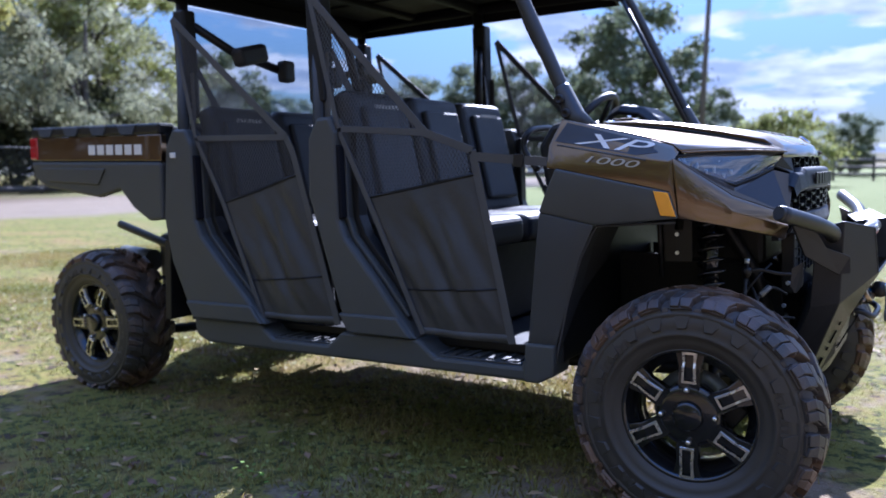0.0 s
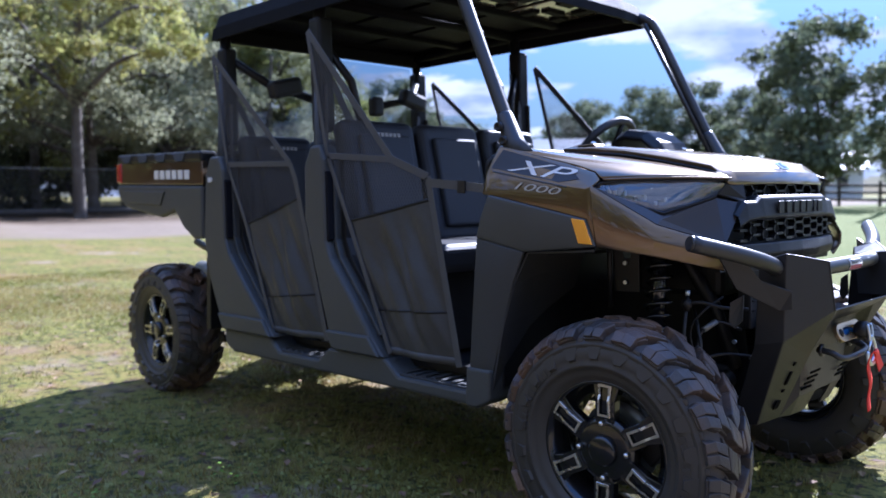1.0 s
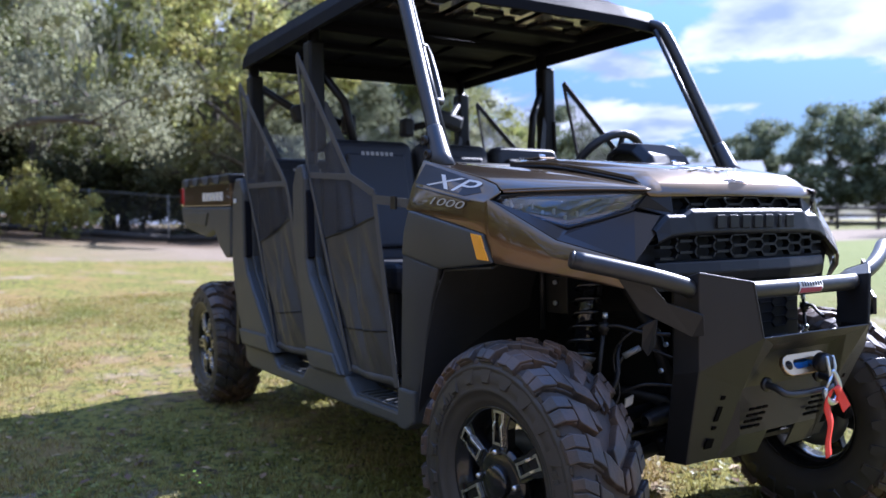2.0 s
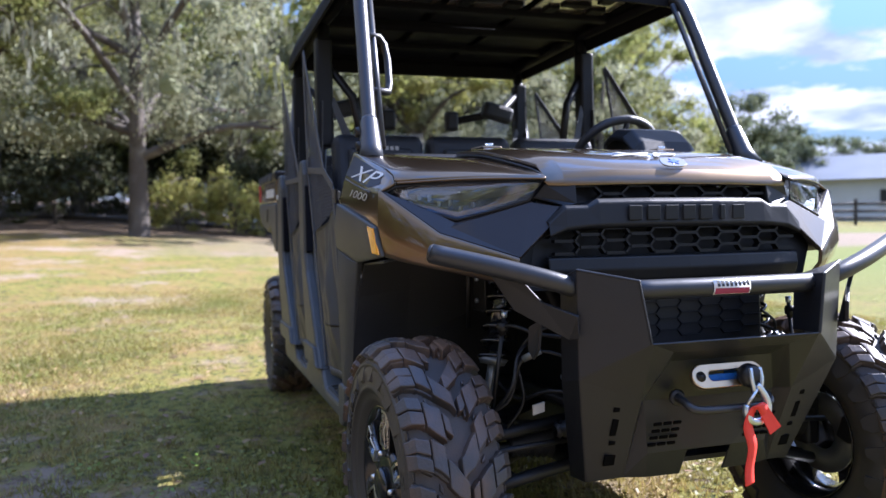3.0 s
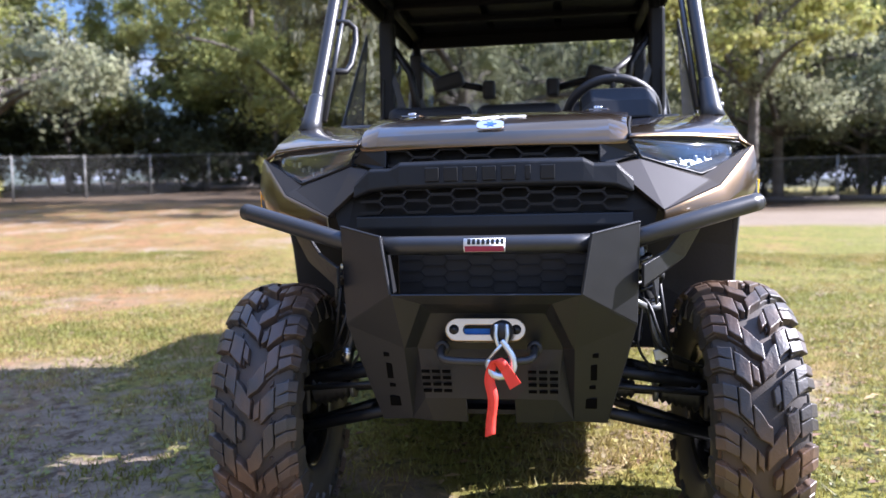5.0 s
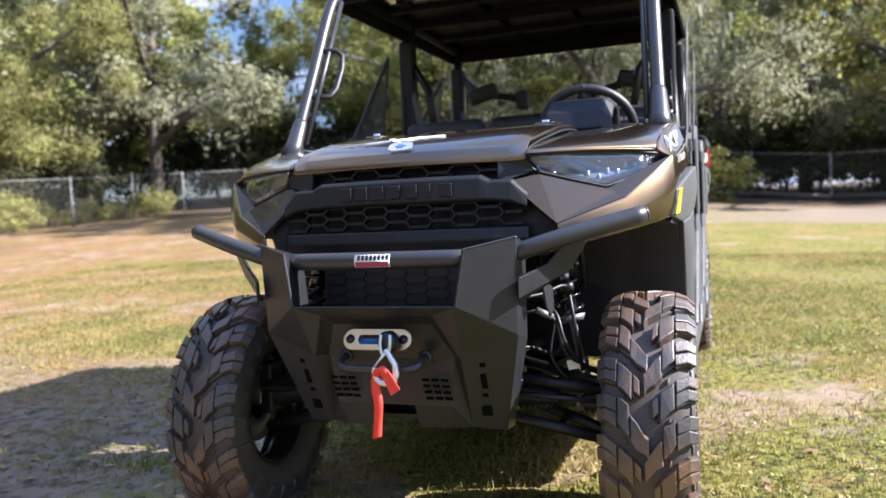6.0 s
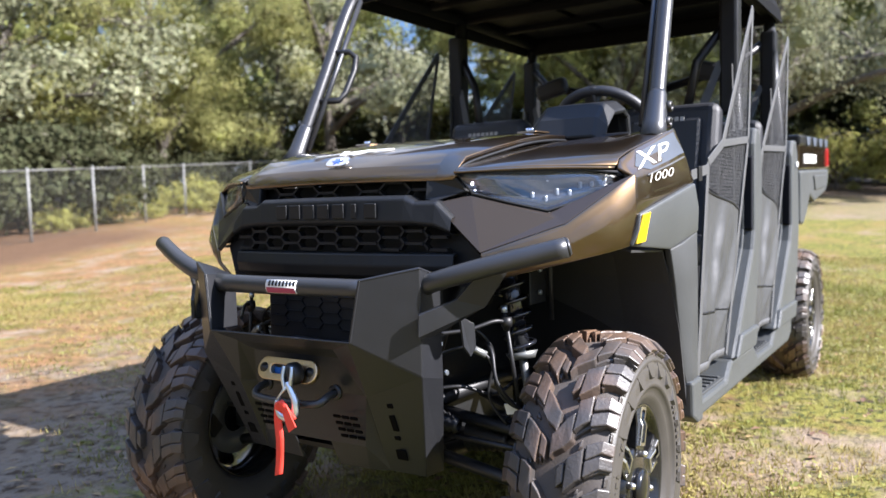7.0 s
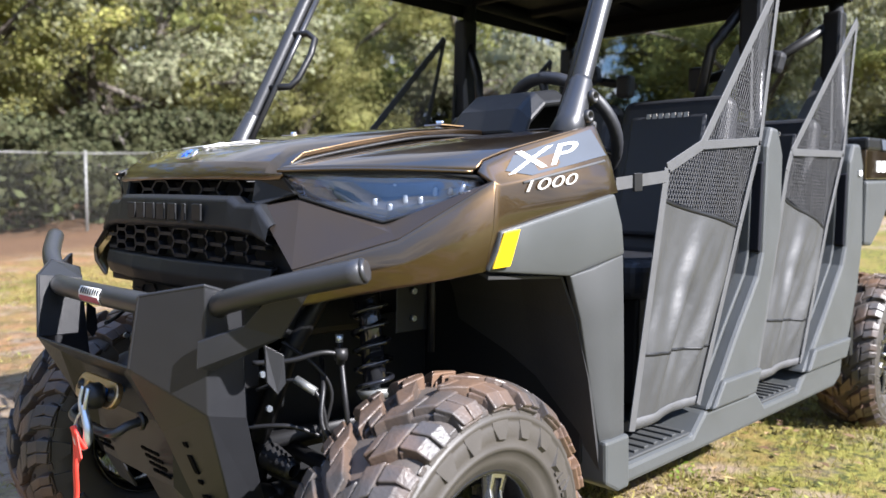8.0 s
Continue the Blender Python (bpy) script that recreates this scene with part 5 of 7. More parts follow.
    # added panel that keeps the gap between the frame parts dark
    part("gap_panel", prism([P(x, 0.185, z) for x, z in ((0.20, 0.34), (0.17, 0.60), (0.02, 0.70), (-0.38, 0.72), (-0.39, 0.30), (0.10, 0.30))], (0, -s * 0.006, 0)), BLACK_PLASTIC, vehicle, "black panel added to darken the gap in the frame", bevel=0.003)
    part("steering_boot", revolve([(0.026 + (0.005 if i % 2 else -0.003) - 0.0008 * i, 0.008 * i) for i in range(13)], 18), RUBBER_BLACK, vehicle, "ribbed black steering boot", smooth=False).matrix_basis = Matrix.Translation(P(0.13, 0.21, 0.435)) @ Euler((radians(-8 * s), 0, 0)).to_matrix().to_4x4() @ Matrix.Diagonal((1, s, 1, 1))
    for bx, by, bz in ((0.21, 0.30, 0.64), (0.20, 0.31, 0.57), (-0.10, 0.418, 0.74), (-0.10, 0.418, 0.80)):
        part("frame_bolt", tube([P(bx, by, bz), P(bx, by + 0.008, bz)], 0.007, 6), ZINC, vehicle)
    part("upright_rail", tube([P(-0.16, 0.42, 0.95), P(-0.15, 0.43, 0.66)], 0.008, 8), FRAME, vehicle)
    part("white_tag", box(P(0.10, 0.335 if s < 0 else 0.44, 0.475), (0.004, 0.035, 0.028), Euler((0.2, 0.3, 0.2)).to_matrix()), WHITE, vehicle, "small white label")


both(build_suspension)


# -- chassis --
def build_chassis():
    bm = bmesh.new()
    for s in (1, -1):
        add_tube(bm, curve(sp(s, [(0.27, 0.16, 0.62), (0.22, 0.18, 0.45), (0.12, 0.20, 0.34), (-0.3, 0.22, 0.31), (-2.3, 0.26, 0.31), (-3.1, 0.26, 0.5)]), 5), 0.024, 8)
        add_tube(bm, sp(s, [(0.15, 0.20, 0.47), (0.10, 0.24, 0.66), (-0.02, 0.30, 0.90), (-0.3, 0.36, 0.98)]), 0.022, 8)
        add_tube(bm, sp(s, [(0.15, 0.20, 0.46), (-0.25, 0.22, 0.47), (-0.38, 0.24, 0.46)]), 0.02, 8)
        add_tube(bm, sp(s, [(-2.3, 0.26, 0.31), (-2.45, 0.3, 0.62), (-3.2, 0.3, 0.82)]), 0.022, 8)
    for x in (0.12, -0.3, -1.2, -2.1, -2.6):
        add_tube(bm, [(x, -0.23, 0.33), (x, 0.23, 0.33)], 0.02, 8)
    part("chassis", bm, FRAME, vehicle, "black tubular steel frame")
    part("skid_plate", prism([(0.22, -0.2, 0.335), (0.10, -0.22, 0.305), (-2.4, -0.30, 0.295), (-2.4, 0.30, 0.295), (0.10, 0.22, 0.305), (0.22, 0.2, 0.335)], (0, 0, 0.012)), BLACK_PLASTIC, vehicle, "black plastic skid plate")
    part("gearcase", box((0.02, 0, 0.40), (0.26, 0.24, 0.17)), FRAME, vehicle, "dark front gearcase", bevel=0.03)
    part("front_bulkhead", box((-0.40, 0, 0.72), (0.03, 1.36, 0.62)), BLACK_PLASTIC, vehicle, "black plastic bulkhead", bevel=0.005)
    part("dash_box", box((-0.02, 0, 0.83), (0.3, 0.5, 0.28)), BLACK_PLASTIC, vehicle, "black cooling box", bevel=0.02)
    part("engine", box((-2.65, 0, 0.60), (0.65, 0.5, 0.35)), FRAME, vehicle, "dark engine and gearbox", bevel=0.05)
    part("exhaust", tube([(-3.0, -0.25, 0.62), (-3.25, -0.25, 0.64)], 0.06, 16), GALV, vehicle, "steel silencer")
    for s in (1, -1):
        part("rear_arm", tube(curve(sp(s, [(-2.35, 0.28, 0.34), (-2.65, 0.40, 0.30), (AXLE_R, 0.56, 0.31)]), 4), 0.024, 10), FRAME, vehicle, "black rear suspension arm")
        part("rear_shaft", tube(sp(s, [(AXLE_R, 0.15, 0.42), (AXLE_R, 0.56, 0.35)]), 0.014, 10), FRAME, vehicle)
        a, b = Vector(sp(s, [(-2.42, 0.42, 0.84)])[0]), Vector(sp(s, [(-2.72, 0.50, 0.36)])[0])
        d = b - a
        sh = part("rear_shock", tube([a, a + d * 0.55], 0.026, 12), POWDER, vehicle, "rear shock with coil spring")
        part("shock_shaft", tube([a + d * 0.5, b], 0.011, 10), GALV, sh)
        u = d.normalized(); v = u.orthogonal().normalized(); w = u.cross(v)
        pts = [a + d * (0.05 + 0.65 * i / 84) + (v * math.cos(i * 0.45) + w * math.sin(i * 0.45)) * 0.04 for i in range(85)]
        part("spring", tube(pts, 0.006, 6), POWDER, sh)


build_chassis()


# -- cabin sides --
def build_cabin_side(s):
    def pr(pts, y0, y1):
        return prism([(x, s * y0, z) for x, z in pts], (0, s * (y1 - y0), 0))
    sill = [(-0.392, 0.462), (-0.40, 0.375), (-0.46, 0.345), (-2.02, 0.345), (-2.09, 0.375), (-2.10, 0.45), (-1.70, 0.447), (-1.63, 0.392), (-1.34, 0.392), (-1.27, 0.447), (-0.92, 0.447), (-0.85, 0.392), (-0.515, 0.392), (-0.495, 0.447)]
    part("sill", pr(sill, 0.60, 0.728), GREY_PLASTIC, vehicle, "dark grey plastic sill", bevel=0.012)
    part("sill_end", pr([(-0.388, 0.474), (-0.395, 0.375), (-0.45, 0.347), (-0.50, 0.347), (-0.492, 0.474)], 0.62, 0.742), GREY_PLASTIC, vehicle, bevel=0.008)
    for x0, x1 in ((-0.52, -0.86), (-1.33, -1.64)):
        part("step_tread", box(((x0 + x1) / 2, s * 0.655, 0.3955), (x0 - x1, 0.12, 0.008)), GREY_DARK, vehicle, "ribbed charcoal step", bevel=0.003)
        for k in range(7):
            x = x0 - (k + 0.5) * (x0 - x1) / 7
            part("step_rib", box((x, s * 0.655, 0.402), (0.02, 0.10, 0.007)), GREY_DARK, vehicle, bevel=0.002)
    # post fairings: a broad outer face, a deep front face with a dark pad, and a raised flange beside the door
    for front, rear, top, y1, lab in (
            ([(-0.925, 0.447), (-0.99, 0.52), (-1.09, 0.645), (-1.225, 0.80), (-1.252, 0.87), (-1.25, 1.185)],
             [(-1.225, 0.447), (-1.262, 0.53), (-1.315, 0.70), (-1.392, 0.96), (-1.382, 1.17)], [(-1.275, 1.245), (-1.335, 1.245)], 0.735, "dark grey plastic door post fairing"),
            ([(-1.66, 0.447), (-1.73, 0.52), (-1.86, 0.645), (-2.01, 0.80), (-2.042, 0.87), (-2.04, 1.185)],
             [(-2.085, 0.447), (-2.135, 0.53), (-2.21, 0.69), (-2.245, 0.88), (-2.205, 1.18)], [(-2.075, 1.25), (-2.155, 1.255)], 0.738, "dark grey plastic rear cab fairing")):
        f = part("door_post_fairing", pr(front + top + rear[::-1], 0.655, y1), GREY_PLASTIC, vehicle, lab, bevel=0.012)
        # flange along the front edge
        fl = [(x + 0.022, z + 0.004) for x, z in front[1:]] + [(x + 0.006, z) for x, z in front[1:]][::-1]
        part("fairing_flange", pr(fl, 0.655, 0.700), GREY_PLASTIC, f, bevel=0.004)
        part("fairing_jamb", pr([(x + 0.05, z + 0.01) for x, z in front[1:]] + [(x + 0.022, z + 0.004) for x, z in front[1:]][::-1], 0.62, 0.672), BLACK_PLASTIC, f, "black door jamb", bevel=0.004)
        x0 = front[5][0]
        part("fairing_pad", pr([(x0 + 0.014, 1.135), (x0 + 0.014, 0.875), (x0 - 0.004, 0.868), (x0 - 0.004, 1.142)], 0.668, y1 - 0.008), PAD, f, "black pad on the fairing's front face", bevel=0.003)
        a, b = front[0], rear[0]
        part("fairing_foot", pr([(a[0] - 0.01, 0.45), (b[0] + 0.004, 0.45), (b[0] - 0.04, 0.522), (a[0] - 0.072, 0.522)], 0.66, y1 + 0.012), GREY_PLASTIC, f, bevel=0.008)
    part("white_reflector", box((-2.152, s * 0.742, 1.145), (0.035, 0.006, 0.022)), WHITE, vehicle, "small pale reflector", bevel=0.002)


both(build_cabin_side)


# -- net doors --
def build_door(s, front_low, front_top, kink, apex, post_hi, post_lo, rear_low):
    """Outline in (x, z); the door hangs just outside the posts."""
    def Y(x, z):
        return s * (0.706 - 0.018 * max(0.0, z - 1.25))
    def P3(p, o=0.0):
        return Vector((p[0], Y(*p) + s * o, p[1]))
    # lower vinyl panel, a slack sheet
    f0, f1 = np.array(front_low), np.array(front_top)
    r0, r1 = np.array(rear_low), np.array(post_lo)
    zsplit = 0.89
    def on_panel(u, v, o=0.0):
        """A point of the slack sheet: u from front to back, v from hem to band."""
        p = (f0 + (f1 - f0) * v * zsplit) * (1 - u) + (r0 + (r1 - r0) * v * 0.98) * u
        fold = 0.014 * math.sin(5 * u + 3.1 * v + s) + 0.012 * math.sin(math.pi * v)
        wr = noise.noise((u * 5.0 + 2 * v, v * 2.2, 3.0 + s)) * 0.009 + abs(noise.noise((u * 9.0 - v * 4.0, v * 3.5 + u * 2, 8.0 - s))) * 0.007
        fold = wr * math.sin(math.pi * u) ** 0.6 * math.sin(math.pi * min(1.0, v * 1.02)) ** 0.5 + fold * math.sin(math.pi * u) + (0.010 * math.sin(13 * u - 6 * v) + 0.006 * math.sin(29 * u - 9 * v + s)) * math.sin(math.pi * v) * math.sin(math.pi * u) ** 0.5
        return (p[0], Y(p[0], p[1]) + s * (fold + o), p[1])

    d = part("net_door", sheet([[on_panel(j / 44, i / 36) for j in range(45)] for i in range(37)], (0, s, 0)), VINYL, vehicle, "grey vinyl and net safety door", smooth=True, solid=0.003)
    for v0, v1, lab in ((0.0, 0.05, "stitched hem"), (0.31, 0.324, "dark sewn band"), (0.982, 1.0, "dark top hem")):
        part("hem", sheet([[on_panel(j / 44, v0 + (v1 - v0) * k / 2, 0.002) for j in range(45)] for k in range(3)], (0, s, 0)), WEB if v0 == 0.0 else BLACK_PLASTIC, d, lab, smooth=True, solid=0.0006)
    # webbing along the outline
    def strip(pts, w, nm="webbing", lab="", mat=WEB):
        P = [P3(p, 0.004) for p in pts]
        for a, b in zip(P[:-1], P[1:]):
            dr = (b - a)
            if dr.length < 1e-4:
                continue
            side = Vector((-dr.z, 0, dr.x)).normalized() * (w / 2)
            part(nm, prism([a + side, b + side, b - side, a - side], (0, s * 0.004, 0)), mat, d, lab, bevel=0.001, segs=1)
    strip([front_low, front_top, kink, apex], 0.028, lab="grey edge webbing")
    strip([apex, post_hi, post_lo, rear_low], 0.022)
    band = [(f0 + (f1 - f0) * zsplit), (r0 + (r1 - r0) * 0.98)]
    strip([kink, post_hi], 0.024)
    # open net above the band: crossing cords clipped to the outline
    poly = [tuple(band[0]), front_top, kink, apex, post_hi, tuple(band[1])]
    bm = bmesh.new()
    def clip(p, dr):
        ts = []
        for i in range(len(poly)):
            a, b = poly[i], poly[(i + 1) % len(poly)]
            ex, ez = b[0] - a[0], b[1] - a[1]
            den = dr[0] * ez - dr[1] * ex
            if abs(den) < 1e-9:
                continue
            t = ((a[0] - p[0]) * ez - (a[1] - p[1]) * ex) / den
            u = ((a[0] - p[0]) * dr[1] - (a[1] - p[1]) * dr[0]) / den
            if 0 <= u <= 1:
                ts.append(t)
        ts.sort()
        return [(ts[i], ts[i + 1]) for i in range(0, len(ts) - 1, 2)]
    for sg in (1, -1):
        dr = (math.cos(radians(58)), sg * math.sin(radians(58)))
        nr = (-dr[1], dr[0])
        base = (sum(p[0] for p in poly) / len(poly), sum(p[1] for p in poly) / len(poly))
        for k in range(-80, 81):
            o = k * 0.0125
            p = (base[0] + nr[0] * o, base[1] + nr[1] * o)
            for t0, t1 in clip(p, dr):
                m = max(1, int((t1 - t0) / 0.25))
                w = 0.0011
                for q in range(m):
                    ta, tb = t0 + (t1 - t0) * q / m, t0 + (t1 - t0) * (q + 1) / m
                    A = P3((p[0] + dr[0] * ta, p[1] + dr[1] * ta)); B = P3((p[0] + dr[0] * tb, p[1] + dr[1] * tb))
                    sd = Vector((nr[0], 0, nr[1])) * w
                    vs = [bm.verts.new(x) for x in (A + sd, B + sd, B - sd, A - sd)]
                    bm.faces.new(vs)
    part("net", bm, NET, d, "open black net", solid=0.001)
    return d


def build_doors(s):
    build_door(s, (-0.552, 0.46), (-0.680, 1.092), (-0.865, 1.162), (-1.37, 1.70), (-1.25, 1.20), (-1.135, 0.96), (-0.905, 0.465))
    build_door(s, (-1.295, 0.47), (-1.480, 1.12), (-1.515, 1.185), (-2.15, 1.72), (-2.035, 1.21), (-1.895, 0.95), (-1.69, 0.47))
    # strap and buckle from the front door to the body
    part("door_strap", prism(sp(s, [(-0.40, 0.735, 1.03), (-0.40, 0.735, 1.058), (-0.68, 0.712, 1.088), (-0.675, 0.712, 1.058)]), (0, s * 0.003, 0)), WEB, vehicle, "grey door strap")
    part("buckle", box((-0.50, s * 0.733, 1.052), (0.035, 0.008, 0.042), Euler((0, radians(4), 0)).to_matrix()), FRAME, vehicle, "black plastic buckle", bevel=0.002)


both(build_doors)


# -- roll cage, roof and windows --
def build_cage():
    TR = 0.026
    for s in (1, -1):
        a, b = (-0.335, 0.655, 1.165), (-0.618, 0.62, 1.765)
        part("cage_post", tube(curve(sp(s, [a, lerp(a, b, 0.5), lerp(a, b, 0.95), (-0.655, 0.605, 1.80), (-0.76, 0.59, 1.825)]), 5), 0.0225, 14), TUBE, vehicle, "satin black front cage tube")
        part("post_boot", tube(sp(s, [(-0.30, 0.66, 1.13), lerp(a, b, 0.02), lerp(a, b, 0.17), lerp(a, b, 0.185)]), [0.037, 0.034, 0.027, 0.0235], 16), TUBE, vehicle, "flared cage tube joint")
        for k in (0.04, 0.115):
            c = lerp(a, b, k)
            o = part("joint_bolt", revolve([(0.0, 0.003), (0.007, 0.003), (0.008, 0.010), (0.014, 0.010), (0.016, 0.0)], 14), FRAME, vehicle, "black ringed bolt")
            o.matrix_basis = Matrix.Translation((c[0] - 0.012, s * (c[1] + 0.031), c[2])) @ Matrix.Diagonal((1, s, 1, 1))
        part("roof_rail", tube(sp(s, [(-0.75, 0.59, 1.822), (-1.4, 0.60, 1.85), (-2.18, 0.60, 1.855)]), TR * 0.9, 12), ROOF_BLACK, vehicle)
        part("cage_post", tube(sp(s, [(-1.40, 0.64, 0.45), (-1.40, 0.645, 1.1), (-1.42, 0.605, 1.85)]), TR, 12), TUBE, vehicle, "satin black middle cage tube")
        part("cage_post", tube(sp(s, [(-2.16, 0.66, 0.60), (-2.17, 0.665, 1.2), (-2.19, 0.61, 1.85)]), TR, 12), TUBE, vehicle, "satin black rear cage tube")
        # head restraint pads on slanting bars
        part("restraint_bar", tube(sp(s, [(-2.19, 0.62, 1.74), (-2.06, 0.46, 1.60), (-2.03, 0.16, 1.53)]), 0.02, 10), FRAME, vehicle)
        part("restraint_pad", box((-2.0, s * 0.41, 1.582), (0.07, 0.17, 0.085), Euler((s * -0.25, 0, 0)).to_matrix()), SEAT, vehicle, "black head restraint pad", bevel=0.02)
        part("restraint_pad", box((-2.0, s * 0.17 - 0.02, 1.53), (0.06, 0.07, 0.10)), SEAT, vehicle, "small black restraint pad", bevel=0.015)
        part("restraint_bar", tube(sp(s, [(-1.42, 0.62, 1.70), (-1.36, 0.50, 1.52), (-1.34, 0.46, 1.30)]), 0.018, 10), FRAME, vehicle)
        part("belt_guide", box((-1.40, s * 0.605, 1.56), (0.05, 0.045, 0.13)), FRAME, vehicle, "black belt guide", bevel=0.01)
        part("belt_guide", box((-2.17, s * 0.60, 1.50), (0.05, 0.045, 0.13)), FRAME, vehicle, "black belt guide", bevel=0.01)
        for x in (-1.405, -2.18):
            part("post_cover", box((x, s * 0.615, 1.54), (0.075, 0.07, 0.46)), BLACK_PLASTIC, vehicle, "black belt housing on the post", bevel=0.012)
        for x in (-1.38, -2.15):
            part("seat_belt", prism(sp(s, [(x, 0.60, 1.52), (x + 0.005, 0.575, 1.52), (x + 0.09, 0.46, 1.20), (x + 0.085, 0.50, 1.18)]), (0.003, 0, 0)), WEB, vehicle, "grey seat belt webbing")
            part("belt_slack", prism(sp(s, [(x + 0.03, 0.63, 1.5), (x, 0.63, 1.5), (x - 0.005, 0.65, 0.6), (x + 0.03, 0.65, 0.6)]), (0, 0.003, 0)), WEB, vehicle)
        part("post_trim", tube(sp(s, [lerp((-0.355, 0.615, 1.185), (-0.64, 0.585, 1.775), 0), lerp((-0.355, 0.615, 1.185), (-0.64, 0.585, 1.775), 1)]), 0.010, 8), TUBE, vehicle, "thin windscreen trim")
    part("cross_tube", tube([(-0.70, -0.60, 1.818), (-0.68, -0.3, 1.825), (-0.68, 0.3, 1.825), (-0.70, 0.60, 1.818)], 0.022, 12), ROOF_BLACK, vehicle)
    for x in (-1.42, -2.21):
        part("cross_tube", tube([(x, -0.61, 1.85), (x, 0.61, 1.85)], 0.022, 12), ROOF_BLACK, vehicle)
    for x, z in ((-2.18, 1.27), (-1.41, 1.12)):
        part("cross_tube", tube([(x, -0.65, z), (x, 0.65, z)], 0.02, 12), TUBE, vehicle)
    part("rear_header", box((-2.18, 0, 1.838), (0.03, 1.2, 0.07)), ROOF_BLACK, vehicle, "black rear header panel", bevel=0.01)
    # grab loop at the passenger side post
    part("mirror_arm", tube([(-0.515, -0.63, 1.56), (-0.55, -0.575, 1.565), (-0.565, -0.553, 1.545), (-0.545, -0.548, 1.49), (-0.50, -0.555, 1.405), (-0.475, -0.565, 1.375), (-0.43, -0.637, 1.37)], 0.012, 8), FRAME, vehicle, "black grab loop")
    # roof: a deep moulded shell, higher at the back, with a rolled rim
    rows = []
    for x, u in ((-0.640, 0.0), (-0.642, 0.35), (-0.668, 0.8), (-0.735, 1.0), (-0.95, 1.0), (-1.15, 1.0), (-1.16, 0.9), (-1.40, 0.9), (-1.41, 1.0), (-1.64, 1.0), (-1.65, 0.9), (-1.95, 0.95), (-2.13, 1.0), (-2.20, 0.82), (-2.225, 0.4), (-2.225, 0.0)):
        f = (-0.64 - x) / 1.585
        lo, hi = 1.775 + 0.036 * f, 1.886 + 0.066 * f
        row = []
        for k in (-1, -0.99, -0.955, -0.88, -0.66, -0.62, -0.2, 0.2, 0.62, 0.66, 0.88, 0.955, 0.99, 1):
            ak = abs(k)
            e = 0.0 if ak == 1 else 0.42 if ak > 0.98 else 0.85 if ak > 0.92 else 1.0
            z = lo + (hi - lo) * min(u, e)
            if ak < 0.64 and u >= 0.9:
                z += 0.012
            row.append((x - (0.05 * ak ** 6 if f < 0.06 else 0.0), k * 0.665, z))
        rows.append(row)
    roof = part("roof", sheet(rows, (0, 0, 1)), ROOF_BLACK, vehicle, "deep black moulded plastic roof", smooth=False, solid=0.012, bevel=0.006)
    # lining below the shell, glossy between its ribs in front, tan for reflected ground
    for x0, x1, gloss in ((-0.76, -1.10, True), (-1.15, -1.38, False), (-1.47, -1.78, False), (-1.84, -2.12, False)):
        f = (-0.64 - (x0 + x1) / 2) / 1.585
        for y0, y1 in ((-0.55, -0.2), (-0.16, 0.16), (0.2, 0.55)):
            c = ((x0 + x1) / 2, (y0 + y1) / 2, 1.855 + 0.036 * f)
            p = part("roof_panel", box(c, (x0 - x1, y1 - y0, 0.008)), ROOF_GLOSS if gloss else ROOF_BLACK, roof, "glossy roof lining panel, reflected ground in its tan" if gloss else "black roof lining panel", bevel=0.003)
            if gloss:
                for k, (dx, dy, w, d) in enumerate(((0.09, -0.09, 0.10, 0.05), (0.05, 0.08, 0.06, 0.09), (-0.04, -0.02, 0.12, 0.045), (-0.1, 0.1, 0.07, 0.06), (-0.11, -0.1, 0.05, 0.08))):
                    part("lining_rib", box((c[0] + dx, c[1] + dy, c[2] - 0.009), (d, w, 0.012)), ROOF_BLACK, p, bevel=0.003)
    for x in (-0.73, -1.125, -1.425, -1.81):
        f = (-0.64 - x) / 1.585
        part("roof_beam", box((x, 0, 1.842 + 0.036 * f), (0.05, 1.2, 0.035)), ROOF_BLACK, roof, "black roof cross beam", bevel=0.008)
    rw = part("rear_window", prism([(-2.195, -0.60, 1.30), (-2.195, 0.60, 1.30), (-2.205, 0.58, 1.80), (-2.205, -0.58, 1.80)], (-0.004, 0, 0)), WINDOW, vehicle, "clear plastic rear window")
    rw.visible_shadow = False


build_cage()


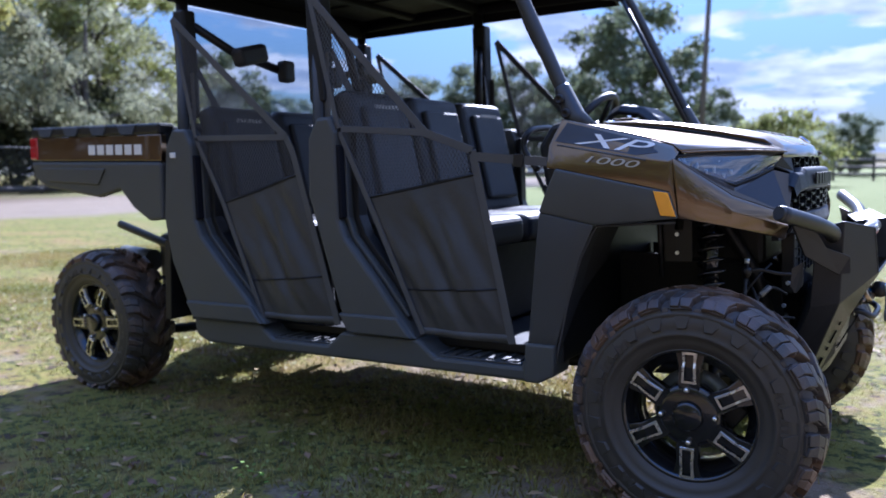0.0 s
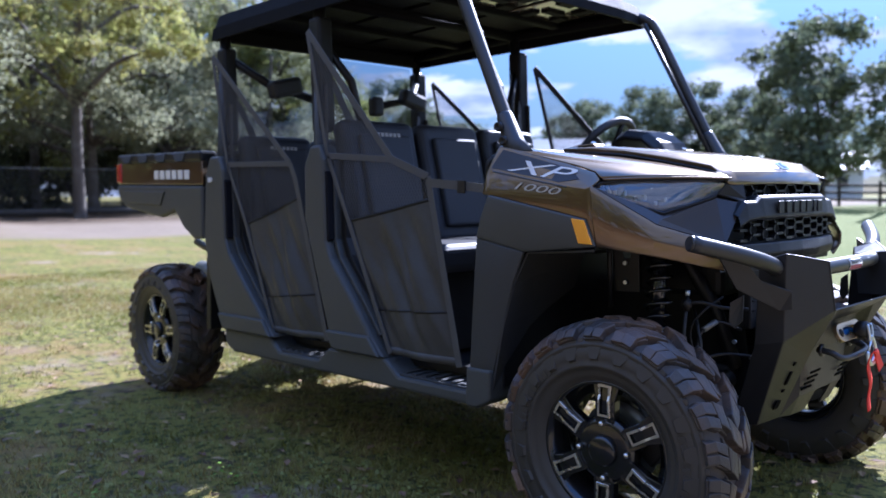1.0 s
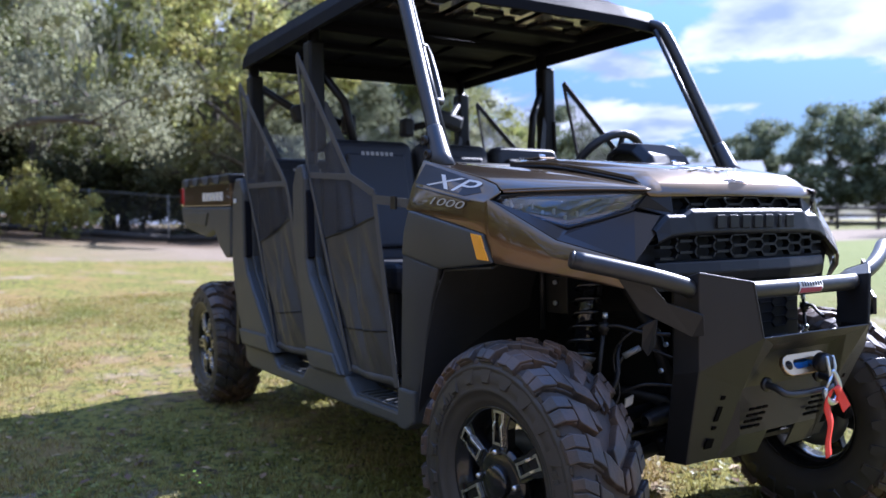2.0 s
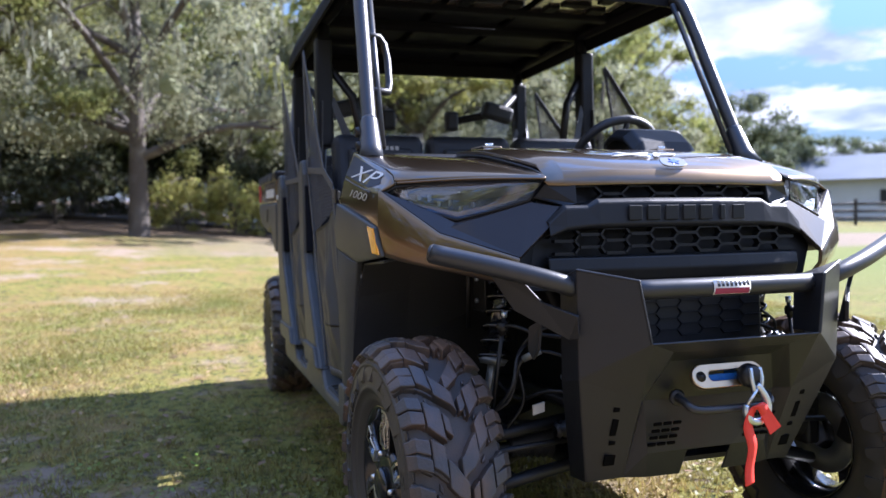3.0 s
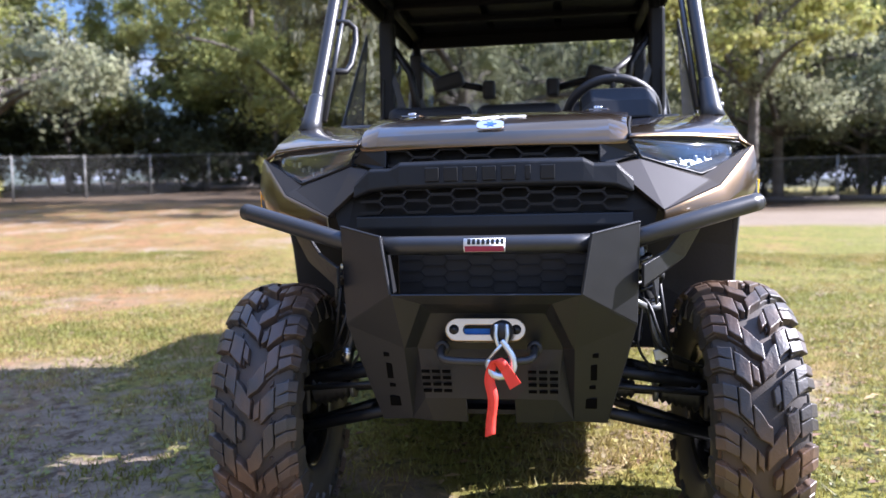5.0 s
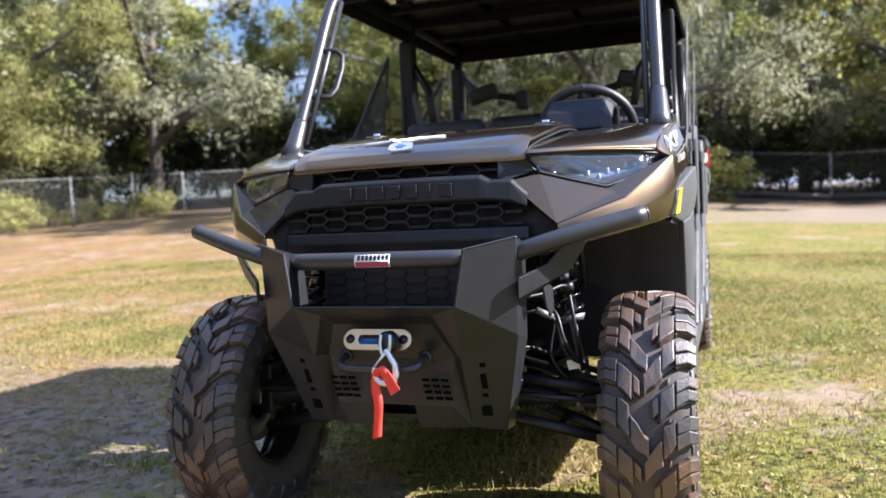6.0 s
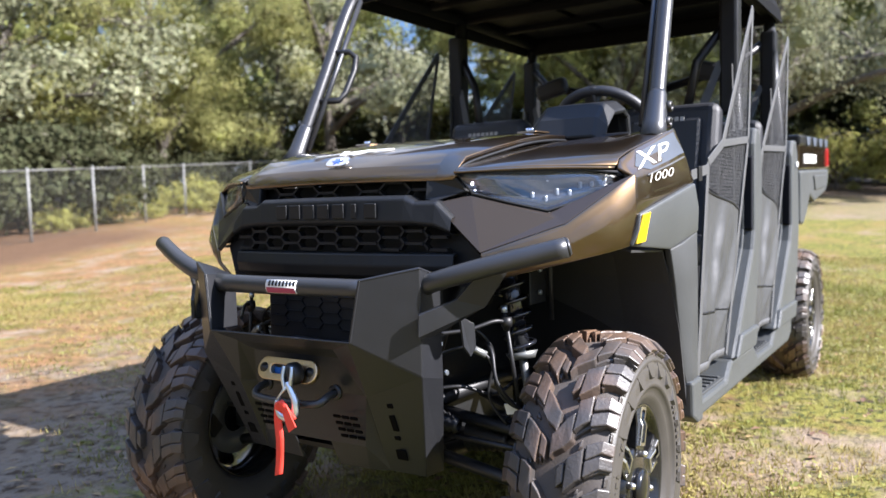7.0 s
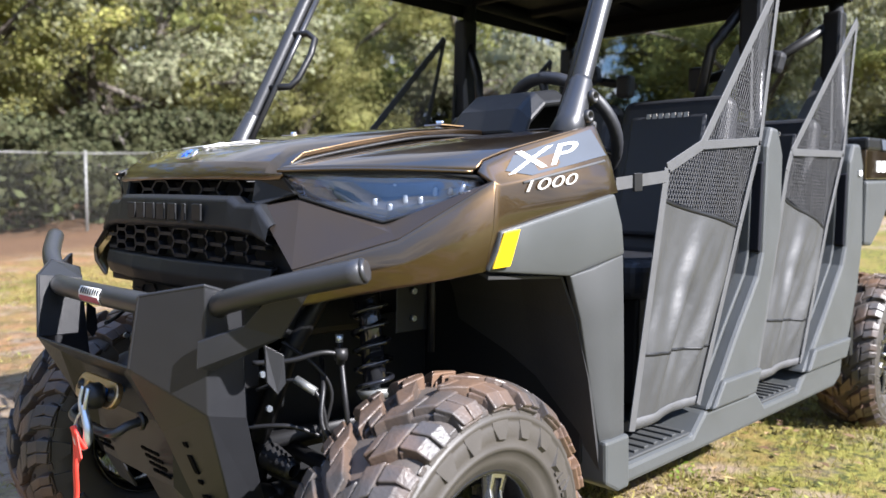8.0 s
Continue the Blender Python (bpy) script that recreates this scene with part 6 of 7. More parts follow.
# -- cabin interior --
def build_interior():
    part("floor_pan", box((-1.32, 0, 0.425), (1.86, 1.24, 0.03)), BLACK_PLASTIC, vehicle, "black cabin floor", bevel=0.004)
    dash = prism([(-0.38, -0.58, 0.80), (-0.36, -0.58, 1.16), (-0.40, -0.58, 1.178), (-0.46, -0.58, 1.17), (-0.51, -0.58, 1.10), (-0.49, -0.58, 0.98), (-0.45, -0.58, 0.82)], (0, 1.16, 0))
    part("dashboard", dash, BLACK_PLASTIC, vehicle, "black moulded dashboard", bevel=0.02)
    pod = [[(x, 0.37 + y, z) for y in (-0.12, -0.085, 0.02, 0.1, 0.132)] for x, z in ((-0.36, 1.165), (-0.39, 1.225), (-0.45, 1.272), (-0.54, 1.288), (-0.58, 1.272), (-0.60, 1.16))]
    for r in pod:
        for i in (0, 4):
            r[i] = (r[i][0] - 0.01, r[i][1], r[i][2] - 0.03)
    part("instrument_hood", sheet(pod, (0, 0, 1)), BLACK_PLASTIC, vehicle, "dark instrument hood", smooth=False, solid=0.02, bevel=0.008)
    c = Vector((-0.72, 0.37, 1.205))
    m = Matrix.Translation(c) @ Euler((0, radians(-52), 0)).to_matrix().to_4x4()
    ring = [m @ Vector((0.165 * math.cos(2 * math.pi * i / 40), 0.165 * math.sin(2 * math.pi * i / 40), 0)) for i in range(40)]
    sw = part("steering_wheel", tube(ring, 0.017, 10, closed=True), SEAT, vehicle, "black steering wheel", smooth=True)
    for a in (0, 2.1, 4.2):
        part("wheel_spoke", tube([m @ Vector((0.02 * math.cos(a), 0.02 * math.sin(a), -0.03)), m @ Vector((0.18 * math.cos(a), 0.18 * math.sin(a), 0))], 0.011, 8), FRAME, sw)
    part("wheel_boss", tube([m @ Vector((0, 0, -0.06)), m @ Vector((0, 0, -0.01))], 0.045, 16), FRAME, sw)
    part("steering_column", tube([m @ Vector((0, 0, -0.05)), (-0.46, 0.37, 1.08)], 0.03, 12), FRAME, vehicle)
    # passenger grab bar
    part("grab_bar", tube(curve([(-0.55, -0.50, 1.02), (-0.60, -0.50, 1.10), (-0.585, -0.47, 1.16), (-0.585, -0.25, 1.165), (-0.60, -0.22, 1.10), (-0.55, -0.22, 1.02)], 5), 0.011, 8), FRAME, vehicle, "black passenger grab bar")
    for x0 in (-0.98, -1.76):
        part("seat_box", box((x0 - 0.02, 0, 0.60), (0.40, 1.16, 0.30)), BLACK_PLASTIC, vehicle, "black seat box", bevel=0.01)
        for y0, y1 in ((-0.60, -0.21), (-0.19, 0.19), (0.21, 0.60)):
            yc, w = (y0 + y1) / 2, y1 - y0
            bm = bmesh.new()
            add_box(bm, (x0, yc, 0.80), (0.46, w, 0.11))
            part("seat_cushion", bm, SEAT, vehicle, "black vinyl seat cushion", bevel=0.035, segs=4)
            rot = Euler((0, radians(-12), 0)).to_matrix()
            bk = part("seat_back", box((x0 - 0.308, yc, 1.085), (0.10, w, 0.55), rot), SEAT, vehicle, "black vinyl seat back", bevel=0.04, segs=4)
            part("seat_insert", box((x0 - 0.25, yc, 1.10), (0.03, w - 0.12, 0.40), rot), SEAT_GREY, bk, "slate grey insert", bevel=0.012)
            if y0 != -0.19:
                for k in range(7):
                    part("embroidered_mark", box((x0 - 0.276, yc - 0.066 + k * 0.022, 1.295), (0.003, 0.014, 0.016), rot), DECAL_PALE, bk)
        part("seat_support", box((x0 - 0.38, 0, 0.95), (0.05, 1.2, 0.5)), BLACK_PLASTIC, vehicle, bevel=0.02)


build_interior()


# -- cargo bed --
def build_bed():
    x0, x1 = -2.23, -3.33
    bm = box(((x0 + x1) / 2, 0, 0.955), (x0 - x1 - 0.05, 1.36, 0.03))
    bed = part("cargo_bed", bm, BLACK_PLASTIC, vehicle, "brown and black tipping cargo bed", bevel=0.006)
    part("bed_front", box((x0 - 0.02, 0, 1.09), (0.04, 1.44, 0.27)), BLACK_PLASTIC, bed, bevel=0.01)
    part("tailgate", box((x1 + 0.02, 0, 1.09), (0.05, 1.40, 0.27)), BLACK_PLASTIC, bed, "black tailgate", bevel=0.015)
    for s in (1, -1):
        lowp = [(x0, 1.07), (x0, 0.82), (-2.33, 0.81), (-2.45, 0.865), (-2.55, 0.945), (-2.74, 0.905), (-3.20, 0.945), (-3.305, 0.99), (-3.34, 1.07)]
        part("bed_skirt", prism([(x, s * 0.70, z) for x, z in lowp], (0, s * 0.045, 0)), GREY_PLASTIC, bed, "grey moulded bed side", bevel=0.012)
        inset = [(-2.66, 1.04), (-2.72, 0.965), (-3.16, 0.975), (-3.24, 1.04)]
        part("skirt_relief", prism([(x, s * 0.744, z) for x, z in inset], (0, s * 0.008, 0)), GREY_PLASTIC, bed, bevel=0.005)
        part("side_panel", prism([(x, s * 0.705, z) for x, z in [(x0, 1.075), (-3.335, 1.075), (-3.33, 1.19), (x0, 1.19)]], (0, s * 0.035, 0)), BROWN, bed, "brown bed side panel", bevel=0.005)
        part("bed_rail", prism([(x, s * 0.66, z) for x, z in [(x0, 1.188), (-3.335, 1.188), (-3.32, 1.238), (x0, 1.238)]], (0, s * 0.085, 0)), BLACK_PLASTIC, bed, "black bed rail", bevel=0.012)
        for k in range(4):
            x = -2.40 - k * 0.235
            part("tie_down", prism([(x, s * 0.742, 1.232), (x - 0.15, s * 0.742, 1.232), (x - 0.12, s * 0.742, 1.19), (x - 0.03, s * 0.742, 1.19)], (0, s * 0.008, 0)), DECAL_GREY, bed, "grey tie-down recess", bevel=0.003)
        for k in range(6):
            x = -2.40 - k * 0.075
            part("marking_bar", box((x, s * 0.7415, 1.125), (0.055, 0.004, 0.045)), WHITE, bed, "pale marking bar", bevel=0.001)
        part("tail_lamp", box((-3.305, s * 0.733, 1.135), (0.07, 0.03, 0.11)), TAIL_RED, bed, "red tail lamp", bevel=0.01)
        part("mud_flap", prism([(x, s * 0.5, z) for x, z in [(-2.30, 0.78), (-2.26, 0.78), (-2.29, 0.42), (-2.33, 0.42)]], (0, s * 0.2, 0)), BLACK_PLASTIC, vehicle, "black rear wheel well panel", bevel=0.004)

    bed.matrix_basis = Matrix.Translation((x0, 0, 1.25)) @ Euler((0, 0.042, 0)).to_matrix().to_4x4() @ Matrix.Diagonal((0.915, 1, 1, 1)) @ Matrix.Translation((-x0, 0, -1.20))


build_bed()


# -- the sprung body rides a little nose-up on its wheels --
ATTITUDE = Matrix.Translation((-0.005, 0.007, 0.039)) @ Euler((0, -0.0227, 0)).to_matrix().to_4x4()
for ob in list(vehicle.children):
    if not ob.name.startswith("wheel") or ob.name.startswith("wheel_liner"):
        ob.matrix_basis = ATTITUDE @ ob.matrix_basis


# ---- trees ----
def leaf_clumps(bm, centres, leaves, radius, size, rng, core=0.62):
    """Uneven leafy clumps: a lumpy mass within, and leaf sprays standing out of it all round."""
    ico = bmesh.new()
    bmesh.ops.create_icosphere(ico, subdivisions=1, radius=1.0)
    ico.verts.ensure_lookup_table()
    dirs = [v.co.copy() for v in ico.verts]
    tris = [tuple(v.index for v in f.verts) for f in ico.faces]
    ico.free()
    per = max(20, leaves // len(centres))
    for c in centres:
        c = Vector(c)
        R = radius * rng.uniform(0.6, 1.25)
        fl = rng.uniform(0.6, 0.95)
        seed = Vector((rng.uniform(0, 50), rng.uniform(0, 50), rng.uniform(0, 50)))

        def reach(d):
            return R * (0.78 + 0.55 * noise.noise(d * 1.7 + seed) + 0.3 * noise.noise(d * 4.5 + seed))

        vs = [bm.verts.new(c + Vector((d.x, d.y, d.z * fl)) * reach(d) * core) for d in dirs]
        for t in tris:
            bm.faces.new([vs[i] for i in t])
        for _ in range(per):
            d = Vector((rng.gauss(0, 1), rng.gauss(0, 1), rng.gauss(0, 1))).normalized()
            p = c + Vector((d.x, d.y, d.z * fl)) * reach(d) * rng.uniform(0.55, 1.3)
            w = size * rng.uniform(0.5, 1.2)
            h = w * rng.uniform(1.0, 1.9)
            n = (d + Vector((rng.uniform(-1, 1), rng.uniform(-1, 1), rng.uniform(-0.6, 1.2))) * 0.75).normalized()
            u = n.orthogonal().normalized()
            a = rng.uniform(0, 6.283)
            u = u * math.cos(a) + n.cross(u) * math.sin(a)
            v = n.cross(u)
            bm.faces.new([bm.verts.new(p - u * w * 0.5), bm.verts.new(p + v * h * 0.45 + u * w * 0.12), bm.verts.new(p + u * w * 0.5), bm.verts.new(p - v * h * 0.55)])


def build_tree(seed, H, crown_r, base_h, leaf_mat, label, leaves=5200, size=0.17, trunk_r=0.22, limbs=7, clumps=62, name="tree", spread=0.19):
    """A tree at the origin: tapering trunk, limbs, and a broken crown of leaf sprays."""
    rng = random.Random(seed)
    t = new(name)
    tagged(t, label, "tree", group="trees round the field" if name == "tree" else "undergrowth along the fence")
    bm = bmesh.new()
    top = Vector((rng.uniform(-0.6, 0.6), rng.uniform(-0.6, 0.6), H * 0.72))
    tr = curve([(0, 0, -0.3), (rng.uniform(-0.1, 0.1), rng.uniform(-0.1, 0.1), base_h * 0.6), (top.x * 0.4, top.y * 0.4, H * 0.42), top], 5)
    n = len(tr)
    add_tube(bm, tr, [trunk_r * (1.45 if i == 0 else 1.0) * (1 - 0.8 * i / (n - 1)) + 0.02 for i in range(n)], 10)
    tips = []
    for k in range(limbs):
        f = rng.uniform(0.32, 0.95)
        st = tr[int(f * (n - 1))]
        if st.z < base_h * 0.7:
            st = tr[int(0.5 * (n - 1))]
        an = 2 * math.pi * (k + rng.uniform(-0.3, 0.3)) / limbs
        reach = crown_r * rng.uniform(0.55, 0.95)
        end = Vector((st.x + reach * math.cos(an), st.y + reach * math.sin(an), min(H * 0.93, st.z + rng.uniform(0.05, 0.42) * (H - base_h))))
        mid = (st + end) / 2 + Vector((rng.uniform(-0.4, 0.4), rng.uniform(-0.4, 0.4), rng.uniform(0.1, 0.8)))
        lb = curve([st, mid, end], 5)
        m = len(lb)
        r0 = trunk_r * 0.5 * (1.1 - f * 0.5)
        add_tube(bm, lb, [r0 * (1 - 0.85 * i / (m - 1)) + 0.012 for i in range(m)], 7)
        for q in range(4):
            a = lb[rng.randint(2, m - 1)]
            e = a + Vector((rng.uniform(-1, 1), rng.uniform(-1, 1), rng.uniform(-0.3, 0.9))) * crown_r * 0.33
            add_tube(bm, [a, (a + e) / 2 + Vector((0, 0, 0.12)), e], [r0 * 0.35, r0 * 0.22, 0.01], 5)
            tips.append(e)
        tips.append(end)
    part("trunk", bm, BARK, t, "grey-brown bark with spreading limbs", smooth=True)
    cb = bmesh.new()
    cents = list(tips)
    while len(cents) < clumps:
        z = rng.uniform(base_h, H)
        kz = (z - base_h) / (H - base_h)
        rr = crown_r * math.sqrt(max(0.08, 1 - (2 * kz - 0.85) ** 2 * 0.75)) * math.sqrt(rng.uniform(0.1, 1.0))
        an = rng.uniform(0, 2 * math.pi)
        cents.append(Vector((top.x * 0.5 + rr * math.cos(an), top.y * 0.5 + rr * math.sin(an), z)))
    leaf_clumps(cb, cents, leaves, crown_r * spread, size, rng, 0.38)
    part("crown", cb, leaf_mat, t, "broken leafy crown with gaps")
    return t


def hang_moss(t, H, crown_r, base_h, seed):
    """Grey strands that hang in bunches below the limbs."""
    rng = random.Random(seed)
    bm = bmesh.new()
    for _ in range(230):
        z = rng.uniform(base_h + 0.6, H * 0.85)
        kz = (z - base_h) / (H - base_h)
        rr = crown_r * math.sqrt(max(0.08, 1 - (2 * kz - 0.85) ** 2 * 0.75)) * math.sqrt(rng.uniform(0.25, 1.05))
        an = rng.uniform(0, 6.283)
        cx, cy = rr * math.cos(an), rr * math.sin(an)
        for q in range(9):
            x, y, z0 = cx + rng.gauss(0, 0.1), cy + rng.gauss(0, 0.1), z + rng.uniform(-0.2, 0.2)
            L, w, a = rng.uniform(0.12, 0.5), rng.uniform(0.02, 0.05), rng.uniform(0, 3.14)
            u = Vector((math.cos(a), math.sin(a), 0)) * w
            p = [Vector((x + rng.gauss(0, 0.03), y + rng.gauss(0, 0.03), z0 - L * k / 2)) for k in range(3)]
            v = [bm.verts.new(p[0] - u), bm.verts.new(p[0] + u), bm.verts.new(p[1] + u * 0.8), bm.verts.new(p[1] - u * 0.8), bm.verts.new(p[2])]
            bm.faces.new(v[:4]); bm.faces.new((v[3], v[2], v[4]))
    part("hanging_moss", bm, MOSS, t, "grey hanging moss")


def stand(t, x, y, turn=0.0, k=1.0):
    t.location = (x, y, height(x, y) - 0.05)
    t.rotation_euler = (0, 0, radians(turn))
    t.scale = (k, k, k)


def clone(t, x, y, turn, k=1.0):
    t2 = copy_thing(t, Matrix.Translation((x, y, height(x, y) - 0.05)) @ Euler((0, 0, radians(turn))).to_matrix().to_4x4())
    t2.scale = (k, k, k)
    return t2


def polar(az, d):
    return 1.5 + d * math.cos(radians(az)), -1.0 + d * math.sin(radians(az))


def build_trees():
    rng = random.Random(11)
    oak = build_tree(3, 11.5, 5.2, 2.6, LEAF_B, "spreading old grey-green oak by the fence", 20000, 0.12, 0.26, 9)
    x, y = polar(172, 36)
    stand(oak, x, y, 0)
    near = build_tree(3, 11.5, 5.2, 2.6, LEAF_B, "spreading old grey-green oak in front of the fence", 56000, 0.072, 0.3, 9, clumps=84, spread=0.17)
    hang_moss(near, 11.5, 5.2, 2.6, 3)
    stand(near, -20.5, -2.5, 0)
    oak2 = build_tree(5, 10.5, 4.4, 2.4, LEAF_A, "dark green oak by the fence", 20000, 0.12, 0.15, 8)
    x, y = polar(199, 35)
    stand(oak2, x, y, 40)
    near2 = build_tree(6, 11.0, 4.8, 2.2, LEAF_A, "dark green oak in front of the fence", 50000, 0.072, 0.18, 8, clumps=80, spread=0.18)
    stand(near2, -21.5, -7.2, 40)
    near3 = build_tree(9, 14.0, 6.0, 2.5, LEAF_F, "broad olive green oak behind the chain-link fence", 60000, 0.075, 0.24, 9, clumps=96, spread=0.17)
    x, y = polar(230, 30)
    stand(near3, x, y, 10)
    x, y = polar(244, 26.5)
    clone(near3, x, y, 140, 0.95)
    ash = build_tree(8, 13.0, 4.6, 4.2, LEAF_C, "tall yellowing tree with pale bare limbs", 15000, 0.12, 0.2, 9, spread=0.15)
    stand(ash, -24.5, 6.4, 15)
    full = build_tree(13, 12.5, 4.8, 1.2, LEAF_A, "dense green oak beyond the chain-link fence", 20000, 0.125, 0.22, 9)
    x, y = polar(222, 36)
    stand(full, x, y, 0)
    kinds = (oak, oak2, ash, full)
    spots = [(158, 33, 0, 0.8), (162, 31, 0, 0.9), (166, 33, 3, 1.0), (178, 34, 3, 0.95), (187, 36, 0, 1.05), (193, 35, 2, 1.1),
             (201.5, 37, 2, 1.05), (212.5, 37, 1, 0.85), (217, 33, 0, 1.05), (239, 27, 0, 0.95), (253, 24, 2, 0.9), (260, 26, 3, 1.0), (268, 30, 1, 1.0)]
    for az, d, k, sc in spots:
        x, y = polar(az + rng.uniform(-1, 1), d)
        clone(kinds[k], x, y, rng.uniform(0, 360), sc * (1.2 if 182 < az < 262 else 1.0))
    far = build_tree(27, 9.0, 4.4, 1.0, LEAF_A, "far dark green tree beyond the field", 7000, 0.26, 0.2, 6, clumps=60, spread=0.26)
    x, y = polar(-95, 76)
    stand(far, x, y, 0)
    for i in range(15):
        az = 158 + i * 7.4 + rng.uniform(-2, 2)
        x, y = polar(az, rng.uniform(43, 52))
        clone(far, x, y, rng.uniform(0, 360), rng.uniform(1.35, 1.7) * (0.5 if 202 < az < 218 else 1.0))
    # the wood goes on along the vehicle's right
    for i in range(9):
        x, y = polar(258 + i * 9.5 + rng.uniform(-2, 2), rng.uniform(21, 25))
        clone(near3, x, y, rng.uniform(0, 360), rng.uniform(0.9, 1.1))
    # open side: single trees and a far tree line
    lone = build_tree(21, 9.5, 4.2, 1.0, LEAF_E, "lone dark green tree across the field", 13000, 0.24, 0.22, 8, clumps=96, spread=0.24)
    x, y = polar(111.5, 44)
    stand(lone, x, y, 30)
    bush = build_tree(22, 4.0, 2.8, 0.3, LEAF_A, "rounded olive green roadside tree", 9000, 0.12, 0.14, 7, clumps=80, spread=0.26)
    x, y = polar(102, 37)
    stand(bush, x, y, 0, 0.82)
    for az, d, k, sc in ((148, 41, 3, 0.82), (151, 34.5, 0, 0.8), (149.5, 38, 3, 0.9), (153, 38, 3, 0.8)):
        x, y = polar(az, d)
        clone(kinds[k], x, y, rng.uniform(0, 360), sc)
    for az, d, sc in ((97, 60, 0.45), (106, 66, 0.7), (116, 62, 0.85), (119, 66, 0.95), (122.5, 64, 0.9), (126, 68, 0.85), (129, 78, 0.8), (132, 86, 0.8), (135.5, 84, 0.8), (139, 80, 0.85), (141.5, 53, 0.82), (137.8, 60, 0.68), (92, 58, 0.45), (86, 60, 0.45)):
        x, y = polar(az + rng.uniform(-0.6, 0.6), d)
        clone(lone, x, y, rng.uniform(0, 360), sc)
    # unseen trees behind the viewpoint, added to close the surroundings in reflections
    for i in range(12):
        x, y = polar(-86 + i * 15, 75)
        clone(far, x, y, rng.uniform(0, 360), 1.1)
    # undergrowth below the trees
    shrub = build_tree(31, 2.6, 1.9, 0.1, LEAF_D, "leafy undergrowth behind the fence, tree shade in its colour", 3400, 0.11, 0.05, 6, clumps=46, name="shrub", spread=0.34)
    shrub["category"] = "shrub"
    x, y = polar(189, 28)
    stand(shrub, x, y, 0)
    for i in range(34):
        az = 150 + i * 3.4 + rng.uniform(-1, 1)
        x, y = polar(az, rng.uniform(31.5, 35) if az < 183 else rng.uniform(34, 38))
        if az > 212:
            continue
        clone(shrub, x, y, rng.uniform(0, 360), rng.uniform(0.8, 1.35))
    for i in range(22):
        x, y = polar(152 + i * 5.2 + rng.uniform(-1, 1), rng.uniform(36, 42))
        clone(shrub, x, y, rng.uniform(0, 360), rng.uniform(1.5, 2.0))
    # a belt of undergrowth close behind the side fence, shade in its leaf colour
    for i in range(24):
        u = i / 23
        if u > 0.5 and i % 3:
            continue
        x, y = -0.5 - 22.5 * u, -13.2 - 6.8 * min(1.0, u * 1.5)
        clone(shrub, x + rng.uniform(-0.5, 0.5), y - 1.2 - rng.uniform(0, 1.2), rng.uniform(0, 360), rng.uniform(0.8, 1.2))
    hedge = build_tree(33, 1.7, 1.6, 0.05, LEAF_C, "bright yellow-green bush by the fence", 3600, 0.08, 0.04, 6, clumps=40, name="bush", spread=0.32)
    hedge["category"] = "bush"
    stand(hedge, -24.5, 0.2, 0)
    clone(hedge, -24.8, -1.6, 60, 0.9)
    clone(hedge, -26.5, -9.8, 10, 0.75)
    # pale weeds along the foot of the side fence
    for i in range(13):
        u = i / 12
        clone(hedge, -9.5 - 14.0 * u + rng.uniform(-0.4, 0.4), -17.4 - 2.4 * min(1.0, u * 2.2) - rng.uniform(0, 0.4), rng.uniform(0, 360), rng.uniform(0.28, 0.6))


build_trees()


# ---- fences, pole, houses ----
def build_fence():
    line = [(-1.0, -12.2), (-14.5, -18.6), (-23.0, -18.8), (-30.5, -12.5), (-27.5, -3.0), (-25.6, 4.0), (-25.5, 20.0)]
    f = new("chain_link_fence")
    tagged(f, "weathered chain-link fence on steel posts", "fence")
    hgt = 1.55
    pts = []
    for a, b in zip(line[:-1], line[1:]):
        L = math.hypot(b[0] - a[0], b[1] - a[1])
        n = max(1, round(L / 2.6))
        for i in range(n):
            pts.append((a[0] + (b[0] - a[0]) * i / n, a[1] + (b[1] - a[1]) * i / n))
    pts.append(line[-1])
    P = [Vector((x, y, height(x, y))) for x, y in pts]
    for p in P:
        part("fence_post", tube([p - Vector((0, 0, 0.3)), p + Vector((0, 0, hgt + 0.06))], 0.03, 8), FENCE_STEEL, f)
    bm = bmesh.new()
    for a, b in zip(P[:-1], P[1:]):
        part("top_rail", tube([a + Vector((0, 0, hgt)), b + Vector((0, 0, hgt))], 0.016, 6), FENCE_STEEL, f)
        L = (b - a).length
        n = int(L / 0.075)
        for i in range(-int(hgt / 0.075), n):
            for sg in (1, -1):
                # diagonal wires clipped to the bay
                s0, s1 = i * 0.075, i * 0.075 + hgt
                z0, z1 = (0.0, hgt) if sg > 0 else (hgt, 0.0)
                u0, u1 = max(0.0, (0 - s0) / (s1 - s0)), min(1.0, (L - s0) / (s1 - s0))
                if u1 <= u0:
                    continue
                A = a + (b - a) * ((s0 + (s1 - s0) * u0) / L) + Vector((0, 0, z0 + (z1 - z0) * u0))
                B = a + (b - a) * ((s0 + (s1 - s0) * u1) / L) + Vector((0, 0, z0 + (z1 - z0) * u1))
                w = Vector((0, 0, 0.0021))
                bm.faces.new([bm.verts.new(x) for x in (A - w, B - w, B + w, A + w)])
    net = part("chain_link", bm, WIRE, f, "grey diagonal wire mesh")
    tagged(net, kind="stuff")
    # dark boards along the foot of the fence
    for a, b in zip(P[12:-1], P[13:]):
        part("kick_board", tube([a + Vector((0.08, 0, 0.16)), b + Vector((0.08, 0, 0.16))], 0.11, 6), OLD_WOOD, f, "dark weathered board")


build_fence()


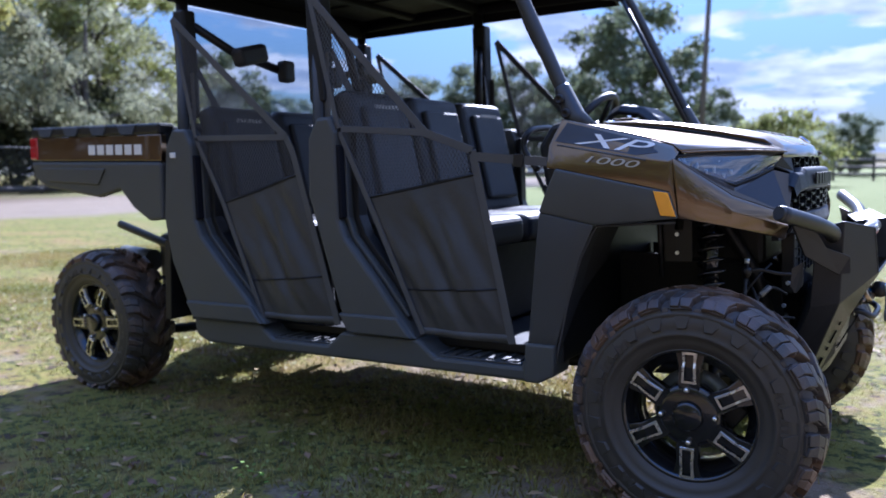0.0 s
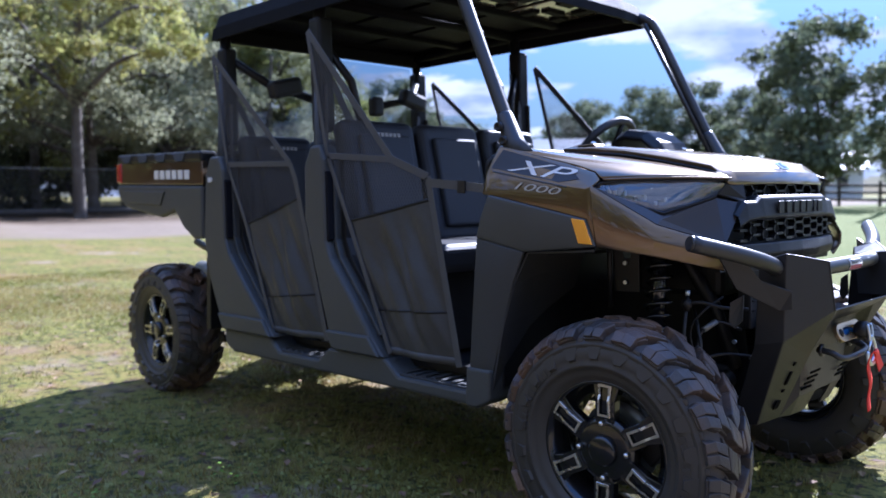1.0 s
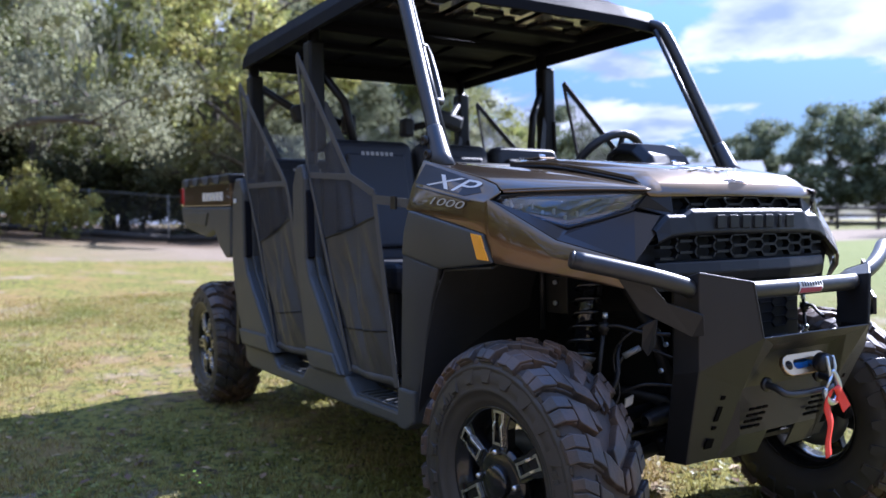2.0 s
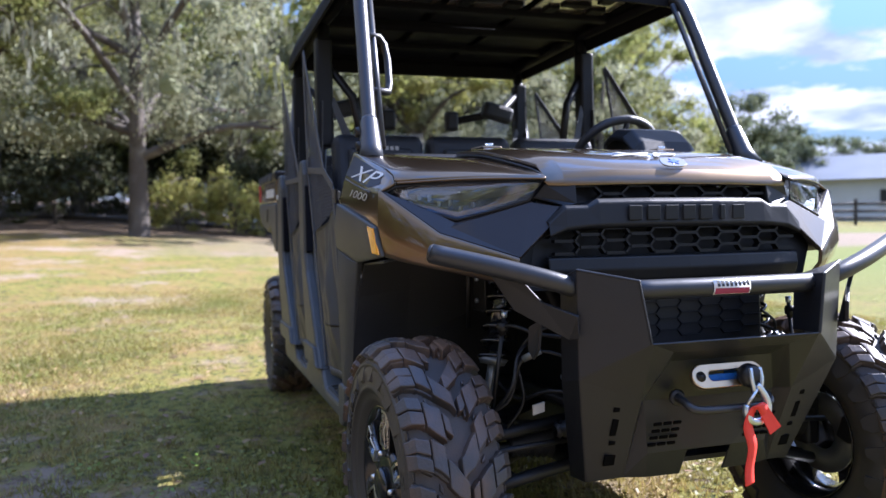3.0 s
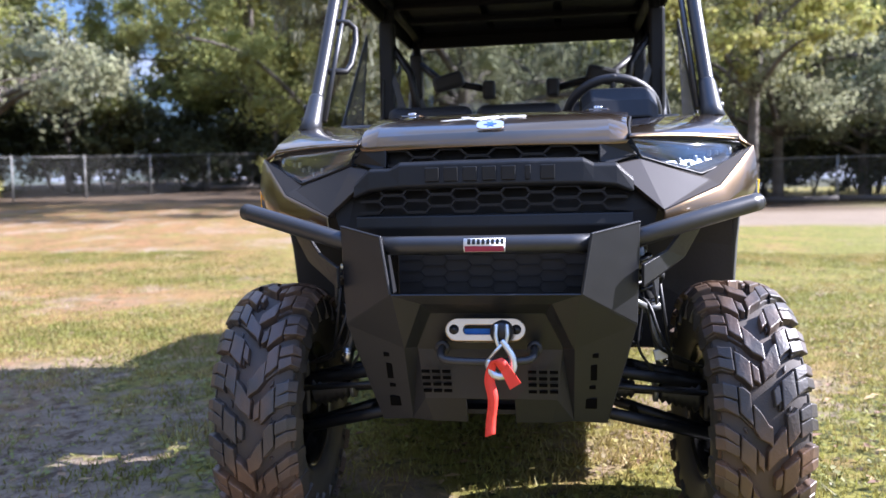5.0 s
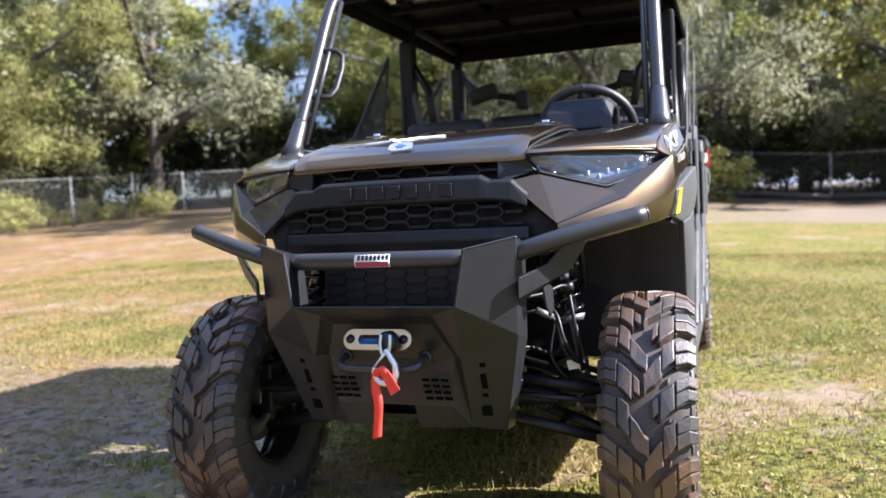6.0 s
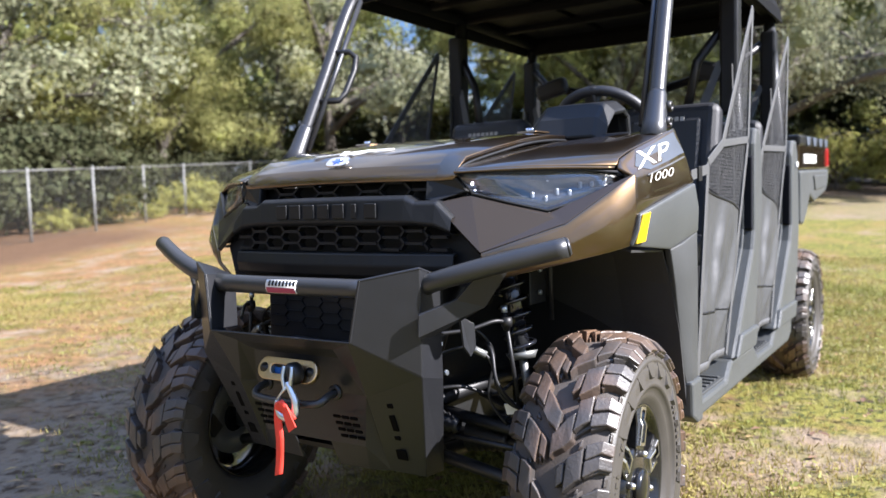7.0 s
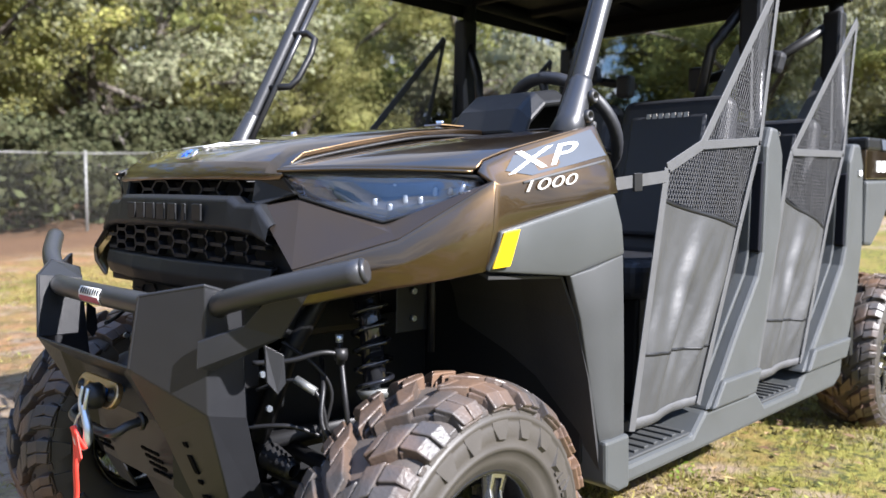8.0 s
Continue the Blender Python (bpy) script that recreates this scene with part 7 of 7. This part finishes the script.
def build_rail_fence():
    f = new("rail_fence")
    tagged(f, "dark weathered post and rail fence across the field", "fence")
    pts = []
    for i in range(26):
        az = 84 + i * 2.4
        x, y = polar(az, 46 if az < 140 else 46 - (az - 140) * 2.2)
        pts.append(Vector((x, y, height(x, y))))
    for p in pts:
        part("rail_post", box(p + Vector((0, 0, 0.6)), (0.13, 0.13, 1.5)), OLD_WOOD, f, bevel=0.01)
    for a, b in zip(pts[:-1], pts[1:]):
        for h in (0.35, 0.72, 1.1):
            part("rail", tube([a + Vector((0, 0, h)), b + Vector((0, 0, h))], 0.075, 6), OLD_WOOD, f)


build_rail_fence()


def build_pole():
    x, y = polar(107.3, 40)
    p = new("utility_pole")
    p.location = (x, y, height(x, y))
    tagged(p, "leaning grey timber utility pole with a cable", "utility pole")
    part("pole", tube([(0, 0, -0.3), (0.15, 0.1, 5), (0.4, 0.2, 11)], [0.16, 0.14, 0.11], 10), POLE_WOOD, p)
    part("cable", tube(curve([(0.4, 0.2, 10.6), (10, -4, 10.0), (26, -10, 10.6)], 8), 0.03, 5), FRAME, p, "black overhead cable")


build_pole()


def build_house(az, d, w, label):
    x, y = polar(az, d)
    h = new("house")
    h.matrix_basis = Matrix.Translation((x, y, height(x, y) - 0.1)) @ Euler((0, 0, radians(az + 90))).to_matrix().to_4x4()
    tagged(h, label, "house", group="far houses")
    part("wall", box((0, 0, 1.4), (w, 7, 2.8)), HOUSE_WALL, h, "pale siding")
    part("roof", prism([(-w / 2 - 0.5, -4.2, 2.7), (-w / 2 - 0.5, 0, 4.5), (-w / 2 - 0.5, 4.2, 2.7)], (w + 1.0, 0, 0)), HOUSE_ROOF, h, "low grey roof")
    for k in range(4):
        for sy in (1, -1):
            wn = part("window", box((-w / 2 + w * (k + 0.5) / 4, sy * 3.5, 1.5), (1.1, 0.12, 1.2)), HOUSE_WALL, h, bevel=0.02)
            part("pane", box((-w / 2 + w * (k + 0.5) / 4, sy * 3.54, 1.5), (0.9, 0.1, 1.0)), DARK_PANE, wn)


build_house(134.5, 60, 15, "far pale house with a low grey roof")
build_house(113.5, 85, 14, "far white house behind the field")


# ---- grass, weeds and fallen leaves ----
def build_grass():
    rng = random.Random(5)
    V, F = [], []
    def tuft(x, y, n, h, spread):
        z = height(x, y)
        for _ in range(n):
            px, py = x + rng.gauss(0, spread), y + rng.gauss(0, spread)
            a = rng.uniform(0, 6.283)
            w = rng.uniform(0.002, 0.0045)
            hh = h * rng.uniform(0.5, 1.3)
            lx, ly = rng.gauss(0, 0.5) * hh, rng.gauss(0, 0.5) * hh
            i = len(V)
            V.append((px - w * math.cos(a), py - w * math.sin(a), z - 0.004)); V.append((px + w * math.cos(a), py + w * math.sin(a), z - 0.004))
            V.append((px + lx, py + ly, z + hh))
            F.append((i, i + 1, i + 2))
    n = 0
    while n < 56000:
        x, y = rng.uniform(-8.5, 1.5), rng.uniform(-8.5, 5.0)
        dens = noise.noise((x * 0.55, y * 0.55, 9.0)) + 0.35 * noise.noise((x * 2.1, y * 2.1, 3.0))
        bare = 0.25 * max(0, x + 1.5) + 0.12 * max(0, -0.5 - max(y, -3.0))
        if ((x + 0.1) * 0.62) ** 2 + ((y + 2.9) * 0.56) ** 2 + 1.2 * noise.noise((x * 2.2, y * 2.2, 6.0)) < 1.0 and rng.random() < 0.8:
            n += 0.25
            continue
        if dens - bare * 0.55 < rng.uniform(-0.55, 0.1):
            n += 0.25
            continue
        tuft(x, y, 6, 0.026 + 0.026 * max(0, dens), 0.03)
        n += 1
    me = bpy.data.meshes.new("grass")
    me.from_pydata(V, [], F)
    me.materials.append(GRASS)
    tagged(new("grass", me), "short dry green and yellow grass tufts", "grass", kind="stuff")
    # low clover and creeping weeds between the blades
    V, F = [], []
    n = 0
    while n < 130000:
        x, y = (rng.uniform(-6.5, 1.4), rng.uniform(-6.5, 4.5)) if rng.random() < 0.75 else (rng.uniform(-10, 1.4), rng.uniform(-9, 7))
        n += 1
        dens = noise.noise((x * 0.55, y * 0.55, 9.0)) + 0.5 * noise.noise((x * 2.3, y * 2.3, 3.0)) + 0.35 * noise.noise((x * 7, y * 7, 1.0))
        bare = 0.22 * max(0, x + 1.5) + 0.12 * max(0, -0.5 - max(y, -3.0))
        if dens - bare * 0.6 < rng.uniform(-0.25, 0.3):
            continue
        z = height(x, y) + rng.uniform(0.004, 0.03)
        r = rng.uniform(0.006, 0.014)
        a = rng.uniform(0, 6.283)
        c, d = math.cos(a) * r, math.sin(a) * r
        t1, t2 = rng.uniform(-0.5, 0.5) * r, rng.uniform(-0.5, 0.5) * r
        i = len(V)
        V.extend(((x + c, y + d, z + t1), (x - d * 0.6, y + c * 0.6, z + t2), (x - c, y - d, z - t1), (x + d * 0.6, y - c * 0.6, z - t2)))
        F.append((i, i + 1, i + 2, i + 3))
    me = bpy.data.meshes.new("clover")
    me.from_pydata(V, [], F)
    me.materials.append(CLOVER)
    tagged(new("clover", me), "low yellow-green clover in the turf", "clover", kind="stuff")
    # fallen leaves
    V, F = [], []
    for _ in range(4200):
        x, y = rng.uniform(-7, 2.2), rng.uniform(-9, 3.5)
        z = height(x, y) + rng.uniform(0.004, 0.03)
        s = rng.uniform(0.012, 0.035)
        a = rng.uniform(0, 6.283)
        c, d = math.cos(a), math.sin(a)
        i = len(V)
        for u, v, w in ((-1, 0, 0), (0, -0.45, 0.3), (1, 0, rng.uniform(-0.1, 0.5)), (0, 0.45, 0.3)):
            V.append((x + s * (u * c - v * d), y + s * (u * d + v * c), z + s * w * 0.6))
        F.append((i, i + 1, i + 2, i + 3))
    me = bpy.data.meshes.new("fallen_leaves")
    me.from_pydata(V, [], F)
    me.materials.append(LITTER)
    tagged(new("fallen_leaves", me), "scattered dry brown fallen leaves", "leaves", kind="stuff")
    # bright weeds in the near grass
    for wx, wy, k in ((-1.32, -1.15, 1.0), (-1.05, -1.28, 0.7), (-1.55, 0.35, 0.9), (-1.5, -1.55, 0.5)):
        bm = bmesh.new()
        for q in range(int(26 * k)):
            a = rng.uniform(0, 6.283)
            r = abs(rng.gauss(0, 0.05)) * k
            c = Vector((wx + r * math.cos(a), wy + r * math.sin(a), height(wx, wy) + rng.uniform(0.01, 0.07) * k))
            u = Vector((math.cos(a), math.sin(a), rng.uniform(-0.2, 0.5))) * rng.uniform(0.012, 0.024)
            v = Vector((-math.sin(a), math.cos(a), rng.uniform(-0.3, 0.3))) * rng.uniform(0.005, 0.011)
            bm.faces.new([bm.verts.new(x) for x in (c, c + u * 0.5 + v, c + u, c + u * 0.5 - v)])
        ob = part("weed", bm, WEED)
        tagged(ob, "small bright green weed in the grass", "weed", kind="stuff")


build_grass()
